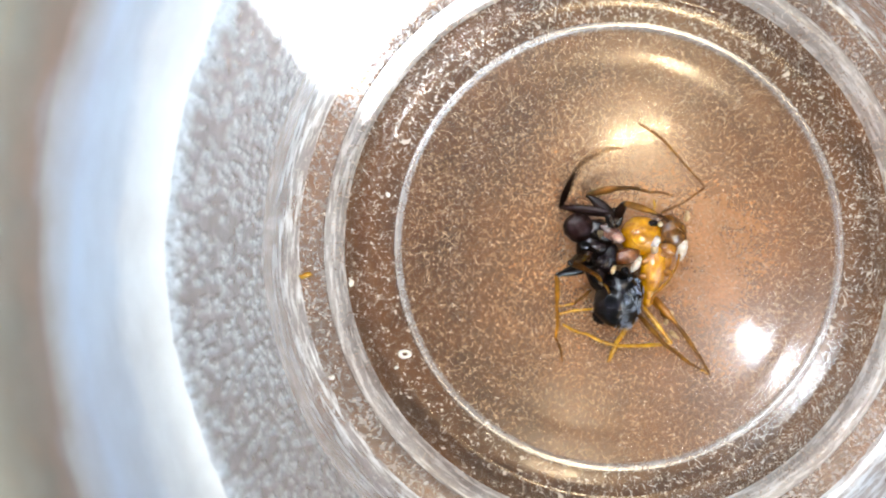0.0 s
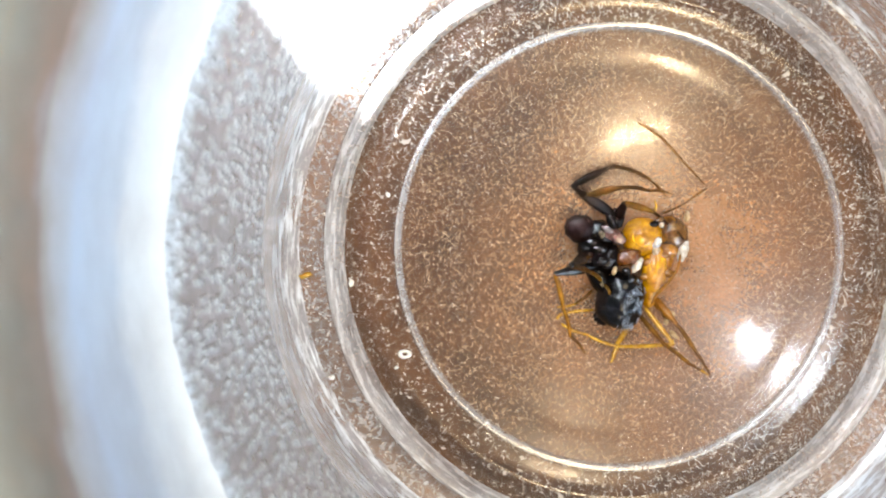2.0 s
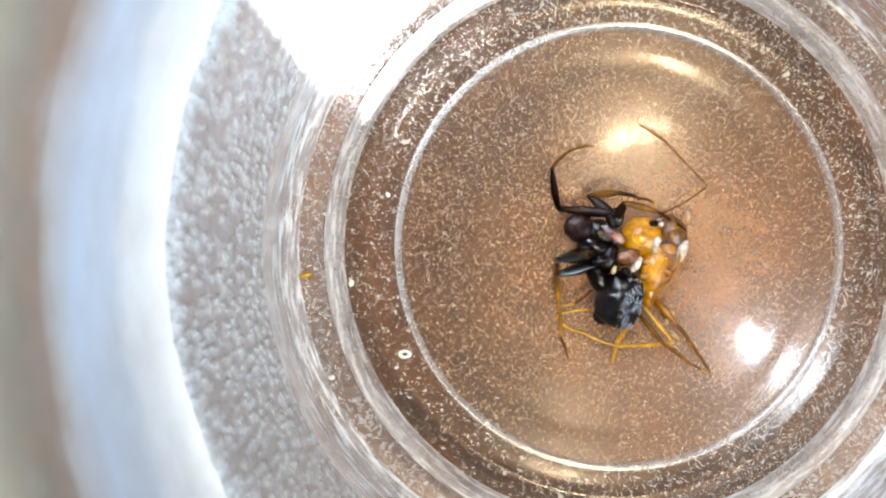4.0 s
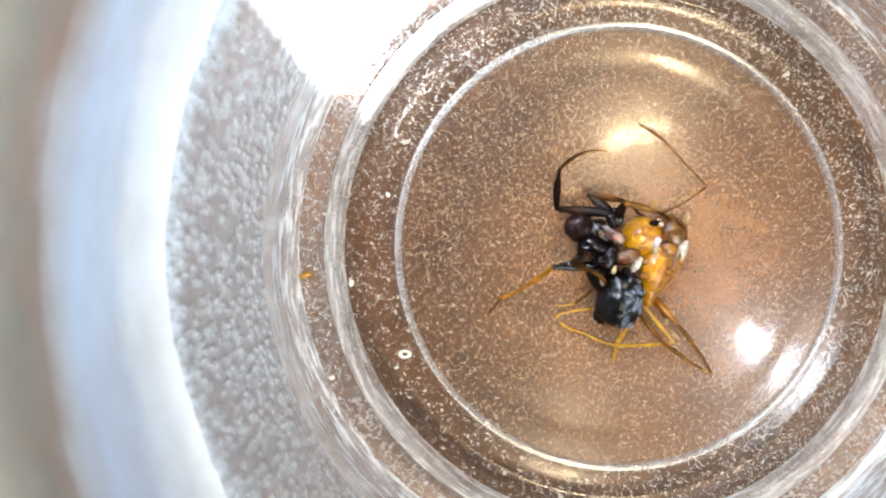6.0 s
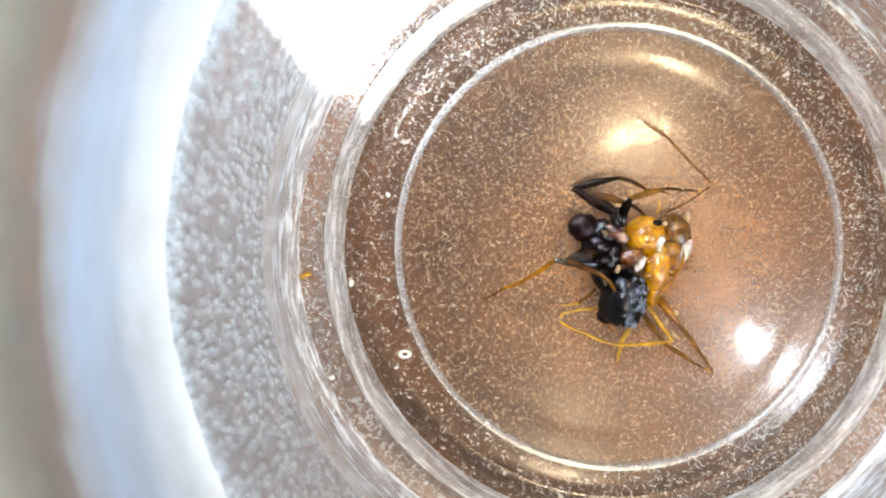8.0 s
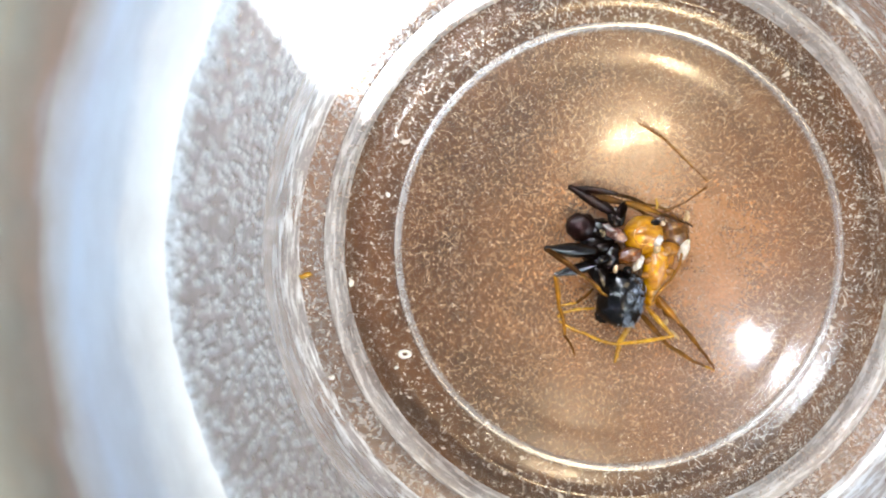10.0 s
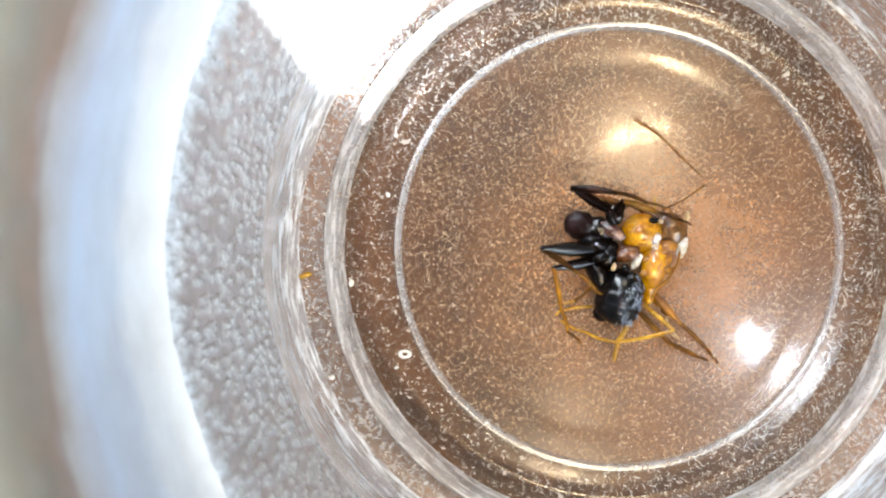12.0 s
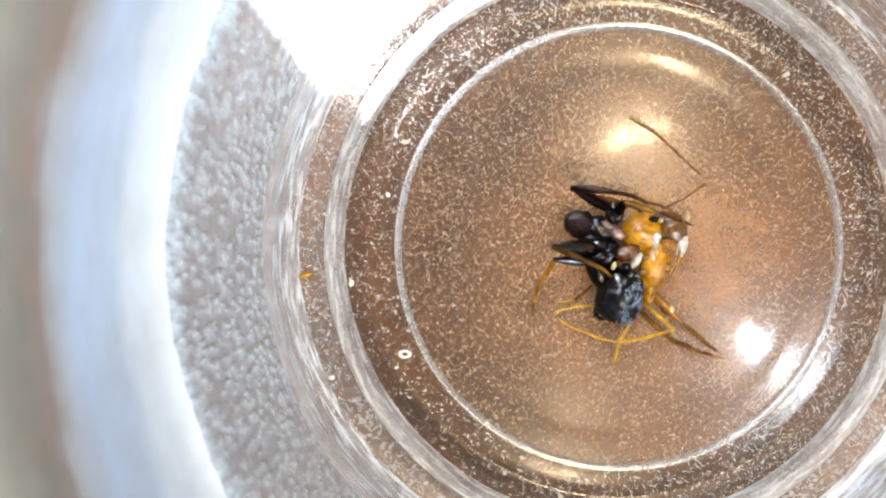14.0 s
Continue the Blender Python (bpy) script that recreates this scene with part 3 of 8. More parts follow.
def floor_height(r):
    if r < 9.5:
        return dish(r)
    for (r0, z0), (r1, z1) in zip(FLOOR, FLOOR[1:]):
        if r <= r1:
            return z0 + (z1 - z0) * (r - r0) / (r1 - r0)
    return FLOOR[-1][1]


def dust_material(name, *stops):
    m = Mat(name)
    rnd = m.n("NewGeometry").outputs["Random Per Island"]
    col = m.ramp(rnd, *stops)
    p = m.n("BsdfPrincipled", Roughness=0.6)
    m.put(p.inputs["Base Color"], col)
    m.put(p.inputs["Specular IOR Level"], 0.1)
    return m.end(p.outputs[0])


def dust(count, r0, r1, lo, hi, width, seed, material):
    """Short curled fibres and scratch burrs that lie on the base between two radii."""
    rnd = random.Random(seed)
    verts, faces = [], []
    for _ in range(count):
        r = math.sqrt(r0 * r0 + (r1 * r1 - r0 * r0) * rnd.random() ** (1.25 if r0 < 1 else 1.0))
        a = rnd.uniform(0, 2 * math.pi)
        x, y = r * math.cos(a), r * math.sin(a)
        # it lies in drifts, thinned on one side to mimic weaker light there
        drift = noise.noise(Vector((x * 0.45, y * 0.45, seed))) + 0.6 * noise.noise(Vector((x * 1.6, y * 1.6, seed + 5)))
        if rnd.random() > 0.8 + 0.3 * drift - (0.66 if r0 > 5 else 0.1) * max(0, math.cos(a - 3.95)) ** 2:
            continue
        n, w, h = rnd.uniform(lo, hi), width * rnd.uniform(0.6, 1.3), rnd.uniform(0, 2 * math.pi)
        bend, base, px, py = rnd.uniform(-3.2, 3.2), len(verts), x, y
        for i in range(5):
            hh = h + bend * (i / 4 - 0.5)
            z = floor_height(math.hypot(px, py)) + 0.03
            ww = w * (0.5 if i in (0, 4) else 1)
            dx, dy = -math.sin(hh) * ww, math.cos(hh) * ww
            verts += [((px + dx) * MM, (py + dy) * MM, z * MM), ((px - dx) * MM, (py - dy) * MM, z * MM), (px * MM, py * MM, (z + w) * MM)]
            px, py = px + n / 4 * math.cos(hh), py + n / 4 * math.sin(hh)
        for i in range(4):
            k = base + 3 * i
            faces += [(k, k + 3, k + 5, k + 2), (k + 2, k + 5, k + 4, k + 1)]
    me = bpy.data.meshes.new("mesh")
    me.from_pydata(verts, [], faces)
    me.materials.append(material)
    return me


TAN_DUST = dust_material("tan_dust", (0.0, (0.12, 0.06, 0.03)), (0.15, (0.2, 0.115, 0.065)), (0.26, (0.4, 0.27, 0.165)), (0.8, (0.58, 0.44, 0.31)), (0.95, (0.62, 0.5, 0.38)), (1.0, (0.82, 0.77, 0.7)))
PALE_DUST = dust_material("pale_dust", (0.0, (0.12, 0.06, 0.03)), (0.25, (0.2, 0.12, 0.07)), (0.35, (0.5, 0.4, 0.32)), (0.7, (0.66, 0.57, 0.5)), (1.0, (0.82, 0.79, 0.76)))
tagged(new("dust", dust(25000, 0.2, 9.6, 0.05, 0.22, 0.0085, 3, TAN_DUST)), "fine pale dust and fibres on the cup base", "dust", kind="stuff")
tagged(new("dust", dust(15000, 10.0, 14.1, 0.05, 0.22, 0.0125, 4, PALE_DUST)), "coarse pale dust round the cup base", "dust", kind="stuff")


def crumb(place, rx, ry, rz, az, material, label, name="crumb", seed=1.0):
    bm = blob(rx * 0.85, ry * 0.85, rz, 0.45, 1.9, seed, None, 3)
    r = math.hypot(place[0], place[1])
    ob = part(name, bm, material, None, "", mm(place[0], place[1], floor_height(r) + rz * 0.8, az))
    return tagged(ob, label, "crumb", group="crumbs in the cup")


crumb((-13.8, -1.25), 0.34, 0.14, 0.12, 15, YELLOW, "orange yellow crumb on the clear ledge", seed=3.0)
flake = part("flake", ring(0.17, 0.085, 20), WHITE, None, "", mm(-9.45, -4.72, floor_height(10.56) + 0.07) @ Matrix.Diagonal((1.25, 0.8, 1, 1)))
tagged(flake, "white curled flake with a hollow middle", "crumb", group="crumbs in the cup")
crumb((-9.82, -5.3), 0.12, 0.08, 0.08, 40, WHITE, "tiny white crumb beside the curled flake", seed=6.0)
crumb((3.35, 1.4), 0.14, 0.3, 0.2, -10, PALE, "pale upright sliver near the ants", "sliver", 7.0)
crumb((-12.65, -5.75), 0.17, 0.13, 0.1, 0, WHITE, "small white crumb on the ledge", seed=8.0)
crumb((-11.85, -1.6), 0.14, 0.2, 0.1, 0, WHITE, "small white crumb by the step", seed=9.0)
crumb((-14.4, -3.3), 0.12, 0.18, 0.1, 0, WHITE, "small white crumb at the corner", seed=10.0)
crumb((-10.2, 2.3), 0.1, 0.14, 0.08, 30, WHITE, "small white crumb by the step", seed=11.0)
crumb((2.75, -4.0), 0.3, 0.12, 0.1, -40, PALE, "pale shred of skin under the legs", "shred", 12.0)
crumb((2.4, -3.4), 0.14, 0.16, 0.1, 10, PALE, "pale shred of skin under the legs", "shred", 13.0)


def motions():
    """Key every leg piece in its ant's own space."""
    walk(LEG['A', 'thigh'], [
        (0, mm(0.146, 2.069, 1.850, 170.0, -34.8)),
        (0.1, mm(0.146, 2.069, 1.850, 172.8, -35.2)),
        (0.2, mm(0.145, 2.069, 1.850, 112.7, -35.8)),
        (0.3, mm(0.145, 2.069, 1.850, 101.3, -32.2)),
        (0.4, mm(0.145, 2.069, 1.850, 168.9, -30.6)),
        (0.5, mm(0.145, 2.069, 1.850, 173.1, -28.8)),
        (0.6, mm(0.145, 2.069, 1.850, 173.1, -28.5)),
        (0.7, mm(0.145, 2.069, 1.850, 101.9, -31.5)),
        (0.8, mm(0.145, 2.069, 1.850, 113.4, -34.6)),
        (0.9, mm(0.145, 2.069, 1.850, 158.6, -34.7)),
        (1, mm(0.145, 2.069, 1.850, 172.5, -30.2)),
        (1.1, mm(0.145, 2.069, 1.850, 166.8, -30.6)),
        (1.2, mm(0.145, 2.069, 1.850, 102.6, -30.6)),
        (1.3, mm(0.145, 2.069, 1.850, 114.0, -33.6)),
        (1.4, mm(0.145, 2.069, 1.850, 163.0, -23.7)),
        (1.5, mm(0.145, 2.069, 1.850, 173.9, -25.9)),
        (1.6, mm(0.145, 2.069, 1.850, 172.7, -25.8)),
        (1.7, mm(0.145, 2.069, 1.850, 172.7, -26.2)),
        (1.8, mm(0.145, 2.069, 1.850, 113.9, -33.8)),
        (1.9, mm(0.145, 2.069, 1.850, 118.8, -26.7)),
        (2, mm(0.145, 2.069, 1.850, 139.5, -35.3)),
        (2.1, mm(0.145, 2.069, 1.850, 172.9, -27.6)),
        (2.2, mm(0.145, 2.069, 1.850, 140.4, -37.2)),
        (2.4, mm(0.145, 2.069, 1.850, 140.3, -37.7)),
        (2.5, mm(0.145, 2.069, 1.850, 163.6, -34.8)),
        (2.6, mm(0.145, 2.069, 1.850, 140.2, -38.1)),
        (2.7, mm(0.145, 2.069, 1.850, 101.3, -32.2)),
        (2.8, mm(0.145, 2.069, 1.850, 112.7, -35.8)),
        (2.9, mm(0.146, 2.069, 1.850, 165.1, -36.4)),
        (3, mm(0.146, 2.069, 1.850, 173.9, -25.8)),
        (3.1, mm(0.146, 2.069, 1.850, 171.4, -35.0)),
        (3.2, mm(0.146, 2.069, 1.850, 101.1, -32.6)),
        (3.4, mm(0.145, 2.069, 1.850, 140.2, -38.6)),
        (3.6, mm(0.145, 2.069, 1.850, 173.4, -29.3)),
        (4, mm(0.145, 2.069, 1.850, 173.3, -28.6)),
        (4.2, mm(0.145, 2.069, 1.850, 113.4, -35.2)),
        (4.4, mm(0.145, 2.069, 1.850, 140.7, -37.4)),
        (4.6, mm(0.145, 2.069, 1.850, 173.3, -27.5)),
        (5.1, mm(0.145, 2.069, 1.850, 173.3, -26.5)),
        (5.3, mm(0.145, 2.069, 1.850, 141.1, -36.3)),
        (5.4, mm(0.145, 2.069, 1.850, 173.2, -25.9)),
        (5.5, mm(0.145, 2.069, 1.850, 173.2, -25.7)),
        (5.6, mm(0.145, 2.069, 1.850, 132.4, -32.1)),
        (5.8, mm(0.145, 2.069, 1.850, 141.0, -37.2)),
        (5.9, mm(0.145, 2.069, 1.850, 155.9, -35.5)),
        (6, mm(0.145, 2.069, 1.850, 174.1, -23.1)),
        (6.1, mm(0.145, 2.069, 1.850, 173.7, -28.7)),
        (6.2, mm(0.145, 2.069, 1.850, 140.7, -38.7)),
        (6.3, mm(0.145, 2.069, 1.850, 167.8, -33.2)),
        (6.4, mm(0.146, 2.068, 1.850, 167.8, -33.6)),
        (6.5, mm(0.146, 2.068, 1.850, 144.9, -37.5)),
        (6.6, mm(0.145, 2.068, 1.850, 140.7, -39.2)),
        (6.7, mm(0.145, 2.069, 1.850, 140.9, -38.7)),
        (6.8, mm(0.145, 2.069, 1.850, 158.2, -34.9)),
        (6.9, mm(0.145, 2.069, 1.850, 173.8, -27.5)),
        (7, mm(0.145, 2.069, 1.850, 170.8, -28.9)),
        (7.1, mm(0.145, 2.069, 1.850, 141.6, -36.6)),
        (7.2, mm(0.145, 2.069, 1.850, 141.7, -36.1)),
        (7.3, mm(0.144, 2.069, 1.850, 158.5, -31.6)),
        (7.4, mm(0.144, 2.069, 1.850, 158.5, -30.9)),
        (7.5, mm(0.144, 2.069, 1.850, 169.6, -27.8)),
        (7.6, mm(0.144, 2.069, 1.850, 173.9, -20.9)),
        (7.7, mm(0.144, 2.069, 1.850, 105.2, -31.1)),
        (7.8, mm(0.144, 2.069, 1.850, 117.2, -33.5)),
        (7.9, mm(0.143, 2.069, 1.850, 117.7, -33.6)),
        (8, mm(0.143, 2.068, 1.850, 144.8, -37.7)),
        (8.1, mm(0.143, 2.068, 1.850, 144.7, -33.2)),
        (8.2, mm(0.143, 2.068, 1.850, 175.2, -16.2)),
        (8.6, mm(0.144, 2.068, 1.850, 175.2, -18.5)),
        (8.8, mm(0.144, 2.068, 1.850, 144.1, -34.7)),
        (9.1, mm(0.144, 2.068, 1.850, 116.8, -35.1)),
        (9.3, mm(0.144, 2.068, 1.850, 175.1, -21.7)),
        (9.6, mm(0.144, 2.068, 1.850, 143.4, -36.3)),
        (9.9, mm(0.144, 2.068, 1.850, 143.7, -37.5)),
        (10.5, mm(0.145, 2.068, 1.850, 152.3, 34.3)),
        (11, mm(0.145, 2.068, 1.850, 143.4, -39.7)),
        (11.5, mm(0.145, 2.067, 1.850, 152.7, 33.0)),
        (12, mm(0.145, 2.067, 1.850, 153.2, 34.0)),
        (12.5, mm(0.145, 2.067, 1.850, 153.5, 34.2)),
        (13, mm(0.145, 2.067, 1.850, 153.9, 34.4)),
        (13.5, mm(0.145, 2.067, 1.850, 154.2, 34.6)),
        (14, mm(0.145, 2.067, 1.850, 154.6, 34.8)),
    ])
    walk(LEG['A', 'shin'], [
        (0, mm(-1.850, 2.420, 0.444, 69.4, 31.9)),
        (0.1, mm(-1.853, 2.322, 0.428, 103.2, 31.3)),
        (0.15, mm(-1.240, 3.118, 0.418, 52.7, 33.7)),
        (0.2, mm(-0.626, 3.914, 0.408, 2.2, 36.0)),
        (0.3, mm(-0.264, 4.114, 0.534, -5.9, 33.2)),
        (0.35, mm(-1.100, 3.296, 0.564, 37.9, 38.2)),
        (0.4, mm(-1.936, 2.479, 0.594, 81.7, 43.2)),
        (0.5, mm(-1.999, 2.327, 0.661, 101.8, 32.4)),
        (0.6, mm(-2.006, 2.330, 0.672, 102.5, 32.1)),
        (0.65, mm(-1.147, 3.228, 0.616, 48.3, 32.7)),
        (0.7, mm(-0.288, 4.125, 0.560, -5.9, 33.3)),
        (0.8, mm(-0.662, 3.932, 0.450, 2.2, 36.1)),
        (0.85, mm(-1.202, 3.370, 0.447, 39.8, 39.3)),
        (0.9, mm(-1.741, 2.809, 0.445, 77.3, 42.4)),
        (1, mm(-1.968, 2.346, 0.610, 86.8, 24.7)),
        (1.1, mm(-1.921, 2.554, 0.593, 79.4, 32.9)),
        (1.15, mm(-1.119, 3.347, 0.593, 36.7, 33.1)),
        (1.2, mm(-0.317, 4.140, 0.593, -5.9, 33.4)),
        (1.3, mm(-0.692, 3.946, 0.487, 2.2, 36.2)),
        (1.4, mm(-2.014, 2.731, 0.859, 73.4, 35.5)),
        (1.5, mm(-2.061, 2.306, 0.774, 104.0, 31.6)),
        (1.6, mm(-2.056, 2.353, 0.775, 102.5, 32.3)),
        (1.7, mm(-2.050, 2.350, 0.761, 102.5, 32.3)),
        (1.75, mm(-1.368, 3.147, 0.620, 52.4, 34.2)),
        (1.8, mm(-0.686, 3.943, 0.479, 2.2, 36.2)),
        (1.9, mm(-0.918, 3.999, 0.742, 2.2, 35.0)),
        (2, mm(-1.386, 3.377, 0.426, 25.3, 0.0)),
        (2.05, mm(-1.705, 2.858, 0.568, 63.9, 16.1)),
        (2.1, mm(-2.024, 2.339, 0.709, 102.5, 32.2)),
        (2.15, mm(-1.696, 2.830, 0.535, 64.4, 27.9)),
        (2.2, mm(-1.368, 3.322, 0.360, 26.3, 23.5)),
        (2.4, mm(-1.356, 3.316, 0.343, 26.3, 23.4)),
        (2.5, mm(-1.798, 2.642, 0.444, 77.8, 30.6)),
        (2.6, mm(-1.344, 3.311, 0.327, 26.3, 23.4)),
        (2.7, mm(-0.264, 4.114, 0.534, -5.9, 33.2)),
        (2.8, mm(-0.626, 3.914, 0.408, 2.2, 36.0)),
        (2.9, mm(-1.772, 2.580, 0.386, 63.8, 38.3)),
        (3, mm(-2.062, 2.306, 0.778, 87.1, 30.3)),
        (3.1, mm(-1.852, 2.370, 0.436, 87.7, 36.6)),
        (3.15, mm(-1.052, 3.239, 0.478, 40.9, 34.9)),
        (3.2, mm(-0.253, 4.107, 0.520, -5.9, 33.2)),
        (3.4, mm(-1.334, 3.302, 0.311, 26.3, 23.3)),
        (3.5, mm(-1.662, 2.809, 0.477, 64.4, 27.7)),
        (3.6, mm(-1.990, 2.317, 0.643, 102.5, 32.1)),
        (4, mm(-2.005, 2.320, 0.670, 102.5, 32.1)),
        (4.1, mm(-1.330, 3.119, 0.549, 52.4, 34.1)),
        (4.2, mm(-0.655, 3.918, 0.429, 2.2, 36.1)),
        (4.4, mm(-1.369, 3.310, 0.351, 26.3, 23.5)),
        (4.5, mm(-1.698, 2.817, 0.532, 64.4, 27.8)),
        (4.6, mm(-2.028, 2.324, 0.712, 102.5, 32.2)),
        (5.1, mm(-2.047, 2.328, 0.750, 102.5, 32.3)),
        (5.2, mm(-1.724, 2.823, 0.569, 64.4, 28.0)),
        (5.3, mm(-1.401, 3.317, 0.389, 26.3, 23.6)),
        (5.35, mm(-1.729, 2.824, 0.581, 64.4, 28.0)),
        (5.4, mm(-2.058, 2.330, 0.773, 102.5, 32.3)),
        (5.5, mm(-2.062, 2.331, 0.781, 104.7, 34.3)),
        (5.55, mm(-1.663, 2.972, 0.661, 58.7, 35.9)),
        (5.6, mm(-1.263, 3.612, 0.540, 12.7, 37.5)),
        (5.8, mm(-1.381, 3.305, 0.359, 26.3, 23.5)),
        (5.9, mm(-1.687, 2.887, 0.417, 67.5, 43.4)),
        (6, mm(-2.111, 2.302, 0.882, 90.2, 37.4)),
        (6.1, mm(-2.005, 2.305, 0.666, 102.5, 32.1)),
        (6.15, mm(-1.675, 2.796, 0.488, 64.4, 27.7)),
        (6.2, mm(-1.345, 3.288, 0.310, 26.3, 23.3)),
        (6.3, mm(-1.870, 2.505, 0.499, 79.3, 32.7)),
        (6.4, mm(-1.861, 2.501, 0.484, 79.3, 32.7)),
        (6.5, mm(-1.455, 3.194, 0.349, 31.7, 32.1)),
        (6.6, mm(-1.333, 3.279, 0.291, 26.3, 23.2)),
        (6.7, mm(-1.347, 3.283, 0.308, 26.3, 23.3)),
        (6.8, mm(-1.733, 2.820, 0.440, 27.7, 42.2)),
        (6.9, mm(-2.030, 2.303, 0.711, 102.5, 32.2)),
        (7, mm(-1.986, 2.412, 0.657, 69.7, 29.4)),
        (7.1, mm(-1.406, 3.299, 0.379, 26.3, 23.6)),
        (7.2, mm(-1.421, 3.303, 0.398, 26.3, 23.7)),
        (7.3, mm(-1.809, 2.840, 0.557, 27.8, 42.4)),
        (7.4, mm(-1.824, 2.844, 0.583, 27.8, 42.5)),
        (7.45, mm(-1.913, 2.652, 0.642, 67.0, 38.0)),
        (7.5, mm(-2.002, 2.461, 0.701, 106.3, 33.6)),
        (7.6, mm(-2.147, 2.314, 0.971, 102.6, 32.7)),
        (7.65, mm(-1.279, 3.210, 0.773, 48.4, 33.0)),
        (7.7, mm(-0.411, 4.106, 0.576, -5.9, 33.3)),
        (7.8, mm(-0.798, 3.897, 0.489, 2.2, 36.2)),
        (7.9, mm(-0.813, 3.887, 0.487, 2.2, 36.2)),
        (8, mm(-1.451, 3.194, 0.342, 13.6, 19.9)),
        (8.1, mm(-1.540, 3.261, 0.500, 26.3, 24.1)),
        (8.15, mm(-1.879, 2.763, 0.832, 64.5, 28.6)),
        (8.2, mm(-2.217, 2.265, 1.164, 102.7, 33.1)),
        (8.6, mm(-2.187, 2.264, 1.069, 102.6, 32.9)),
        (8.7, mm(-1.843, 2.761, 0.758, 64.5, 28.4)),
        (8.8, mm(-1.499, 3.257, 0.447, 26.3, 23.9)),
        (9.1, mm(-0.765, 3.870, 0.433, 2.2, 36.1)),
        (9.2, mm(-1.452, 3.066, 0.685, 52.4, 34.4)),
        (9.3, mm(-2.138, 2.262, 0.937, 102.6, 32.7)),
        (9.45, mm(-1.795, 2.757, 0.664, 64.4, 28.2)),
        (9.6, mm(-1.452, 3.252, 0.391, 26.3, 23.7)),
        (9.9, mm(-1.432, 3.226, 0.349, -8.1, 24.0)),
        (10.5, mm(-1.659, 3.015, 3.239, -9.6, 32.9)),
        (11, mm(-1.377, 3.199, 0.273, -8.1, 23.7)),
        (11.5, mm(-1.693, 3.016, 3.193, -8.9, 32.9)),
        (12, mm(-1.680, 2.989, 3.228, -8.9, 33.0)),
        (12.5, mm(-1.681, 2.976, 3.235, -8.9, 33.0)),
        (13, mm(-1.682, 2.963, 3.243, -8.9, 33.0)),
        (13.5, mm(-1.683, 2.950, 3.250, -8.9, 33.0)),
        (14, mm(-1.683, 2.937, 3.257, -8.9, 33.0)),
    ])
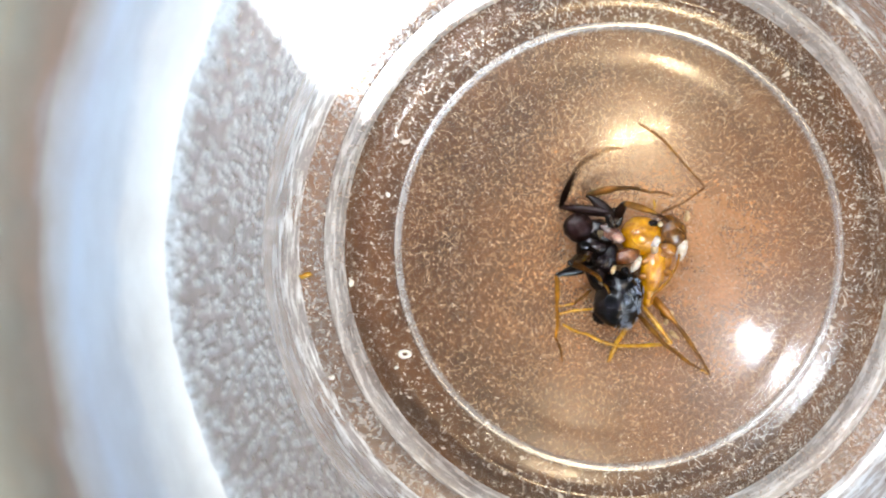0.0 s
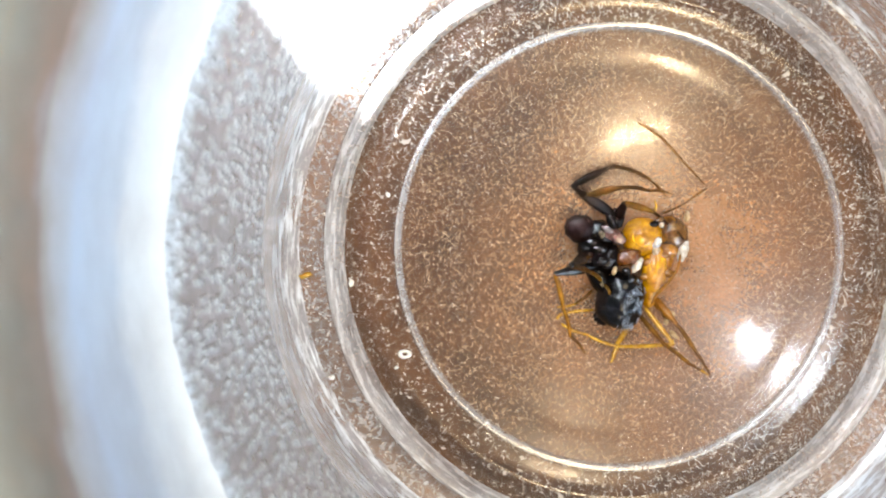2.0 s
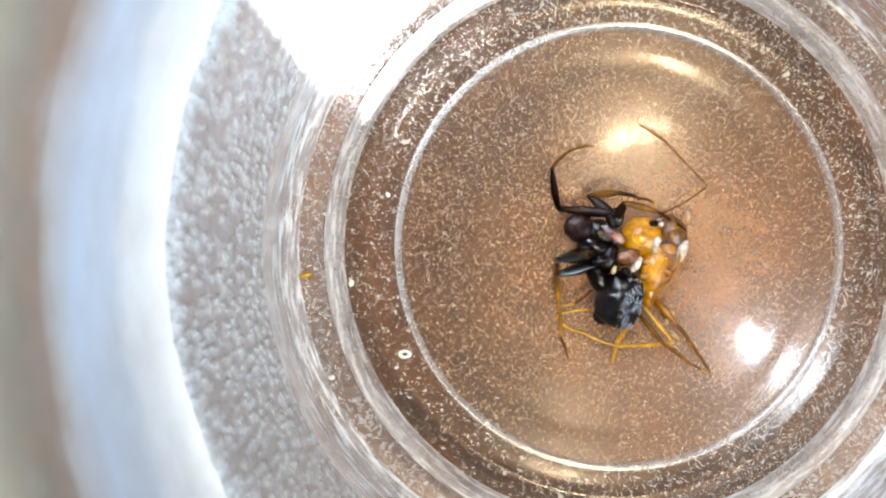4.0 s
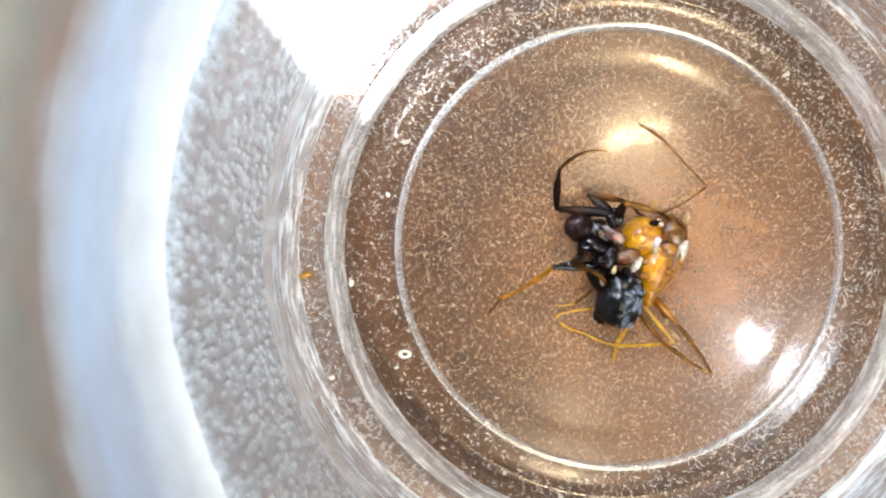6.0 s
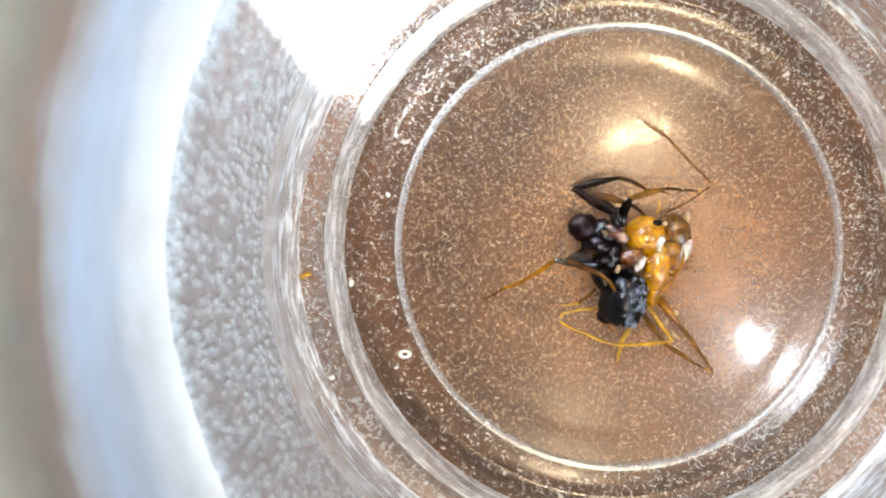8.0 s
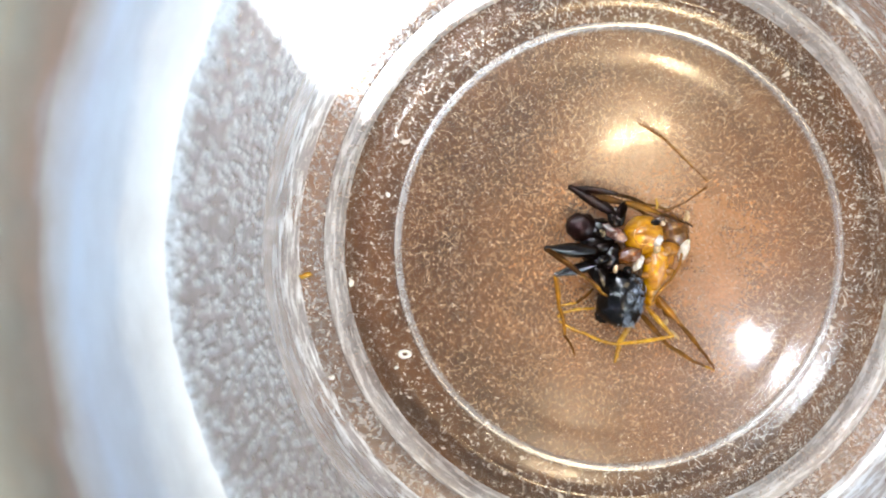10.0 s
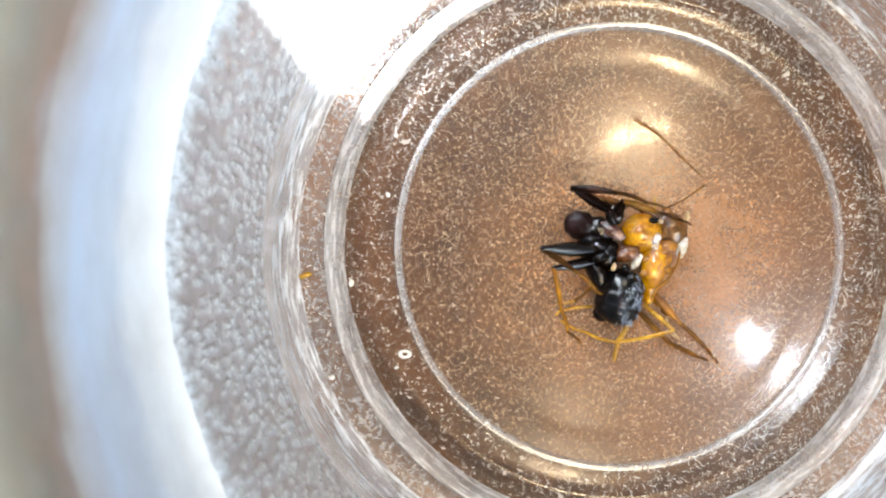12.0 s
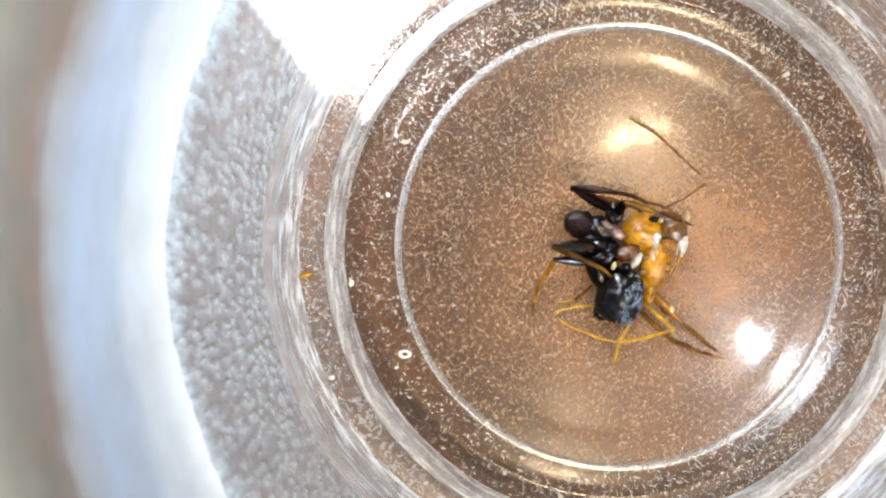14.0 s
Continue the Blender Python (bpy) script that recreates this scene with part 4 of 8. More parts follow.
    walk(LEG['A', 'foot'], [
        (0, mm(-1.215, 4.106, 1.566, 33.6, -31.1)),
        (0.1, mm(-2.268, 4.087, 1.530, 58.4, -36.4)),
        (0.2, mm(1.089, 3.981, 1.656, -11.5, -35.3)),
        (0.3, mm(1.502, 3.932, 1.698, -22.6, -38.7)),
        (0.4, mm(-1.714, 4.011, 2.046, 31.2, -27.6)),
        (0.5, mm(-2.365, 4.081, 1.797, 41.1, -35.9)),
        (0.6, mm(-2.395, 4.084, 1.801, 43.2, -34.4)),
        (0.7, mm(1.477, 3.943, 1.725, -22.6, -38.8)),
        (0.8, mm(1.051, 3.998, 1.701, -11.5, -35.4)),
        (0.9, mm(-1.397, 4.338, 1.875, 23.3, -23.8)),
        (1, mm(-1.859, 4.270, 1.498, 33.2, -24.7)),
        (1.1, mm(-1.591, 4.305, 1.746, 34.0, -20.6)),
        (1.2, mm(1.445, 3.958, 1.761, -22.6, -38.8)),
        (1.3, mm(1.020, 4.012, 1.740, -11.5, -35.4)),
        (1.4, mm(-1.521, 4.388, 2.090, 22.7, -37.0)),
        (1.5, mm(-2.498, 4.059, 1.887, 43.2, -35.0)),
        (1.6, mm(-2.446, 4.103, 1.910, 43.2, -34.5)),
        (1.7, mm(-2.439, 4.101, 1.896, 43.2, -34.5)),
        (1.8, mm(1.026, 4.010, 1.732, -11.5, -35.4)),
        (1.9, mm(0.820, 4.065, 1.959, -8.1, -33.2)),
        (2, mm(0.532, 4.285, 0.426, -19.5, 0.0)),
        (2.1, mm(-2.414, 4.092, 1.840, 43.2, -34.4)),
        (2.2, mm(0.376, 4.184, 1.207, -13.1, -10.7)),
        (2.4, mm(0.389, 4.179, 1.188, -13.1, -10.7)),
        (2.5, mm(-1.411, 4.427, 1.525, 35.3, -20.2)),
        (2.6, mm(0.402, 4.173, 1.169, -13.1, -10.6)),
        (2.7, mm(1.502, 3.932, 1.698, -22.6, -38.7)),
        (2.8, mm(1.089, 3.981, 1.656, -11.5, -35.3)),
        (2.9, mm(-1.036, 4.075, 1.700, 22.5, -31.9)),
        (3, mm(-1.971, 4.135, 1.850, 41.0, -29.7)),
        (3.1, mm(-1.784, 4.072, 1.701, 56.0, -35.9)),
        (3.15, mm(-0.135, 3.999, 1.692, 16.7, -37.3)),
        (3.2, mm(1.513, 3.925, 1.682, -22.6, -38.7)),
        (3.4, mm(0.413, 4.165, 1.150, -13.1, -10.5)),
        (3.6, mm(-2.380, 4.073, 1.770, 43.2, -34.4)),
        (4, mm(-2.395, 4.074, 1.798, 43.2, -34.4)),
        (4.2, mm(1.059, 3.985, 1.678, -11.5, -35.3)),
        (4.4, mm(0.376, 4.172, 1.196, -13.1, -10.7)),
        (4.6, mm(-2.417, 4.077, 1.843, 43.2, -34.4)),
        (5.1, mm(-2.436, 4.079, 1.883, 43.2, -34.5)),
        (5.3, mm(0.342, 4.178, 1.240, -13.1, -10.8)),
        (5.4, mm(-2.447, 4.081, 1.908, 43.2, -34.5)),
        (5.5, mm(-2.507, 4.027, 1.976, 44.6, -32.7)),
        (5.6, mm(0.379, 3.983, 1.832, -10.4, -21.1)),
        (5.8, mm(0.364, 4.167, 1.205, -13.1, -10.7)),
        (5.9, mm(-1.098, 4.313, 1.875, 9.0, -19.1)),
        (6, mm(-2.116, 3.988, 2.170, 35.2, -29.2)),
        (6.1, mm(-2.394, 4.060, 1.794, 43.2, -34.4)),
        (6.2, mm(0.403, 4.151, 1.149, -13.1, -10.5)),
        (6.3, mm(-1.540, 4.260, 1.645, 34.0, -20.4)),
        (6.4, mm(-1.530, 4.256, 1.629, 34.0, -20.3)),
        (6.5, mm(0.075, 4.137, 1.477, -9.2, -2.9)),
        (6.6, mm(0.416, 4.143, 1.127, -13.1, -10.5)),
        (6.7, mm(0.401, 4.146, 1.147, -13.1, -10.5)),
        (6.8, mm(-0.343, 3.552, 1.867, -8.6, -24.3)),
        (6.9, mm(-2.419, 4.056, 1.843, 43.2, -34.4)),
        (7, mm(-1.344, 4.146, 1.698, 29.1, -22.8)),
        (7.1, mm(0.338, 4.161, 1.229, -13.1, -10.8)),
        (7.2, mm(0.322, 4.164, 1.251, -13.1, -10.9)),
        (7.3, mm(-0.423, 3.569, 1.989, -8.6, -24.5)),
        (7.4, mm(-0.439, 3.573, 2.016, -8.6, -24.5)),
        (7.5, mm(-2.498, 4.159, 1.875, 30.3, -32.3)),
        (7.6, mm(-2.536, 4.057, 2.118, 43.2, -34.8)),
        (7.7, mm(1.353, 3.924, 1.742, -22.6, -38.8)),
        (7.8, mm(0.913, 3.963, 1.743, -11.5, -35.4)),
        (7.9, mm(0.899, 3.954, 1.740, -11.5, -35.4)),
        (8, mm(0.489, 3.662, 1.064, -21.2, -20.3)),
        (8.1, mm(0.196, 4.119, 1.368, -13.0, -11.2)),
        (8.2, mm(-2.606, 4.000, 2.322, 43.1, -35.0)),
        (8.6, mm(-2.577, 4.003, 2.222, 43.2, -34.9)),
        (8.8, mm(0.240, 4.117, 1.307, -13.1, -11.0)),
        (9.1, mm(0.948, 3.936, 1.682, -11.5, -35.3)),
        (9.3, mm(-2.528, 4.006, 2.082, 43.2, -34.7)),
        (9.6, mm(0.290, 4.113, 1.242, -13.1, -10.8)),
        (9.9, mm(0.487, 2.952, 1.212, -16.8, -17.0)),
        (10.5, mm(0.098, 2.718, 4.391, -16.1, -26.3)),
        (11, mm(0.547, 2.925, 1.127, -16.8, -16.8)),
        (11.5, mm(0.068, 2.741, 4.345, -16.0, -23.5)),
        (12, mm(0.079, 2.714, 4.383, -16.0, -23.6)),
        (12.5, mm(0.078, 2.701, 4.391, -16.0, -23.6)),
        (13, mm(0.076, 2.688, 4.399, -16.0, -23.6)),
        (13.5, mm(0.075, 2.675, 4.406, -16.0, -23.6)),
        (14, mm(0.074, 2.662, 4.414, -16.0, -23.6)),
    ])
    walk(LEG['A', 'toe'], [
        (0, mm(-0.114, 4.837, 0.769, 9.2, 47.7)),
        (0.1, mm(-1.617, 5.145, 0.615, 12.9, 45.5)),
        (0.2, mm(2.323, 3.729, 0.764, -52.2, 48.9)),
        (0.3, mm(2.613, 3.470, 0.732, -54.2, 51.1)),
        (0.35, mm(1.034, 4.095, 1.031, -22.3, 13.5)),
        (0.4, mm(-0.545, 4.719, 1.330, 9.6, -24.1)),
        (0.5, mm(-1.422, 4.904, 0.894, 11.4, -30.6)),
        (0.6, mm(-1.466, 4.956, 0.929, 10.9, -28.1)),
        (0.65, mm(0.561, 4.219, 0.844, -21.7, 11.5)),
        (0.7, mm(2.588, 3.482, 0.759, -54.2, 51.1)),
        (0.8, mm(2.285, 3.747, 0.808, -52.2, 48.9)),
        (0.9, mm(-0.100, 4.896, 1.253, 4.1, -20.9)),
        (1, mm(-0.686, 5.038, 0.852, -3.6, -20.4)),
        (1.1, mm(-0.393, 5.113, 1.204, 6.0, -17.0)),
        (1.2, mm(2.556, 3.496, 0.794, -54.2, 51.2)),
        (1.3, mm(2.252, 3.761, 0.846, -52.2, 49.0)),
        (1.35, mm(0.934, 4.313, 1.004, -24.4, 7.0)),
        (1.4, mm(-0.385, 4.864, 1.161, 3.4, -34.9)),
        (1.5, mm(-1.576, 4.924, 1.002, 9.7, -28.1)),
        (1.6, mm(-1.518, 4.973, 1.036, 10.9, -28.3)),
        (1.7, mm(-1.512, 4.971, 1.021, 10.9, -28.2)),
        (1.75, mm(0.374, 4.365, 0.930, -20.7, 10.4)),
        (1.8, mm(2.259, 3.758, 0.838, -52.2, 48.9)),
        (1.85, mm(2.178, 3.821, 0.976, -45.6, 5.9)),
        (1.9, mm(2.098, 3.884, 1.114, -39.0, -37.1)),
        (2, mm(1.986, 3.769, 0.426, -44.2, 0.0)),
        (2.1, mm(-1.485, 4.962, 0.967, 10.9, -28.2)),
        (2.2, mm(1.853, 3.841, 0.920, -37.1, -12.1)),
        (2.4, mm(1.867, 3.835, 0.902, -37.1, -12.0)),
        (2.5, mm(-0.229, 5.265, 0.994, -18.9, -21.3)),
        (2.6, mm(1.880, 3.830, 0.885, -37.1, -12.0)),
        (2.7, mm(2.613, 3.470, 0.732, -54.2, 51.1)),
        (2.8, mm(2.323, 3.729, 0.764, -52.2, 48.9)),
        (2.85, mm(1.249, 4.153, 0.825, -21.7, 9.5)),
        (2.9, mm(0.175, 4.577, 0.885, 8.8, -29.9)),
        (3, mm(-0.959, 5.016, 1.086, 11.5, -22.4)),
        (3.1, mm(-1.084, 5.109, 0.797, 11.1, -24.0)),
        (3.15, mm(0.770, 4.286, 0.757, -21.5, 13.6)),
        (3.2, mm(2.625, 3.463, 0.717, -54.2, 51.1)),
        (3.4, mm(1.891, 3.821, 0.868, -37.1, -11.9)),
        (3.6, mm(-1.450, 4.944, 0.899, 10.9, -28.1)),
        (4, mm(-1.466, 4.946, 0.927, 10.9, -28.1)),
        (4.1, mm(0.414, 4.340, 0.856, -20.7, 10.4)),
        (4.2, mm(2.293, 3.733, 0.786, -52.2, 48.9)),
        (4.4, mm(1.853, 3.829, 0.910, -37.1, -12.0)),
        (4.6, mm(-1.489, 4.948, 0.971, 10.9, -28.2)),
        (5.1, mm(-1.508, 4.950, 1.009, 10.9, -28.2)),
        (5.3, mm(1.819, 3.835, 0.950, -37.1, -12.2)),
        (5.4, mm(-1.520, 4.950, 1.033, 10.9, -28.3)),
        (5.5, mm(-1.581, 4.939, 1.144, 13.7, -28.0)),
        (5.6, mm(1.795, 3.723, 1.277, -33.1, -21.6)),
        (5.8, mm(1.841, 3.824, 0.919, -37.1, -12.1)),
        (5.9, mm(0.342, 4.540, 1.370, -4.1, -16.6)),
        (6, mm(-1.016, 4.765, 1.417, 6.3, -24.2)),
        (6.1, mm(-1.465, 4.931, 0.923, 10.9, -28.1)),
        (6.2, mm(1.881, 3.807, 0.867, -37.1, -11.9)),
        (6.3, mm(-0.340, 5.069, 1.108, 6.0, -16.8)),
        (6.4, mm(-0.330, 5.065, 1.093, 5.9, -16.8)),
        (6.5, mm(1.597, 3.891, 1.399, -29.9, -6.3)),
        (6.6, mm(1.894, 3.798, 0.847, -37.1, -11.8)),
        (6.7, mm(1.878, 3.802, 0.865, -37.1, -11.9)),
        (6.8, mm(1.048, 3.340, 1.232, -24.7, -22.3)),
        (6.9, mm(-1.491, 4.927, 0.970, 10.9, -28.2)),
        (7, mm(-0.101, 4.838, 1.099, 7.2, -19.6)),
        (7.1, mm(1.814, 3.818, 0.940, -37.1, -12.1)),
        (7.2, mm(1.798, 3.821, 0.960, -37.1, -12.2)),
        (7.3, mm(0.966, 3.359, 1.349, -24.6, -22.6)),
        (7.4, mm(0.949, 3.362, 1.375, -24.6, -22.6)),
        (7.5, mm(-1.371, 4.816, 1.050, 4.1, -25.5)),
        (7.6, mm(-1.612, 4.924, 1.238, 10.9, -28.6)),
        (7.65, mm(0.426, 4.193, 1.007, -21.6, 11.3)),
        (7.7, mm(2.464, 3.462, 0.776, -54.2, 51.2)),
        (7.8, mm(2.146, 3.712, 0.849, -52.2, 49.0)),
        (7.9, mm(2.131, 3.702, 0.846, -52.2, 49.0)),
        (8, mm(1.839, 3.139, 0.528, -14.5, 38.0)),
        (8.1, mm(1.671, 3.778, 1.067, -37.0, -12.5)),
        (8.2, mm(-1.685, 4.864, 1.436, 10.9, -28.9)),
        (8.6, mm(-1.653, 4.868, 1.339, 10.9, -28.7)),
        (8.8, mm(1.716, 3.775, 1.012, -37.0, -12.4)),
        (9.1, mm(2.182, 3.685, 0.790, -52.2, 48.9)),
        (9.2, mm(0.290, 4.279, 0.996, -20.6, 10.2)),
        (9.3, mm(-1.603, 4.873, 1.202, 10.9, -28.5)),
        (9.6, mm(1.767, 3.770, 0.952, -37.1, -12.2)),
        (9.9, mm(1.900, 2.527, 0.761, -17.1, -14.1)),
        (10.5, mm(1.428, 2.335, 3.708, -15.7, -23.4)),
        (11, mm(1.961, 2.499, 0.680, -17.1, -13.9)),
        (11.5, mm(1.428, 2.350, 3.729, -16.4, -20.7)),
        (12, mm(1.438, 2.323, 3.765, -16.4, -20.7)),
        (12.5, mm(1.437, 2.310, 3.773, -16.4, -20.7)),
        (13, mm(1.435, 2.297, 3.781, -16.4, -20.8)),
        (13.5, mm(1.434, 2.284, 3.788, -16.4, -20.8)),
        (14, mm(1.433, 2.271, 3.795, -16.4, -20.8)),
    ])
    walk(LEG['B', 'thigh'], [
        (0, mm(0.295, 2.019, 1.850, 137.6, -30.2)),
        (0.5, mm(0.295, 2.019, 1.850, 136.2, -30.8)),
        (1, mm(0.294, 2.019, 1.850, 139.8, -28.0)),
        (1.5, mm(0.294, 2.019, 1.850, 138.5, -28.8)),
        (2, mm(0.294, 2.019, 1.850, 139.8, -28.0)),
        (2.5, mm(0.295, 2.019, 1.850, 137.5, -33.5)),
        (3, mm(0.295, 2.019, 1.850, 137.1, -35.6)),
        (5.5, mm(0.294, 2.019, 1.850, 139.1, -30.2)),
        (6, mm(0.295, 2.019, 1.850, 137.1, -31.0)),
        (6.5, mm(0.295, 2.019, 1.850, 135.1, -31.7)),
        (7, mm(0.294, 2.019, 1.850, 135.3, -21.0)),
        (7.5, mm(0.293, 2.019, 1.850, 136.9, -28.9)),
        (8, mm(0.293, 2.019, 1.850, 142.4, -15.5)),
        (10.5, mm(0.294, 2.018, 1.850, 140.8, -41.0)),
        (14, mm(0.295, 2.017, 1.850, 143.5, -47.6)),
    ])
    walk(LEG['B', 'shin'], [
        (0, mm(-0.700, 2.928, 1.064, 10.3, 39.9)),
        (0.5, mm(-0.673, 2.946, 1.050, 15.8, 41.2)),
        (1, mm(-0.757, 2.909, 1.117, 25.0, 41.3)),
        (1.5, mm(-0.730, 2.926, 1.099, 9.5, 43.2)),
        (2, mm(-0.757, 2.909, 1.117, 13.4, 39.0)),
        (2.5, mm(-0.665, 2.898, 0.989, 14.0, 48.7)),
        (3, mm(-0.634, 2.883, 0.942, 14.0, 48.6)),
        (5.5, mm(-0.725, 2.903, 1.066, -14.4, 33.1)),
        (6, mm(-0.685, 2.929, 1.046, -13.5, 33.5)),
        (6.5, mm(-0.645, 2.955, 1.029, -15.3, 32.5)),
        (7, mm(-0.742, 3.043, 1.292, -16.3, 32.6)),
        (7.5, mm(-0.704, 2.952, 1.095, -14.6, 38.7)),
        (8, mm(-0.898, 2.935, 1.432, -15.6, 19.1)),
        (10.5, mm(-0.618, 2.762, 0.826, -13.4, 33.1)),
        (14, mm(-0.551, 2.642, 0.698, -13.3, 32.8)),
    ])
    walk(LEG['B', 'foot'], [
        (0, mm(0.638, 3.170, 2.201, -7.7, -14.2)),
        (0.5, mm(0.610, 3.310, 2.217, -0.3, -15.4)),
        (1, mm(0.451, 3.471, 2.285, 2.8, -7.8)),
        (1.5, mm(0.545, 3.141, 2.312, -6.7, -6.8)),
        (2, mm(0.583, 3.227, 2.233, -5.8, -17.4)),
        (2.5, mm(0.471, 3.181, 2.320, -6.5, -14.9)),
        (3, mm(0.503, 3.166, 2.271, -1.4, -35.6)),
        (5.5, mm(0.713, 2.535, 2.034, -31.3, -45.1)),
        (6, mm(0.752, 2.584, 2.024, -32.0, -46.4)),
        (6.5, mm(0.797, 2.561, 1.981, -31.2, -45.1)),
        (7, mm(0.691, 2.624, 2.246, -33.7, -41.4)),
        (7.5, mm(0.635, 2.602, 2.202, -30.0, -39.2)),
        (8, mm(0.714, 2.485, 2.012, -30.1, -38.9)),
        (10.5, mm(0.826, 2.419, 1.794, -22.3, -40.8)),
        (14, mm(0.899, 2.298, 1.657, -22.3, -40.6)),
    ])
    walk(LEG['B', 'toe'], [
        (0, mm(1.922, 2.996, 1.873, -7.8, -13.1)),
        (0.5, mm(1.899, 3.302, 1.862, -0.4, -14.3)),
        (1, mm(1.773, 3.536, 2.104, 2.8, -7.2)),
        (1.5, mm(1.863, 2.986, 2.154, -6.7, -6.3)),
        (2, mm(1.851, 3.098, 1.833, -5.9, -16.2)),
        (2.5, mm(1.754, 3.035, 1.975, -6.6, -13.8)),
        (3, mm(1.590, 3.139, 1.494, -1.6, -34.2)),
        (5.5, mm(1.518, 2.045, 1.087, -31.7, -43.8)),
        (6, mm(1.534, 2.096, 1.056, -32.4, -45.1)),
        (6.5, mm(1.603, 2.072, 1.034, -31.6, -43.8)),
        (7, mm(1.525, 2.068, 1.362, -34.1, -40.0)),
        (7.5, mm(1.532, 2.084, 1.356, -30.3, -37.8)),
        (8, mm(1.615, 1.964, 1.173, -30.4, -37.4)),
        (9.25, mm(1.689, 1.999, 1.047, -33.9, 9.7)),
        (10.5, mm(1.763, 2.035, 0.921, -37.5, 56.9)),
        (14, mm(1.837, 1.913, 0.787, -37.5, 56.8)),
    ])
    walk(LEG['C', 'thigh'], [
        (0, mm(0.460, 1.872, 1.750, 67.5, 47.7)),
        (0.5, mm(0.459, 1.872, 1.750, 68.9, 51.0)),
        (1, mm(0.459, 1.873, 1.750, 71.5, 50.4)),
        (1.5, mm(0.459, 1.873, 1.750, 73.6, 51.6)),
        (2, mm(0.459, 1.873, 1.750, 72.3, 46.5)),
        (2.5, mm(0.459, 1.872, 1.750, 64.0, 44.6)),
        (3, mm(0.460, 1.872, 1.750, 62.9, 40.7)),
        (3.2, mm(0.460, 1.872, 1.750, 63.4, 40.8)),
        (4.2, mm(0.459, 1.872, 1.750, 70.8, 47.8)),
        (5.3, mm(0.459, 1.872, 1.750, 66.0, 31.6)),
        (5.5, mm(0.459, 1.873, 1.750, 66.4, 31.7)),
        (5.8, mm(0.459, 1.872, 1.750, 67.4, 39.7)),
        (6, mm(0.459, 1.872, 1.750, 70.7, 48.8)),
        (6.5, mm(0.460, 1.872, 1.750, 66.9, 49.6)),
        (7, mm(0.459, 1.872, 1.750, 68.7, 36.2)),
        (7.5, mm(0.458, 1.873, 1.750, 69.4, 39.2)),
        (8, mm(0.458, 1.872, 1.750, 66.7, 28.7)),
        (8.2, mm(0.458, 1.872, 1.750, 66.2, 20.0)),
        (9.2, mm(0.458, 1.872, 1.750, 69.6, 45.2)),
        (10.5, mm(0.459, 1.872, 1.750, 74.0, 49.8)),
        (14, mm(0.459, 1.870, 1.750, 66.3, 57.5)),
    ])
    walk(LEG['C', 'shin'], [
        (0, mm(0.716, 2.491, 2.486, -15.8, -24.6)),
        (0.5, mm(0.685, 2.457, 2.523, -17.7, -23.8)),
        (1, mm(0.660, 2.474, 2.517, -14.0, -25.4)),
        (1.5, mm(0.633, 2.466, 2.530, -13.1, -25.7)),
        (2, mm(0.668, 2.525, 2.472, -13.6, -32.1)),
        (2.5, mm(0.770, 2.509, 2.449, -8.2, -24.0)),
        (3, mm(0.804, 2.544, 2.399, 13.0, -22.5)),
        (3.2, mm(0.797, 2.546, 2.400, 13.0, -22.5)),
        (4.2, mm(0.679, 2.503, 2.488, -15.8, -24.6)),
        (5.3, mm(0.804, 2.646, 2.272, 15.2, -24.4)),
        (5.5, mm(0.798, 2.648, 2.273, 32.3, -20.3)),
        (5.8, mm(0.753, 2.579, 2.386, 12.1, -22.8)),
        (6, mm(0.676, 2.491, 2.499, -13.0, -25.7)),
        (6.5, mm(0.712, 2.465, 2.508, -17.0, -15.7)),
        (7, mm(0.751, 2.620, 2.338, -2.3, -5.9)),
        (7.5, mm(0.730, 2.595, 2.379, -10.8, -18.4)),
        (8, mm(0.803, 2.674, 2.228, 15.8, -15.6)),
        (8.2, mm(0.836, 2.728, 2.090, 33.9, -18.0)),
        (9.2, mm(0.702, 2.529, 2.457, -10.8, -18.6)),
        (10.5, mm(0.636, 2.489, 2.510, -17.0, -15.7)),
        (14, mm(0.674, 2.360, 2.590, -17.0, -15.9)),
    ])
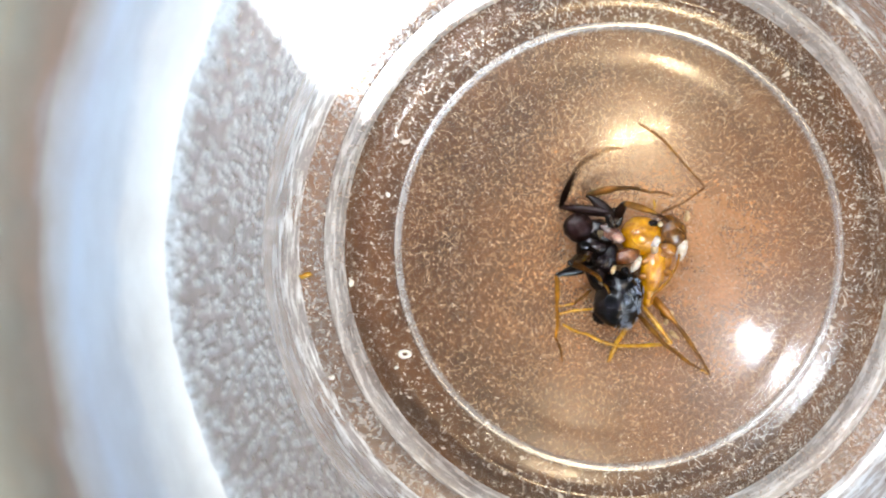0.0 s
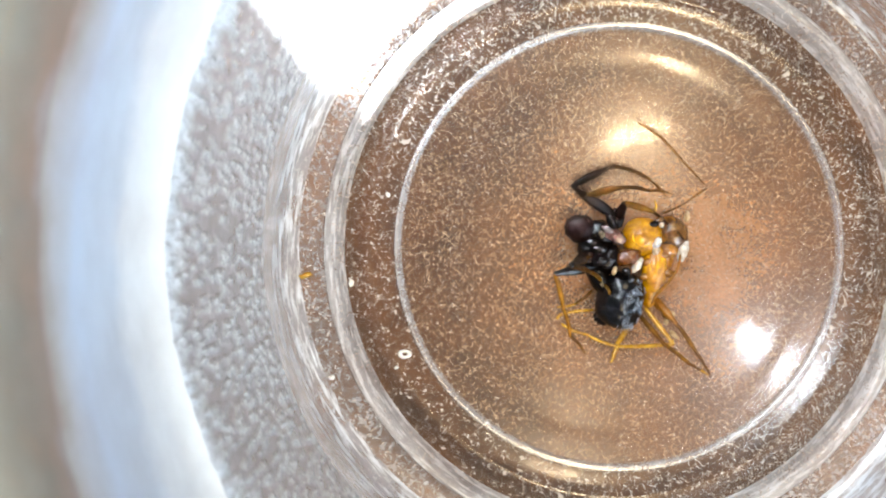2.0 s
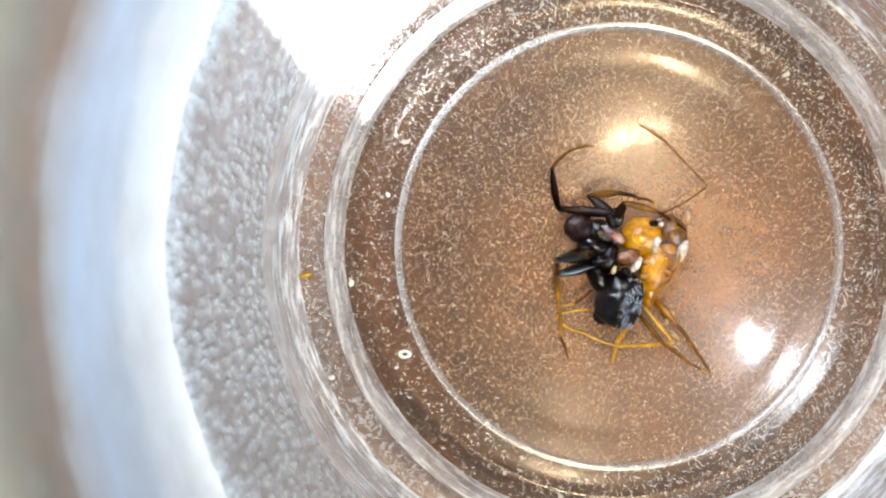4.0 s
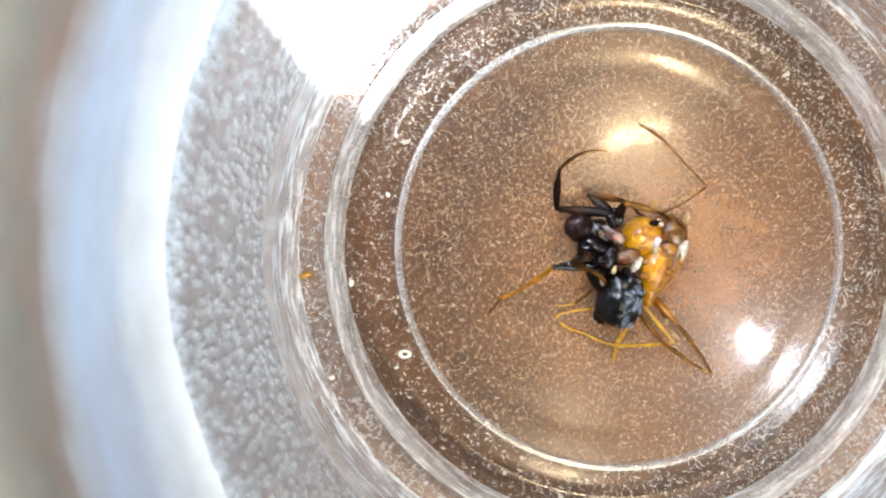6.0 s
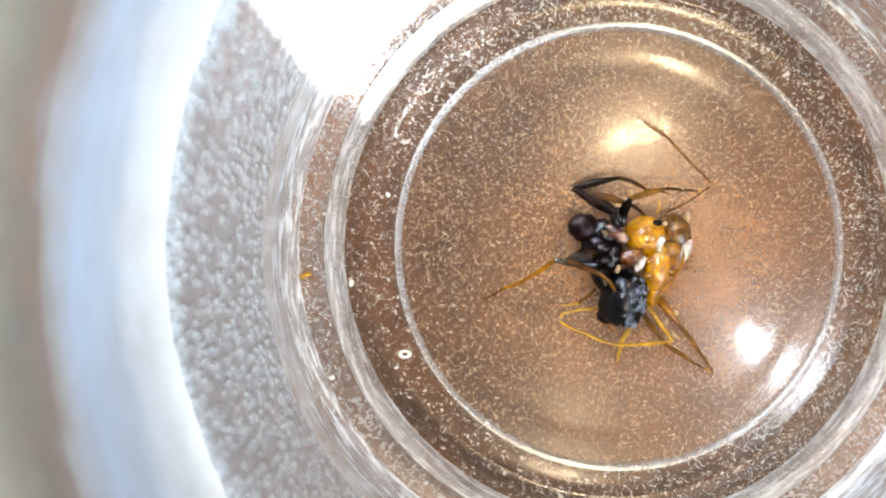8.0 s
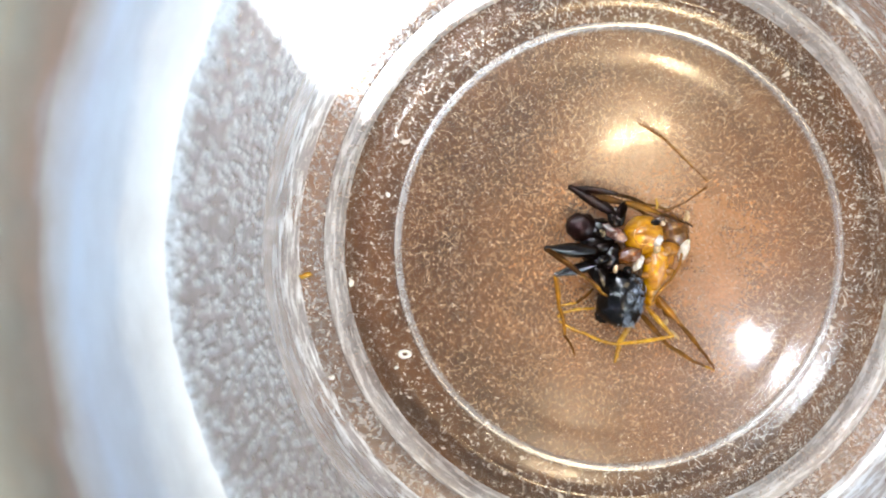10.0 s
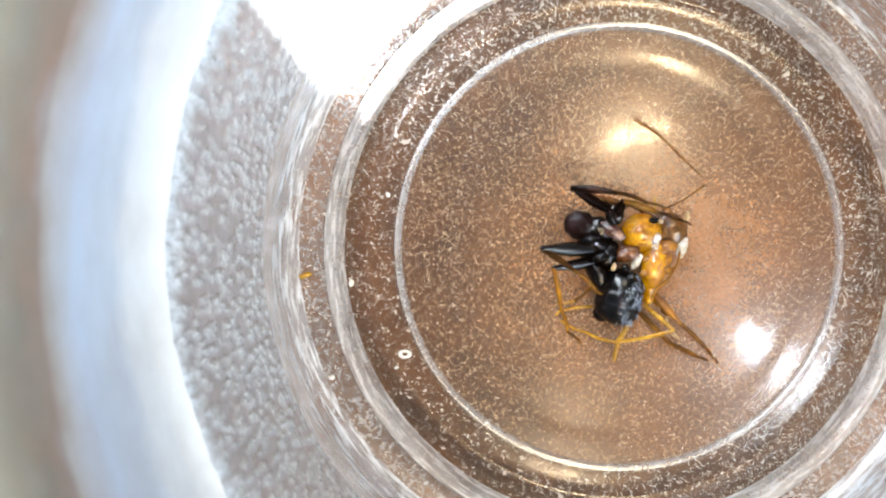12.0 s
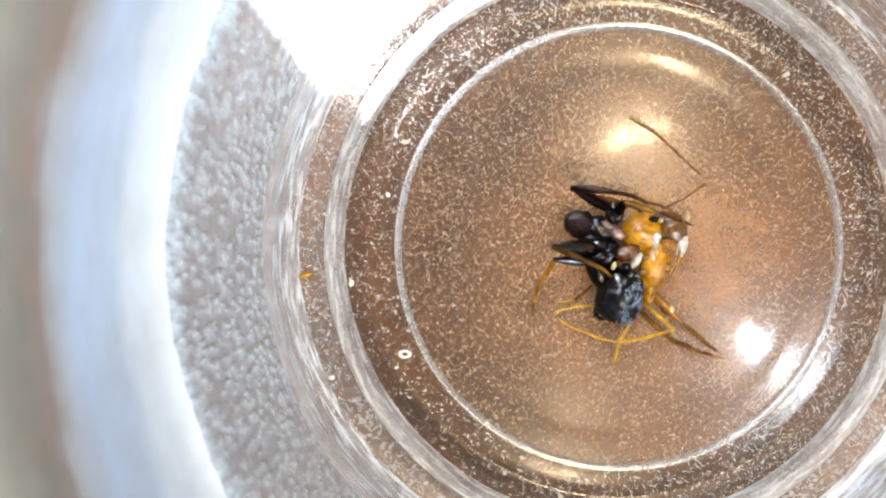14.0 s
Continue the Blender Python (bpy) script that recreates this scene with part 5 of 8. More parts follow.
    walk(LEG['C', 'foot'], [
        (0, mm(2.200, 2.071, 1.781, -31.8, -25.0)),
        (0.5, mm(2.164, 1.986, 1.840, -30.8, -24.6)),
        (1, mm(2.148, 2.104, 1.790, -29.0, -32.3)),
        (1.5, mm(2.122, 2.121, 1.794, -34.2, -22.8)),
        (2, mm(2.064, 2.186, 1.570, -41.5, -5.5)),
        (2.5, mm(2.304, 2.288, 1.758, -32.5, -24.2)),
        (3, mm(2.331, 2.895, 1.749, -2.9, -23.8)),
        (3.2, mm(2.325, 2.897, 1.751, -2.9, -23.8)),
        (4.2, mm(2.164, 2.083, 1.782, -31.8, -25.0)),
        (5.3, mm(2.295, 3.052, 1.572, -5.4, -27.0)),
        (5.5, mm(2.143, 3.498, 1.684, 11.9, -25.9)),
        (5.8, mm(2.282, 2.906, 1.729, -2.8, -33.1)),
        (6, mm(2.166, 2.146, 1.764, -26.0, -29.3)),
        (6.5, mm(2.274, 1.988, 2.049, -33.2, -35.5)),
        (7, mm(2.437, 2.554, 2.163, -25.4, -28.7)),
        (7.5, mm(2.312, 2.293, 1.844, -27.6, -24.2)),
        (8, mm(2.375, 3.118, 1.770, -2.7, -27.3)),
        (8.2, mm(2.175, 3.628, 1.565, -2.0, -38.1)),
        (9.2, mm(2.282, 2.228, 1.917, -27.6, -24.3)),
        (10.5, mm(2.198, 2.012, 2.051, -17.7, -24.1)),
        (14, mm(2.234, 1.884, 2.124, -17.7, -24.2)),
    ])
    walk(LEG['C', 'toe'], [
        (0, mm(3.003, 1.573, 1.340, -42.5, 42.6)),
        (0.5, mm(2.978, 1.502, 1.406, -41.1, 42.7)),
        (1, mm(2.919, 1.678, 1.233, -42.6, 49.9)),
        (1.5, mm(2.917, 1.581, 1.391, -44.3, 39.9)),
        (2, mm(2.842, 1.500, 1.471, -45.8, 22.5)),
        (2.5, mm(3.105, 1.777, 1.330, -43.3, 41.6)),
        (3, mm(3.283, 2.846, 1.329, -8.5, 47.4)),
        (3.2, mm(3.277, 2.848, 1.330, -8.5, 47.4)),
        (4.2, mm(2.966, 1.585, 1.342, -42.5, 42.6)),
        (5.3, mm(3.219, 2.965, 1.099, -12.7, 49.9)),
        (5.5, mm(3.060, 3.692, 1.230, 9.8, 50.5)),
        (5.8, mm(3.154, 2.864, 1.160, -10.7, 56.0)),
        (6, mm(2.982, 1.747, 1.255, -37.8, 47.9)),
        (6.5, mm(2.983, 1.523, 1.443, -49.7, 51.7)),
        (7, mm(3.263, 2.162, 1.664, -37.9, 47.6)),
        (7.5, mm(3.154, 1.853, 1.417, -37.9, 43.2)),
        (8, mm(3.299, 3.075, 1.292, -9.7, 51.1)),
        (8.2, mm(2.994, 3.599, 0.923, -14.0, 60.4)),
        (9.2, mm(3.124, 1.788, 1.488, -38.0, 43.3)),
        (10.5, mm(3.104, 1.723, 1.626, -25.7, 45.5)),
        (14, mm(3.140, 1.595, 1.698, -25.7, 45.6)),
    ])
    walk(LEG['D', 'thigh'], [
        (0, mm(-0.488, 0.350, 1.750, -162.1, 59.4)),
        (0.1, mm(-0.488, 0.350, 1.750, -162.1, 57.6)),
        (0.2, mm(-0.488, 0.350, 1.750, -177.4, 30.7)),
        (0.3, mm(-0.489, 0.350, 1.750, -162.5, 57.5)),
        (0.5, mm(-0.489, 0.350, 1.750, -162.0, 57.1)),
        (0.6, mm(-0.489, 0.350, 1.750, -163.0, 57.2)),
        (0.7, mm(-0.489, 0.351, 1.750, -178.9, 37.6)),
        (0.8, mm(-0.489, 0.351, 1.750, -184.1, 40.8)),
        (0.9, mm(-0.489, 0.351, 1.750, -163.5, 57.0)),
        (1, mm(-0.489, 0.351, 1.750, -165.4, 57.2)),
        (1.1, mm(-0.489, 0.351, 1.750, -176.2, 35.4)),
        (1.2, mm(-0.489, 0.351, 1.750, -179.3, 39.0)),
        (1.3, mm(-0.489, 0.351, 1.750, -176.4, 36.6)),
        (1.4, mm(-0.489, 0.351, 1.750, -164.3, 56.5)),
        (1.5, mm(-0.489, 0.351, 1.750, -161.2, 57.5)),
        (1.6, mm(-0.489, 0.351, 1.750, -164.3, 56.5)),
        (1.7, mm(-0.489, 0.351, 1.750, -170.9, 46.0)),
        (1.8, mm(-0.489, 0.351, 1.750, -180.5, 29.0)),
        (1.9, mm(-0.489, 0.351, 1.750, -163.8, 56.8)),
        (2, mm(-0.489, 0.351, 1.750, -159.8, 58.9)),
        (2.1, mm(-0.489, 0.351, 1.750, -163.5, 57.0)),
        (2.2, mm(-0.489, 0.351, 1.750, -177.4, 47.2)),
        (2.3, mm(-0.489, 0.351, 1.750, -163.2, 57.1)),
        (2.4, mm(-0.489, 0.350, 1.750, -175.3, 34.6)),
        (2.5, mm(-0.489, 0.350, 1.750, -173.9, 36.1)),
        (2.6, mm(-0.489, 0.350, 1.750, -180.5, 43.4)),
        (2.7, mm(-0.489, 0.350, 1.750, -162.5, 57.5)),
        (2.8, mm(-0.488, 0.350, 1.750, -169.6, 47.2)),
        (2.9, mm(-0.488, 0.350, 1.750, -169.5, 47.3)),
        (3, mm(-0.488, 0.350, 1.750, -167.3, 47.1)),
        (3.1, mm(-0.488, 0.350, 1.750, -169.4, 47.4)),
        (3.2, mm(-0.488, 0.350, 1.750, -183.5, 41.8)),
        (3.4, mm(-0.489, 0.350, 1.750, -169.6, 47.2)),
        (3.9, mm(-0.489, 0.350, 1.750, -162.6, 57.2)),
        (4.1, mm(-0.489, 0.350, 1.750, -177.4, 36.2)),
        (4.3, mm(-0.489, 0.350, 1.750, -162.8, 57.0)),
        (5, mm(-0.489, 0.350, 1.750, -163.3, 56.6)),
        (5.3, mm(-0.489, 0.351, 1.750, -170.4, 45.8)),
        (5.5, mm(-0.489, 0.351, 1.750, -163.4, 54.5)),
        (5.6, mm(-0.489, 0.350, 1.750, -170.3, 45.8)),
        (5.7, mm(-0.489, 0.350, 1.750, -168.8, 41.3)),
        (5.8, mm(-0.489, 0.350, 1.750, -162.9, 56.7)),
        (6, mm(-0.489, 0.350, 1.750, -160.7, 58.3)),
        (6.1, mm(-0.489, 0.350, 1.750, -179.4, 36.3)),
        (6.2, mm(-0.489, 0.350, 1.750, -178.1, 35.0)),
        (6.3, mm(-0.489, 0.350, 1.750, -161.6, 57.3)),
        (6.4, mm(-0.488, 0.350, 1.750, -161.3, 57.4)),
        (6.5, mm(-0.488, 0.350, 1.750, -179.5, 40.0)),
        (6.6, mm(-0.489, 0.350, 1.750, -179.6, 26.2)),
        (6.7, mm(-0.489, 0.350, 1.750, -161.7, 57.1)),
        (6.8, mm(-0.489, 0.350, 1.750, -162.0, 56.9)),
        (6.9, mm(-0.489, 0.350, 1.750, -162.3, 56.6)),
        (7, mm(-0.489, 0.350, 1.750, -170.4, 57.5)),
        (7.1, mm(-0.489, 0.350, 1.750, -178.6, 23.6)),
        (7.2, mm(-0.489, 0.350, 1.750, -178.7, 27.9)),
        (7.3, mm(-0.489, 0.350, 1.750, -163.5, 55.7)),
        (7.4, mm(-0.490, 0.350, 1.750, -163.8, 55.4)),
        (7.5, mm(-0.490, 0.351, 1.750, -175.5, 43.0)),
        (7.6, mm(-0.490, 0.350, 1.750, -184.3, 25.7)),
        (7.7, mm(-0.490, 0.350, 1.750, -175.3, 37.4)),
        (7.8, mm(-0.490, 0.350, 1.750, -163.4, 54.0)),
        (7.9, mm(-0.490, 0.350, 1.750, -163.2, 53.6)),
        (8, mm(-0.490, 0.350, 1.750, -167.8, 51.2)),
        (8.1, mm(-0.490, 0.350, 1.750, -169.5, 42.3)),
        (8.2, mm(-0.490, 0.350, 1.750, -169.5, 42.5)),
        (8.6, mm(-0.490, 0.350, 1.750, -162.6, 53.8)),
        (9, mm(-0.490, 0.350, 1.750, -178.7, 30.1)),
        (9.2, mm(-0.490, 0.350, 1.750, -169.0, 43.7)),
        (9.9, mm(-0.489, 0.350, 1.750, -183.1, 31.5)),
        (10.2, mm(-0.489, 0.350, 1.750, -183.0, 32.0)),
        (10.3, mm(-0.489, 0.350, 1.750, -180.1, 26.2)),
        (10.4, mm(-0.489, 0.350, 1.750, -168.4, 45.2)),
        (10.5, mm(-0.489, 0.350, 1.750, -172.7, 49.0)),
        (10.6, mm(-0.489, 0.350, 1.750, -182.9, 32.6)),
        (10.7, mm(-0.489, 0.350, 1.750, -182.7, 32.8)),
        (10.8, mm(-0.489, 0.350, 1.750, -182.6, 32.9)),
        (10.9, mm(-0.489, 0.350, 1.750, -184.9, -30.2)),
        (11, mm(-0.489, 0.350, 1.750, -186.2, -24.7)),
        (11.1, mm(-0.489, 0.349, 1.750, -167.4, 45.7)),
        (11.2, mm(-0.489, 0.349, 1.750, -167.2, 45.7)),
        (11.3, mm(-0.489, 0.349, 1.750, -182.0, 33.4)),
        (11.4, mm(-0.489, 0.349, 1.750, -187.2, -20.1)),
        (11.5, mm(-0.489, 0.349, 1.750, -186.8, -13.3)),
        (11.6, mm(-0.489, 0.349, 1.750, -166.6, 45.9)),
        (11.7, mm(-0.489, 0.349, 1.750, -166.4, 46.0)),
        (11.8, mm(-0.489, 0.349, 1.750, -181.4, 34.0)),
        (11.9, mm(-0.489, 0.349, 1.750, -181.3, 34.1)),
        (12, mm(-0.489, 0.349, 1.750, -181.1, 28.5)),
        (12.1, mm(-0.489, 0.349, 1.750, -182.8, 30.1)),
        (12.2, mm(-0.489, 0.349, 1.750, -165.8, 46.1)),
        (12.3, mm(-0.489, 0.349, 1.750, -181.1, 41.3)),
        (12.4, mm(-0.489, 0.349, 1.750, -181.1, 41.3)),
        (12.5, mm(-0.489, 0.349, 1.750, -181.0, 41.3)),
        (12.6, mm(-0.489, 0.349, 1.750, -180.9, 41.3)),
        (12.8, mm(-0.489, 0.349, 1.750, -165.3, 46.0)),
        (13, mm(-0.489, 0.349, 1.750, -180.6, 41.3)),
        (13.1, mm(-0.489, 0.349, 1.750, -180.6, 41.3)),
        (13.2, mm(-0.489, 0.349, 1.750, -177.7, 25.6)),
        (13.3, mm(-0.489, 0.349, 1.750, -180.4, 41.3)),
        (13.5, mm(-0.489, 0.349, 1.750, -180.3, 41.3)),
        (13.6, mm(-0.489, 0.349, 1.750, -180.2, 41.3)),
        (13.8, mm(-0.489, 0.349, 1.750, -164.6, 45.9)),
        (14, mm(-0.489, 0.349, 1.750, -182.0, 42.6)),
    ])
    walk(LEG['D', 'shin'], [
        (0, mm(-1.859, -0.093, 4.186, -20.8, -53.9)),
        (0.1, mm(-1.930, -0.114, 4.141, -18.7, -49.2)),
        (0.15, mm(-2.426, 0.063, 3.667, -91.8, -49.2)),
        (0.2, mm(-2.921, 0.240, 3.193, -165.0, -49.2)),
        (0.25, mm(-2.430, 0.066, 3.665, -91.8, -49.2)),
        (0.3, mm(-1.940, -0.108, 4.136, -18.7, -49.2)),
        (0.5, mm(-1.949, -0.125, 4.127, -17.5, -52.1)),
        (0.6, mm(-1.954, -0.098, 4.129, -18.7, -49.2)),
        (0.65, mm(-2.342, 0.105, 3.803, -85.1, -51.5)),
        (0.7, mm(-2.730, 0.307, 3.477, -151.5, -53.8)),
        (0.8, mm(-2.626, 0.503, 3.599, -167.1, -55.5)),
        (0.85, mm(-2.297, 0.208, 3.861, -92.9, -52.4)),
        (0.9, mm(-1.969, -0.088, 4.122, -18.7, -49.2)),
        (1, mm(-1.974, -0.037, 4.128, -20.7, -51.3)),
        (1.1, mm(-2.791, 0.199, 3.390, -21.1, -28.7)),
        (1.15, mm(-2.739, 0.261, 3.461, -92.7, -41.8)),
        (1.2, mm(-2.688, 0.324, 3.531, -164.3, -54.9)),
        (1.3, mm(-2.757, 0.206, 3.437, -166.6, -55.1)),
        (1.35, mm(-2.375, 0.068, 3.774, -92.6, -52.2)),
        (1.4, mm(-1.992, -0.071, 4.111, -18.7, -49.2)),
        (1.5, mm(-1.929, -0.139, 4.137, -18.6, -54.4)),
        (1.6, mm(-1.992, -0.071, 4.111, -18.7, -49.2)),
        (1.7, mm(-2.430, 0.041, 3.786, -19.3, -28.6)),
        (1.75, mm(-2.698, 0.206, 3.454, -90.1, -42.4)),
        (1.8, mm(-2.965, 0.370, 3.121, -161.0, -56.2)),
        (1.85, mm(-2.472, 0.145, 3.619, -89.8, -52.7)),
        (1.9, mm(-1.978, -0.081, 4.118, -18.7, -49.2)),
        (2, mm(-1.861, -0.155, 4.173, -17.0, -56.3)),
        (2.1, mm(-1.969, -0.088, 4.122, -18.7, -49.2)),
        (2.15, mm(-2.189, 0.088, 3.975, -68.1, -56.8)),
        (2.2, mm(-2.409, 0.264, 3.827, -117.5, -64.5)),
        (2.25, mm(-2.184, 0.085, 3.977, -68.1, -56.8)),
        (2.3, mm(-1.959, -0.094, 4.127, -18.7, -49.2)),
        (2.4, mm(-2.811, 0.158, 3.357, -21.1, -32.4)),
        (2.45, mm(-2.787, 0.132, 3.387, -80.4, -40.1)),
        (2.5, mm(-2.763, 0.107, 3.417, -139.6, -47.8)),
        (2.6, mm(-2.544, 0.370, 3.696, -162.1, -51.7)),
        (2.65, mm(-2.242, 0.131, 3.916, -90.4, -50.5)),
        (2.7, mm(-1.940, -0.108, 4.136, -18.7, -49.2)),
        (2.8, mm(-2.379, 0.005, 3.828, -19.3, -28.7)),
        (2.9, mm(-2.374, 0.001, 3.831, -19.3, -28.7)),
        (3, mm(-2.368, -0.074, 3.823, -18.9, -26.3)),
        (3.1, mm(-2.372, -0.001, 3.833, -19.3, -28.7)),
        (3.15, mm(-2.484, 0.238, 3.734, -90.8, -41.6)),
        (3.2, mm(-2.596, 0.478, 3.635, -162.2, -54.6)),
        (3.3, mm(-2.488, 0.240, 3.730, -90.8, -41.6)),
        (3.4, mm(-2.381, 0.002, 3.826, -19.3, -28.7)),
        (3.9, mm(-1.951, -0.109, 4.129, -18.7, -49.2)),
        (4, mm(-2.361, 0.069, 3.775, -88.1, -51.0)),
        (4.1, mm(-2.771, 0.246, 3.420, -157.5, -52.8)),
        (4.2, mm(-2.367, 0.071, 3.772, -88.1, -51.0)),
        (4.3, mm(-1.963, -0.105, 4.123, -18.7, -49.2)),
        (5, mm(-1.983, -0.098, 4.112, -18.7, -49.2)),
        (5.3, mm(-2.434, 0.021, 3.780, -19.3, -28.6)),
        (5.5, mm(-2.063, -0.117, 4.055, -15.6, -35.8)),
        (5.6, mm(-2.432, 0.018, 3.781, -19.3, -28.6)),
        (5.7, mm(-2.576, -0.061, 3.617, -17.3, -30.7)),
        (5.8, mm(-1.975, -0.108, 4.115, -18.7, -49.2)),
        (6, mm(-1.894, -0.141, 4.157, -16.9, -50.5)),
        (6.1, mm(-2.769, 0.326, 3.427, -31.2, -23.7)),
        (6.2, mm(-2.805, 0.273, 3.375, -29.1, -22.6)),
        (6.3, mm(-1.939, -0.133, 4.132, -18.7, -49.2)),
        (6.4, mm(-1.932, -0.138, 4.135, -18.7, -49.2)),
        (6.45, mm(-2.294, 0.096, 3.853, -82.8, -53.4)),
        (6.5, mm(-2.656, 0.331, 3.570, -147.0, -57.5)),
        (6.6, mm(-3.028, 0.334, 2.999, -137.1, -56.8)),
        (6.65, mm(-2.488, 0.100, 3.563, -77.9, -53.0)),
        (6.7, mm(-1.949, -0.133, 4.126, -18.7, -49.2)),
        (6.8, mm(-1.961, -0.128, 4.120, -18.7, -49.2)),
        (6.9, mm(-1.973, -0.123, 4.113, -18.7, -49.2)),
        (7, mm(-1.988, 0.096, 4.137, -24.5, -35.3)),
        (7.05, mm(-2.535, 0.191, 3.511, -82.1, -44.3)),
        (7.1, mm(-3.081, 0.286, 2.885, -139.6, -53.3)),
        (7.2, mm(-2.989, 0.291, 3.076, -160.8, -51.1)),
        (7.25, mm(-2.504, 0.094, 3.582, -89.7, -50.2)),
        (7.3, mm(-2.020, -0.103, 4.087, -18.7, -49.2)),
        (7.4, mm(-2.032, -0.098, 4.080, -18.7, -49.2)),
        (7.5, mm(-2.552, 0.189, 3.681, -39.8, -15.5)),
        (7.55, mm(-2.793, 0.364, 3.330, -112.2, -33.0)),
        (7.6, mm(-3.033, 0.539, 2.978, -184.6, -50.6)),
        (7.7, mm(-2.730, 0.168, 3.470, -146.6, -57.3)),
        (7.75, mm(-2.408, 0.022, 3.755, -82.7, -53.2)),
        (7.8, mm(-2.085, -0.124, 4.039, -18.7, -49.2)),
        (7.9, mm(-2.099, -0.134, 4.027, -18.7, -49.2)),
        (8, mm(-2.225, -0.026, 3.954, -21.0, -25.0)),
        (8.1, mm(-2.548, -0.030, 3.656, -19.3, -28.4)),
        (8.2, mm(-2.544, -0.031, 3.660, -19.3, -28.4)),
        (8.6, mm(-2.085, -0.150, 4.034, -18.7, -49.2)),
        (8.8, mm(-2.512, 0.072, 3.601, -88.7, -51.0)),
        (9, mm(-2.939, 0.295, 3.168, -158.8, -52.8)),
        (9.1, mm(-2.718, 0.127, 3.437, -89.0, -40.7)),
        (9.2, mm(-2.498, -0.041, 3.706, -19.3, -28.5)),
        (9.9, mm(-2.899, 0.480, 3.229, -35.5, -11.3)),
        (10.2, mm(-2.886, 0.477, 3.251, -35.5, -11.4)),
        (10.25, mm(-2.957, 0.416, 3.126, -99.8, -35.0)),
        (10.3, mm(-3.028, 0.354, 3.001, -164.1, -58.6)),
        (10.35, mm(-2.735, 0.151, 3.379, -91.7, -43.6)),
        (10.4, mm(-2.443, -0.052, 3.758, -19.3, -28.6)),
        (10.45, mm(-2.387, 0.031, 3.822, -83.3, -43.6)),
        (10.5, mm(-2.331, 0.115, 3.886, -147.3, -58.5)),
        (10.55, mm(-2.600, 0.292, 3.581, -91.4, -35.0)),
        (10.6, mm(-2.869, 0.469, 3.276, -35.5, -11.5)),
        (10.7, mm(-2.867, 0.464, 3.281, -35.5, -11.5)),
        (10.8, mm(-2.864, 0.459, 3.286, -35.5, -11.5)),
        (10.9, mm(-2.926, 0.558, 0.326, -36.1, 0.0)),
        (10.95, mm(-2.985, 0.593, 0.446, -99.7, 20.5)),
        (11, mm(-3.045, 0.629, 0.567, -163.3, 40.9)),
        (11.05, mm(-2.732, 0.273, 2.171, -91.3, 6.2)),
        (11.1, mm(-2.419, -0.083, 3.774, -19.3, -28.6)),
        (11.2, mm(-2.416, -0.088, 3.776, -19.3, -28.6)),
        (11.3, mm(-2.849, 0.433, 3.310, -35.5, -11.6)),
        (11.35, mm(-2.987, 0.559, 2.043, -102.4, 14.6)),
        (11.4, mm(-3.125, 0.684, 0.776, -169.2, 40.7)),
        (11.5, mm(-3.223, 0.677, 1.098, -162.3, 33.3)),
        (11.55, mm(-2.813, 0.284, 2.441, -90.8, 2.3)),
        (11.6, mm(-2.403, -0.108, 3.784, -19.3, -28.6)),
        (11.7, mm(-2.400, -0.113, 3.786, -19.3, -28.6)),
        (11.8, mm(-2.834, 0.408, 3.333, -35.5, -11.7)),
        (11.9, mm(-2.831, 0.403, 3.337, -35.5, -11.7)),
        (12, mm(-2.976, 0.398, 3.099, -32.3, -26.8)),
        (12.05, mm(-2.955, 0.433, 3.134, -101.8, -34.3)),
        (12.1, mm(-2.934, 0.468, 3.170, -171.3, -41.7)),
        (12.133, mm(-2.753, 0.268, 3.377, -120.7, -37.4)),
        (12.167, mm(-2.571, 0.067, 3.583, -70.0, -33.0)),
        (12.2, mm(-2.390, -0.134, 3.790, -19.3, -28.6)),
        (12.3, mm(-2.613, 0.390, 3.619, -21.8, -21.4)),
        (12.4, mm(-2.613, 0.388, 3.619, -21.8, -21.4)),
        (12.5, mm(-2.613, 0.385, 3.619, -21.8, -21.4)),
        (12.6, mm(-2.613, 0.383, 3.619, -21.8, -21.4)),
        (12.8, mm(-2.390, -0.149, 3.787, -19.3, -28.6)),
        (13, mm(-2.613, 0.373, 3.620, -21.8, -21.4)),
        (13.1, mm(-2.613, 0.370, 3.620, -21.8, -21.4)),
        (13.15, mm(-2.826, 0.308, 3.297, -93.9, -37.8)),
        (13.2, mm(-3.038, 0.246, 2.974, -166.0, -54.1)),
        (13.25, mm(-2.826, 0.306, 3.297, -93.9, -37.8)),
        (13.3, mm(-2.613, 0.365, 3.620, -21.8, -21.4)),
        (13.5, mm(-2.613, 0.360, 3.620, -21.8, -21.4)),
        (13.6, mm(-2.613, 0.358, 3.620, -21.8, -21.4)),
        (13.8, mm(-2.389, -0.174, 3.781, -19.3, -28.6)),
        (14, mm(-2.570, 0.420, 3.667, -23.0, -23.6)),
    ])
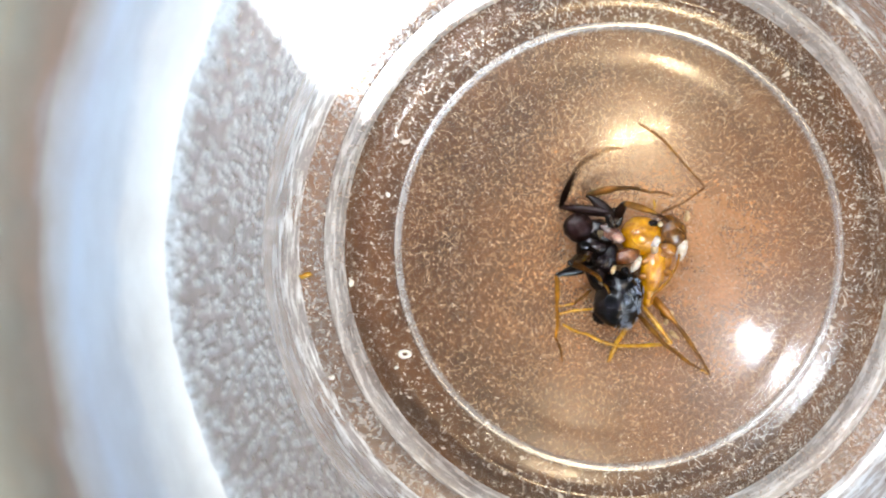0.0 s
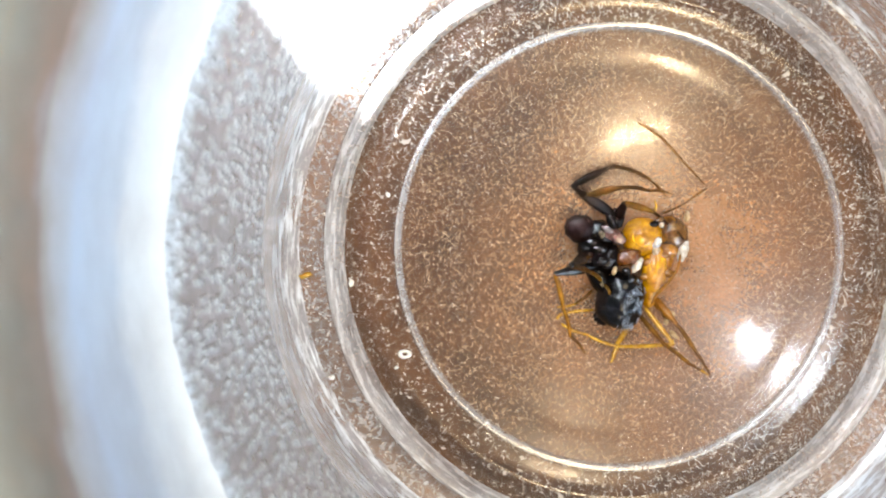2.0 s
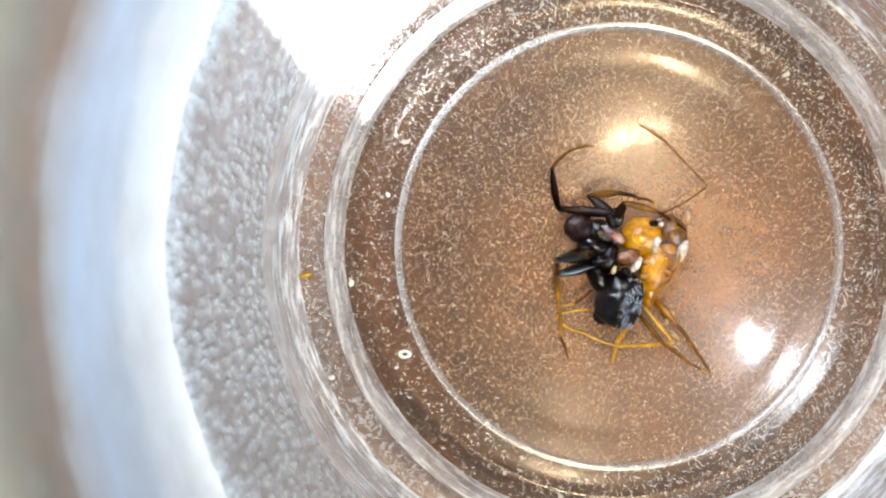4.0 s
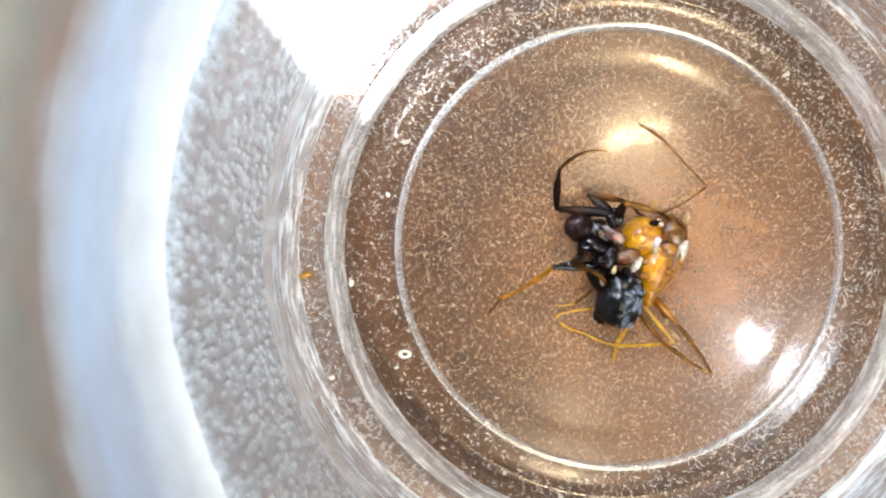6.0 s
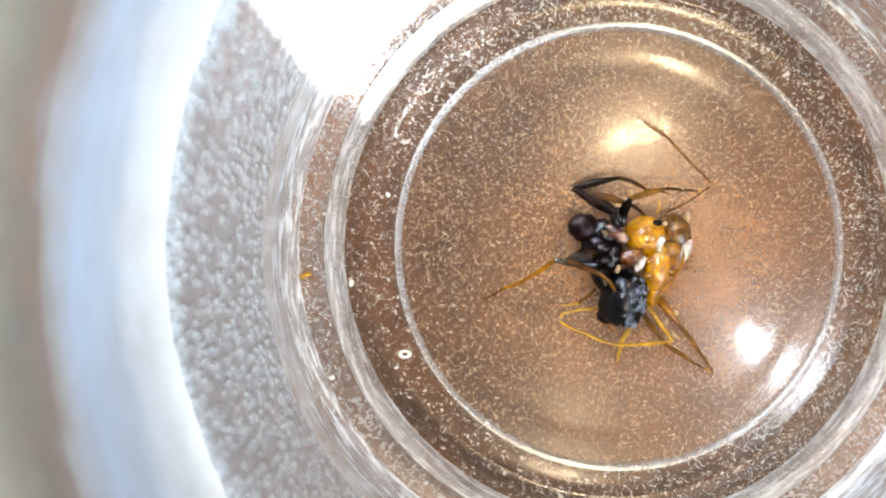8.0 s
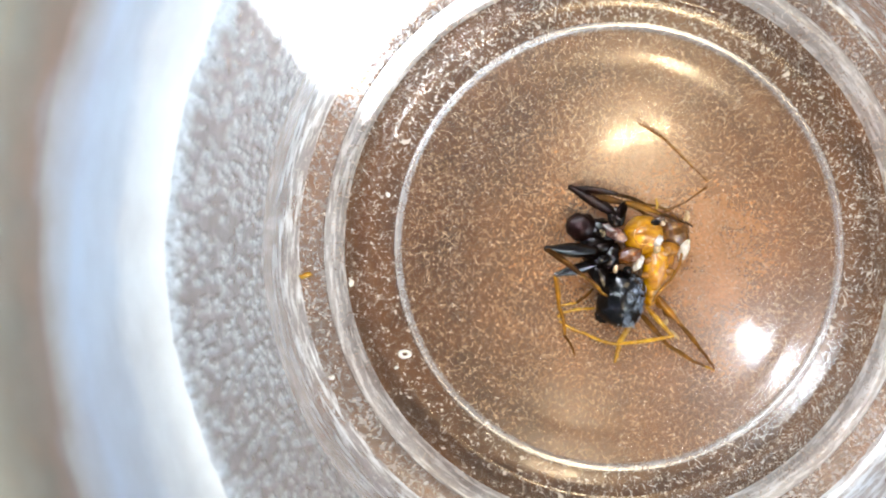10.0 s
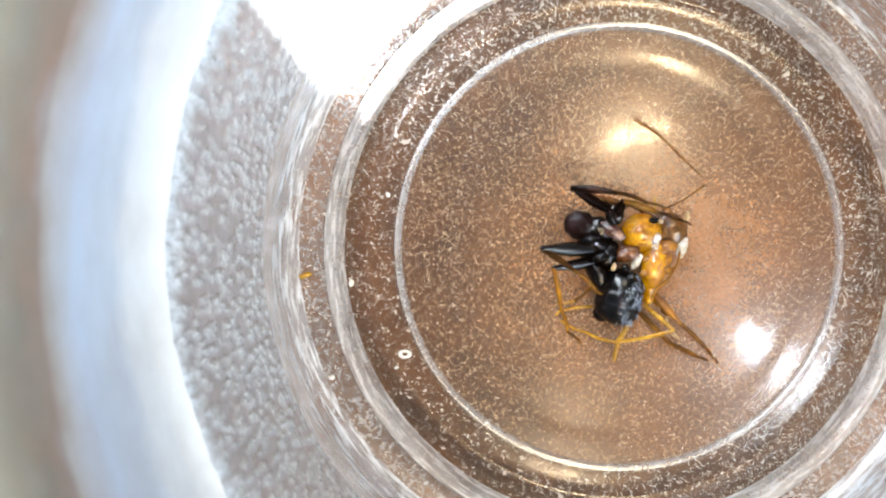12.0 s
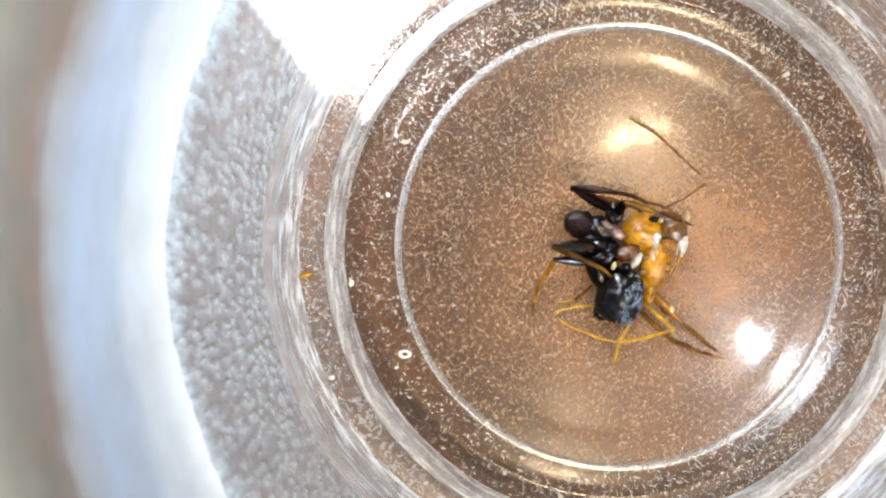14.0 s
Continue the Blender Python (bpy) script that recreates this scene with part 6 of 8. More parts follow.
    walk(LEG['D', 'foot'], [
        (0, mm(-0.773, -0.506, 2.595, -36.2, -56.6)),
        (0.1, mm(-0.712, -0.526, 2.648, -37.0, -53.4)),
        (0.15, mm(-2.437, -0.309, 2.175, -98.5, -55.3)),
        (0.2, mm(-4.163, -0.093, 1.701, -159.9, -57.1)),
        (0.25, mm(-2.442, -0.306, 2.172, -98.5, -55.3)),
        (0.3, mm(-0.721, -0.519, 2.644, -37.0, -53.4)),
        (0.5, mm(-0.796, -0.489, 2.573, -36.2, -56.6)),
        (0.6, mm(-0.736, -0.509, 2.637, -37.0, -53.4)),
        (0.7, mm(-3.752, -0.248, 1.887, -96.2, -36.5)),
        (0.8, mm(-3.713, 0.254, 1.975, -160.9, -40.8)),
        (0.85, mm(-2.231, -0.123, 2.303, -99.0, -47.1)),
        (0.9, mm(-0.750, -0.499, 2.631, -37.0, -53.4)),
        (1, mm(-0.823, -0.472, 2.590, -36.2, -56.6)),
        (1.1, mm(-1.178, -0.423, 2.444, -31.6, -44.1)),
        (1.15, mm(-2.479, -0.202, 2.182, -77.7, -39.6)),
        (1.2, mm(-3.779, 0.018, 1.920, -123.7, -35.2)),
        (1.3, mm(-3.852, -0.054, 1.821, -167.7, -59.7)),
        (1.35, mm(-2.313, -0.268, 2.220, -102.3, -56.5)),
        (1.4, mm(-0.773, -0.483, 2.619, -37.0, -53.4)),
        (1.5, mm(-0.841, -0.506, 2.536, -33.8, -57.2)),
        (1.6, mm(-0.773, -0.483, 2.619, -37.0, -53.4)),
        (1.7, mm(-0.798, -0.530, 2.843, -39.8, -42.4)),
        (1.75, mm(-2.399, -0.258, 2.163, -79.8, -41.3)),
        (1.8, mm(-4.000, 0.014, 1.483, -119.7, -40.3)),
        (1.85, mm(-2.379, -0.239, 2.055, -78.4, -46.8)),
        (1.9, mm(-0.759, -0.493, 2.626, -37.0, -53.4)),
        (2, mm(-0.816, -0.473, 2.534, -36.2, -56.6)),
        (2.1, mm(-0.750, -0.499, 2.631, -37.0, -53.4)),
        (2.2, mm(-2.801, -0.490, 2.050, -106.2, -63.0)),
        (2.3, mm(-0.740, -0.506, 2.635, -37.0, -53.4)),
        (2.4, mm(-1.259, -0.442, 2.302, -36.8, -42.2)),
        (2.5, mm(-3.771, -0.750, 1.958, -90.1, -25.9)),
        (2.6, mm(-3.705, -0.006, 2.150, -144.2, -35.8)),
        (2.65, mm(-2.213, -0.263, 2.397, -90.6, -44.6)),
        (2.7, mm(-0.721, -0.519, 2.644, -37.0, -53.4)),
        (2.8, mm(-0.748, -0.566, 2.882, -39.8, -42.4)),
        (2.9, mm(-0.743, -0.569, 2.886, -39.8, -42.4)),
        (3, mm(-0.698, -0.644, 2.949, -43.3, -41.7)),
        (3.1, mm(-0.741, -0.572, 2.887, -39.8, -42.4)),
        (3.2, mm(-3.683, 0.130, 2.030, -107.7, -29.6)),
        (3.4, mm(-0.749, -0.569, 2.880, -39.8, -42.4)),
        (3.9, mm(-0.733, -0.520, 2.637, -37.0, -53.4)),
        (4.1, mm(-3.872, -0.211, 1.852, -101.2, -33.7)),
        (4.3, mm(-0.744, -0.516, 2.631, -37.0, -53.4)),
        (5, mm(-0.764, -0.509, 2.620, -37.0, -53.4)),
        (5.3, mm(-0.801, -0.551, 2.837, -39.8, -42.4)),
        (5.5, mm(-0.524, -0.547, 2.904, -46.7, -38.4)),
        (5.6, mm(-0.800, -0.554, 2.837, -39.8, -42.4)),
        (5.7, mm(-0.958, -0.564, 2.611, -37.3, -39.7)),
        (5.8, mm(-0.756, -0.519, 2.623, -37.0, -53.4)),
        (6, mm(-0.694, -0.505, 2.638, -37.9, -51.9)),
        (6.1, mm(-1.225, -0.608, 2.635, -34.3, -41.7)),
        (6.2, mm(-1.216, -0.613, 2.619, -34.3, -41.6)),
        (6.3, mm(-0.721, -0.544, 2.640, -37.0, -53.4)),
        (6.4, mm(-0.714, -0.549, 2.643, -37.0, -53.4)),
        (6.45, mm(-2.129, -0.398, 2.276, -76.4, -59.9)),
        (6.5, mm(-3.544, -0.246, 1.909, -115.8, -66.4)),
        (6.6, mm(-3.818, -0.400, 1.351, -92.8, -38.8)),
        (6.7, mm(-0.730, -0.544, 2.634, -37.0, -53.4)),
        (6.8, mm(-0.742, -0.540, 2.628, -37.0, -53.4)),
        (6.9, mm(-0.754, -0.535, 2.621, -37.0, -53.4)),
        (7, mm(-0.524, -0.570, 3.000, -39.4, -44.4)),
        (7.05, mm(-2.251, -0.523, 2.152, -66.3, 6.0)),
        (7.1, mm(-3.978, -0.477, 1.305, -93.2, 56.4)),
        (7.15, mm(-4.067, -0.296, 1.424, -97.0, 12.8)),
        (7.2, mm(-4.157, -0.116, 1.543, -100.9, -30.8)),
        (7.3, mm(-0.801, -0.515, 2.596, -37.0, -53.4)),
        (7.4, mm(-0.812, -0.510, 2.589, -37.0, -53.4)),
        (7.5, mm(-1.094, -1.027, 3.157, -24.5, -51.6)),
        (7.55, mm(-2.687, -0.193, 2.306, -97.7, 2.6)),
        (7.6, mm(-4.279, 0.641, 1.455, -170.9, 56.8)),
        (7.65, mm(-3.949, 0.112, 1.634, -138.6, 18.5)),
        (7.7, mm(-3.618, -0.417, 1.812, -106.3, -19.9)),
        (7.8, mm(-0.865, -0.536, 2.549, -37.0, -53.3)),
        (7.9, mm(-0.879, -0.546, 2.537, -37.0, -53.3)),
        (8, mm(-0.558, -0.666, 3.122, -43.8, -48.2)),
        (8.1, mm(-0.913, -0.603, 2.719, -39.9, -42.3)),
        (8.2, mm(-0.908, -0.604, 2.723, -39.9, -42.3)),
        (8.6, mm(-0.864, -0.562, 2.544, -37.0, -53.3)),
        (9, mm(-4.048, -0.136, 1.598, -103.8, -34.0)),
        (9.2, mm(-0.863, -0.613, 2.766, -39.9, -42.3)),
        (9.9, mm(-1.326, -0.642, 2.844, -39.7, -32.1)),
        (10.2, mm(-1.314, -0.645, 2.862, -39.7, -32.1)),
        (10.3, mm(-4.014, 0.074, 1.318, -95.5, -4.9)),
        (10.4, mm(-0.810, -0.624, 2.816, -39.9, -42.4)),
        (10.5, mm(-3.196, -0.440, 2.206, -108.8, -64.9)),
        (10.6, mm(-1.298, -0.653, 2.885, -39.7, -32.1)),
        (10.7, mm(-1.295, -0.658, 2.889, -39.7, -32.2)),
        (10.8, mm(-1.292, -0.663, 2.893, -39.7, -32.2)),
        (10.9, mm(-1.335, -0.604, 0.326, -42.4, 31.7)),
        (10.95, mm(-2.903, -0.202, 1.092, -82.1, -4.8)),
        (11, mm(-4.470, 0.200, 1.858, -121.7, -41.3)),
        (11.05, mm(-2.628, -0.227, 2.345, -80.8, -41.8)),
        (11.1, mm(-0.786, -0.655, 2.831, -39.8, -42.4)),
        (11.2, mm(-0.783, -0.660, 2.833, -39.8, -42.4)),
        (11.3, mm(-1.278, -0.687, 2.914, -39.7, -32.2)),
        (11.35, mm(-2.935, -0.142, 2.487, -79.6, -38.5)),
        (11.4, mm(-4.592, 0.404, 2.060, -119.5, -44.7)),
        (11.5, mm(-4.793, 0.177, 2.179, -100.9, -27.0)),
        (11.6, mm(-0.771, -0.680, 2.840, -39.8, -42.4)),
        (11.7, mm(-0.768, -0.685, 2.842, -39.8, -42.4)),
        (11.8, mm(-1.264, -0.712, 2.934, -39.6, -32.2)),
        (11.9, mm(-1.261, -0.717, 2.938, -39.6, -32.2)),
        (12, mm(-1.490, -0.541, 2.210, -41.8, -16.7)),
        (12.1, mm(-4.387, 0.247, 1.858, -113.7, -38.1)),
        (12.2, mm(-0.758, -0.705, 2.846, -39.8, -42.4)),
        (12.3, mm(-0.911, -0.292, 2.899, -27.7, -38.4)),
        (12.4, mm(-0.911, -0.294, 2.899, -27.7, -38.4)),
        (12.5, mm(-0.911, -0.297, 2.899, -27.7, -38.4)),
        (12.6, mm(-0.911, -0.299, 2.899, -27.7, -38.4)),
        (12.8, mm(-0.758, -0.720, 2.843, -39.8, -42.4)),
        (13, mm(-0.911, -0.309, 2.899, -27.7, -38.4)),
        (13.1, mm(-0.911, -0.312, 2.899, -27.7, -38.4)),
        (13.15, mm(-2.535, -0.173, 2.139, -82.4, 7.8)),
        (13.2, mm(-4.159, -0.033, 1.378, -137.0, 54.0)),
        (13.25, mm(-2.535, -0.175, 2.139, -82.4, 7.8)),
        (13.3, mm(-0.911, -0.317, 2.899, -27.7, -38.4)),
        (13.5, mm(-0.911, -0.322, 2.899, -27.7, -38.4)),
        (13.6, mm(-0.911, -0.324, 2.899, -27.7, -38.4)),
        (13.8, mm(-0.757, -0.745, 2.838, -39.8, -42.4)),
        (14, mm(-0.909, -0.286, 2.877, -27.6, -38.4)),
    ])
    walk(LEG['D', 'toe'], [
        (0, mm(-0.088, -1.006, 1.308, -72.4, 69.0)),
        (0.05, mm(-0.033, -1.043, 1.359, -60.2, 8.0)),
        (0.1, mm(0.022, -1.079, 1.411, -48.1, -53.0)),
        (0.15, mm(-2.463, -0.729, 0.908, -94.5, 0.6)),
        (0.2, mm(-4.949, -0.380, 0.406, -141.0, 54.2)),
        (0.25, mm(-2.468, -0.726, 0.906, -94.5, 0.6)),
        (0.3, mm(0.013, -1.072, 1.406, -48.1, -53.0)),
        (0.4, mm(-0.049, -1.031, 1.346, -60.2, 8.0)),
        (0.5, mm(-0.110, -0.990, 1.286, -72.4, 69.0)),
        (0.55, mm(-0.056, -1.026, 1.343, -60.2, 8.0)),
        (0.6, mm(-0.002, -1.062, 1.400, -48.1, -53.0)),
        (0.7, mm(-3.886, -1.480, 0.970, -80.9, -33.2)),
        (0.8, mm(-4.815, -0.127, 0.966, -149.4, 36.9)),
        (0.85, mm(-2.416, -0.590, 1.180, -98.7, -8.0)),
        (0.9, mm(-0.016, -1.052, 1.393, -48.1, -53.0)),
        (0.95, mm(-0.077, -1.013, 1.348, -60.2, 8.0)),
        (1, mm(-0.138, -0.973, 1.303, -72.4, 69.0)),
        (1.05, mm(-0.186, -0.988, 1.338, -56.6, 12.9)),
        (1.1, mm(-0.235, -1.003, 1.372, -40.9, -43.2)),
        (1.2, mm(-4.479, -1.029, 1.030, -98.8, -29.6)),
        (1.25, mm(-4.546, -0.625, 0.760, -133.0, 12.4)),
        (1.3, mm(-4.613, -0.220, 0.490, -167.3, 54.5)),
        (1.35, mm(-2.326, -0.628, 0.936, -107.7, 0.7)),
        (1.4, mm(-0.039, -1.036, 1.381, -48.1, -53.0)),
        (1.45, mm(-0.093, -1.003, 1.311, -60.5, 8.3)),
        (1.5, mm(-0.146, -0.970, 1.241, -72.9, 69.7)),
        (1.55, mm(-0.093, -1.003, 1.311, -60.5, 8.3)),
        (1.6, mm(-0.039, -1.036, 1.381, -48.1, -53.0)),
        (1.7, mm(0.076, -1.260, 1.804, -47.7, -41.6)),
        (1.75, mm(-2.253, -1.134, 1.145, -75.9, -0.6)),
        (1.8, mm(-4.583, -1.008, 0.486, -104.1, 40.3)),
        (1.85, mm(-2.304, -1.027, 0.937, -76.1, -6.4)),
        (1.9, mm(-0.025, -1.046, 1.388, -48.1, -53.0)),
        (1.95, mm(-0.078, -1.010, 1.318, -60.2, 8.0)),
        (2, mm(-0.130, -0.975, 1.248, -72.3, 69.0)),
        (2.05, mm(-0.073, -1.014, 1.320, -60.2, 8.0)),
        (2.1, mm(-0.016, -1.052, 1.393, -48.1, -53.0)),
        (2.15, mm(-1.506, -1.108, 1.035, -79.8, 5.3)),
        (2.2, mm(-2.996, -1.163, 0.677, -111.5, 63.6)),
        (2.25, mm(-1.501, -1.111, 1.037, -79.8, 5.3)),
        (2.3, mm(-0.006, -1.059, 1.397, -48.1, -53.0)),
        (2.4, mm(-0.345, -1.125, 1.266, -41.3, -41.2)),
        (2.5, mm(-3.774, -2.138, 1.286, -65.1, -23.7)),
        (2.6, mm(-4.719, -0.738, 1.248, -133.9, -33.4)),
        (2.65, mm(-2.353, -0.905, 1.327, -91.0, -43.2)),
        (2.7, mm(0.013, -1.072, 1.406, -48.1, -53.0)),
        (2.8, mm(0.126, -1.295, 1.842, -47.7, -41.6)),
        (2.9, mm(0.131, -1.299, 1.846, -47.7, -41.6)),
        (3, mm(0.139, -1.434, 1.922, -45.9, -40.6)),
        (3.1, mm(0.132, -1.301, 1.847, -47.7, -41.6)),
        (3.2, mm(-4.091, -1.147, 1.268, -74.1, -23.5)),
        (3.4, mm(0.124, -1.298, 1.840, -47.7, -41.6)),
        (3.9, mm(0.001, -1.073, 1.399, -48.1, -53.0)),
        (4.1, mm(-4.120, -1.469, 0.996, -75.8, -29.9)),
        (4.3, mm(-0.010, -1.070, 1.393, -48.1, -53.0)),
        (5, mm(-0.029, -1.063, 1.383, -48.1, -53.0)),
        (5.3, mm(0.073, -1.280, 1.798, -47.7, -41.6)),
        (5.5, mm(0.304, -1.427, 1.946, -52.1, -37.4)),
        (5.6, mm(0.075, -1.283, 1.798, -47.7, -41.6)),
        (5.7, mm(-0.015, -1.282, 1.626, -46.5, -39.0)),
        (5.8, mm(-0.022, -1.073, 1.385, -48.1, -53.0)),
        (6, mm(0.056, -1.090, 1.424, -44.7, -51.2)),
        (6.1, mm(-0.274, -1.257, 1.610, -41.4, -40.7)),
        (6.2, mm(-0.264, -1.263, 1.594, -41.4, -40.7)),
        (6.3, mm(0.013, -1.097, 1.402, -48.1, -53.0)),
        (6.4, mm(0.020, -1.102, 1.405, -48.1, -53.0)),
        (6.45, mm(-1.896, -0.952, 0.951, -59.2, 7.6)),
        (6.5, mm(-3.812, -0.802, 0.497, -70.3, 68.2)),
        (6.6, mm(-3.877, -1.600, 0.384, -89.1, 43.9)),
        (6.65, mm(-1.936, -1.349, 0.890, -68.6, -4.5)),
        (6.7, mm(0.004, -1.098, 1.396, -48.1, -53.0)),
        (6.8, mm(-0.008, -1.093, 1.390, -48.1, -53.0)),
        (6.9, mm(-0.020, -1.088, 1.384, -48.1, -53.0)),
        (7, mm(0.327, -1.270, 1.922, -30.8, -42.5)),
        (7.1, mm(-4.025, -1.328, 2.590, -53.4, -51.0)),
        (7.15, mm(-4.216, -1.373, 1.672, -70.3, -8.6)),
        (7.2, mm(-4.406, -1.417, 0.755, -87.1, 33.8)),
        (7.25, mm(-2.236, -1.243, 1.057, -67.6, -9.6)),
        (7.3, mm(-0.066, -1.069, 1.358, -48.1, -53.0)),
        (7.4, mm(-0.078, -1.064, 1.352, -48.1, -53.0)),
        (7.5, mm(-0.223, -1.424, 1.948, -7.4, -50.6)),
        (7.533, mm(-1.852, -0.780, 2.214, -57.8, -54.5)),
        (7.567, mm(-3.482, -0.136, 2.480, -108.1, -58.4)),
        (7.6, mm(-5.112, 0.507, 2.746, -158.5, -62.2)),
        (7.65, mm(-4.569, -0.650, 2.016, -120.9, -39.5)),
        (7.7, mm(-4.025, -1.808, 1.287, -83.2, -16.8)),
        (7.8, mm(-0.130, -1.090, 1.312, -48.1, -53.0)),
        (7.9, mm(-0.144, -1.101, 1.301, -48.1, -53.0)),
        (8, mm(0.184, -1.377, 1.973, -49.2, -47.4)),
        (8.1, mm(-0.037, -1.334, 1.682, -47.7, -41.5)),
        (8.2, mm(-0.032, -1.335, 1.686, -47.7, -41.5)),
        (8.6, mm(-0.129, -1.117, 1.307, -48.1, -53.0)),
        (8.8, mm(-2.241, -1.247, 1.022, -67.4, -7.9)),
        (9, mm(-4.352, -1.378, 0.737, -86.7, 37.1)),
        (9.1, mm(-2.170, -1.361, 1.233, -67.2, -2.2)),
        (9.2, mm(0.012, -1.343, 1.729, -47.7, -41.5)),
        (9.9, mm(-0.321, -1.476, 2.025, -38.5, -30.7)),
        (10.2, mm(-0.308, -1.478, 2.043, -38.5, -30.7)),
        (10.3, mm(-4.163, -1.455, 1.187, -74.6, -3.4)),
        (10.4, mm(0.065, -1.354, 1.778, -47.7, -41.5)),
        (10.45, mm(-1.671, -1.207, 1.294, -59.4, 13.2)),
        (10.5, mm(-3.408, -1.059, 0.810, -71.2, 68.0)),
        (10.55, mm(-1.850, -1.273, 1.437, -54.8, 18.6)),
        (10.6, mm(-0.293, -1.486, 2.065, -38.5, -30.8)),
        (10.7, mm(-0.290, -1.491, 2.069, -38.5, -30.8)),
        (10.8, mm(-0.287, -1.495, 2.073, -38.5, -30.8)),
        (10.9, mm(-0.367, -1.489, 1.136, -38.2, -21.7)),
        (11, mm(-5.079, -0.785, 0.840, -110.5, 41.9)),
        (11.05, mm(-2.495, -1.085, 1.316, -79.1, 0.2)),
        (11.1, mm(0.088, -1.384, 1.793, -47.7, -41.6)),
        (11.2, mm(0.091, -1.389, 1.794, -47.7, -41.6)),
        (11.3, mm(-0.273, -1.520, 2.093, -38.5, -30.8)),
        (11.35, mm(-2.703, -1.034, 1.534, -77.2, 7.0)),
        (11.4, mm(-5.132, -0.549, 0.976, -116.0, 44.8)),
        (11.5, mm(-5.052, -1.173, 1.479, -80.4, -24.9)),
        (11.6, mm(0.104, -1.409, 1.801, -47.7, -41.6)),
        (11.7, mm(0.107, -1.414, 1.803, -47.7, -41.6)),
        (11.8, mm(-0.259, -1.544, 2.112, -38.5, -30.8)),
        (11.9, mm(-0.257, -1.549, 2.116, -38.5, -30.8)),
        (12, mm(-0.390, -1.526, 1.767, -35.4, -15.7)),
        (12.1, mm(-4.874, -0.863, 0.906, -94.6, 39.0)),
        (12.15, mm(-2.379, -1.149, 1.357, -71.1, -1.3)),
        (12.2, mm(0.116, -1.434, 1.807, -47.7, -41.6)),
        (12.3, mm(0.158, -0.852, 1.941, -31.0, -37.3)),
        (12.4, mm(0.158, -0.855, 1.941, -31.0, -37.3)),
        (12.5, mm(0.158, -0.857, 1.941, -31.0, -37.3)),
        (12.6, mm(0.158, -0.860, 1.941, -31.0, -37.3)),
        (12.8, mm(0.117, -1.450, 1.804, -47.7, -41.6)),
        (13, mm(0.158, -0.870, 1.941, -31.0, -37.3)),
        (13.1, mm(0.158, -0.873, 1.941, -31.0, -37.3)),
        (13.15, mm(-2.332, -0.762, 2.283, -74.1, -46.7)),
        (13.2, mm(-4.822, -0.650, 2.626, -117.2, -56.1)),
        (13.25, mm(-2.332, -0.764, 2.283, -74.1, -46.7)),
        (13.3, mm(0.158, -0.878, 1.941, -31.0, -37.3)),
        (13.5, mm(0.158, -0.883, 1.941, -31.0, -37.3)),
        (13.6, mm(0.158, -0.885, 1.941, -31.0, -37.3)),
        (13.8, mm(0.117, -1.475, 1.799, -47.7, -41.6)),
        (14, mm(0.161, -0.846, 1.919, -31.0, -37.3)),
    ])
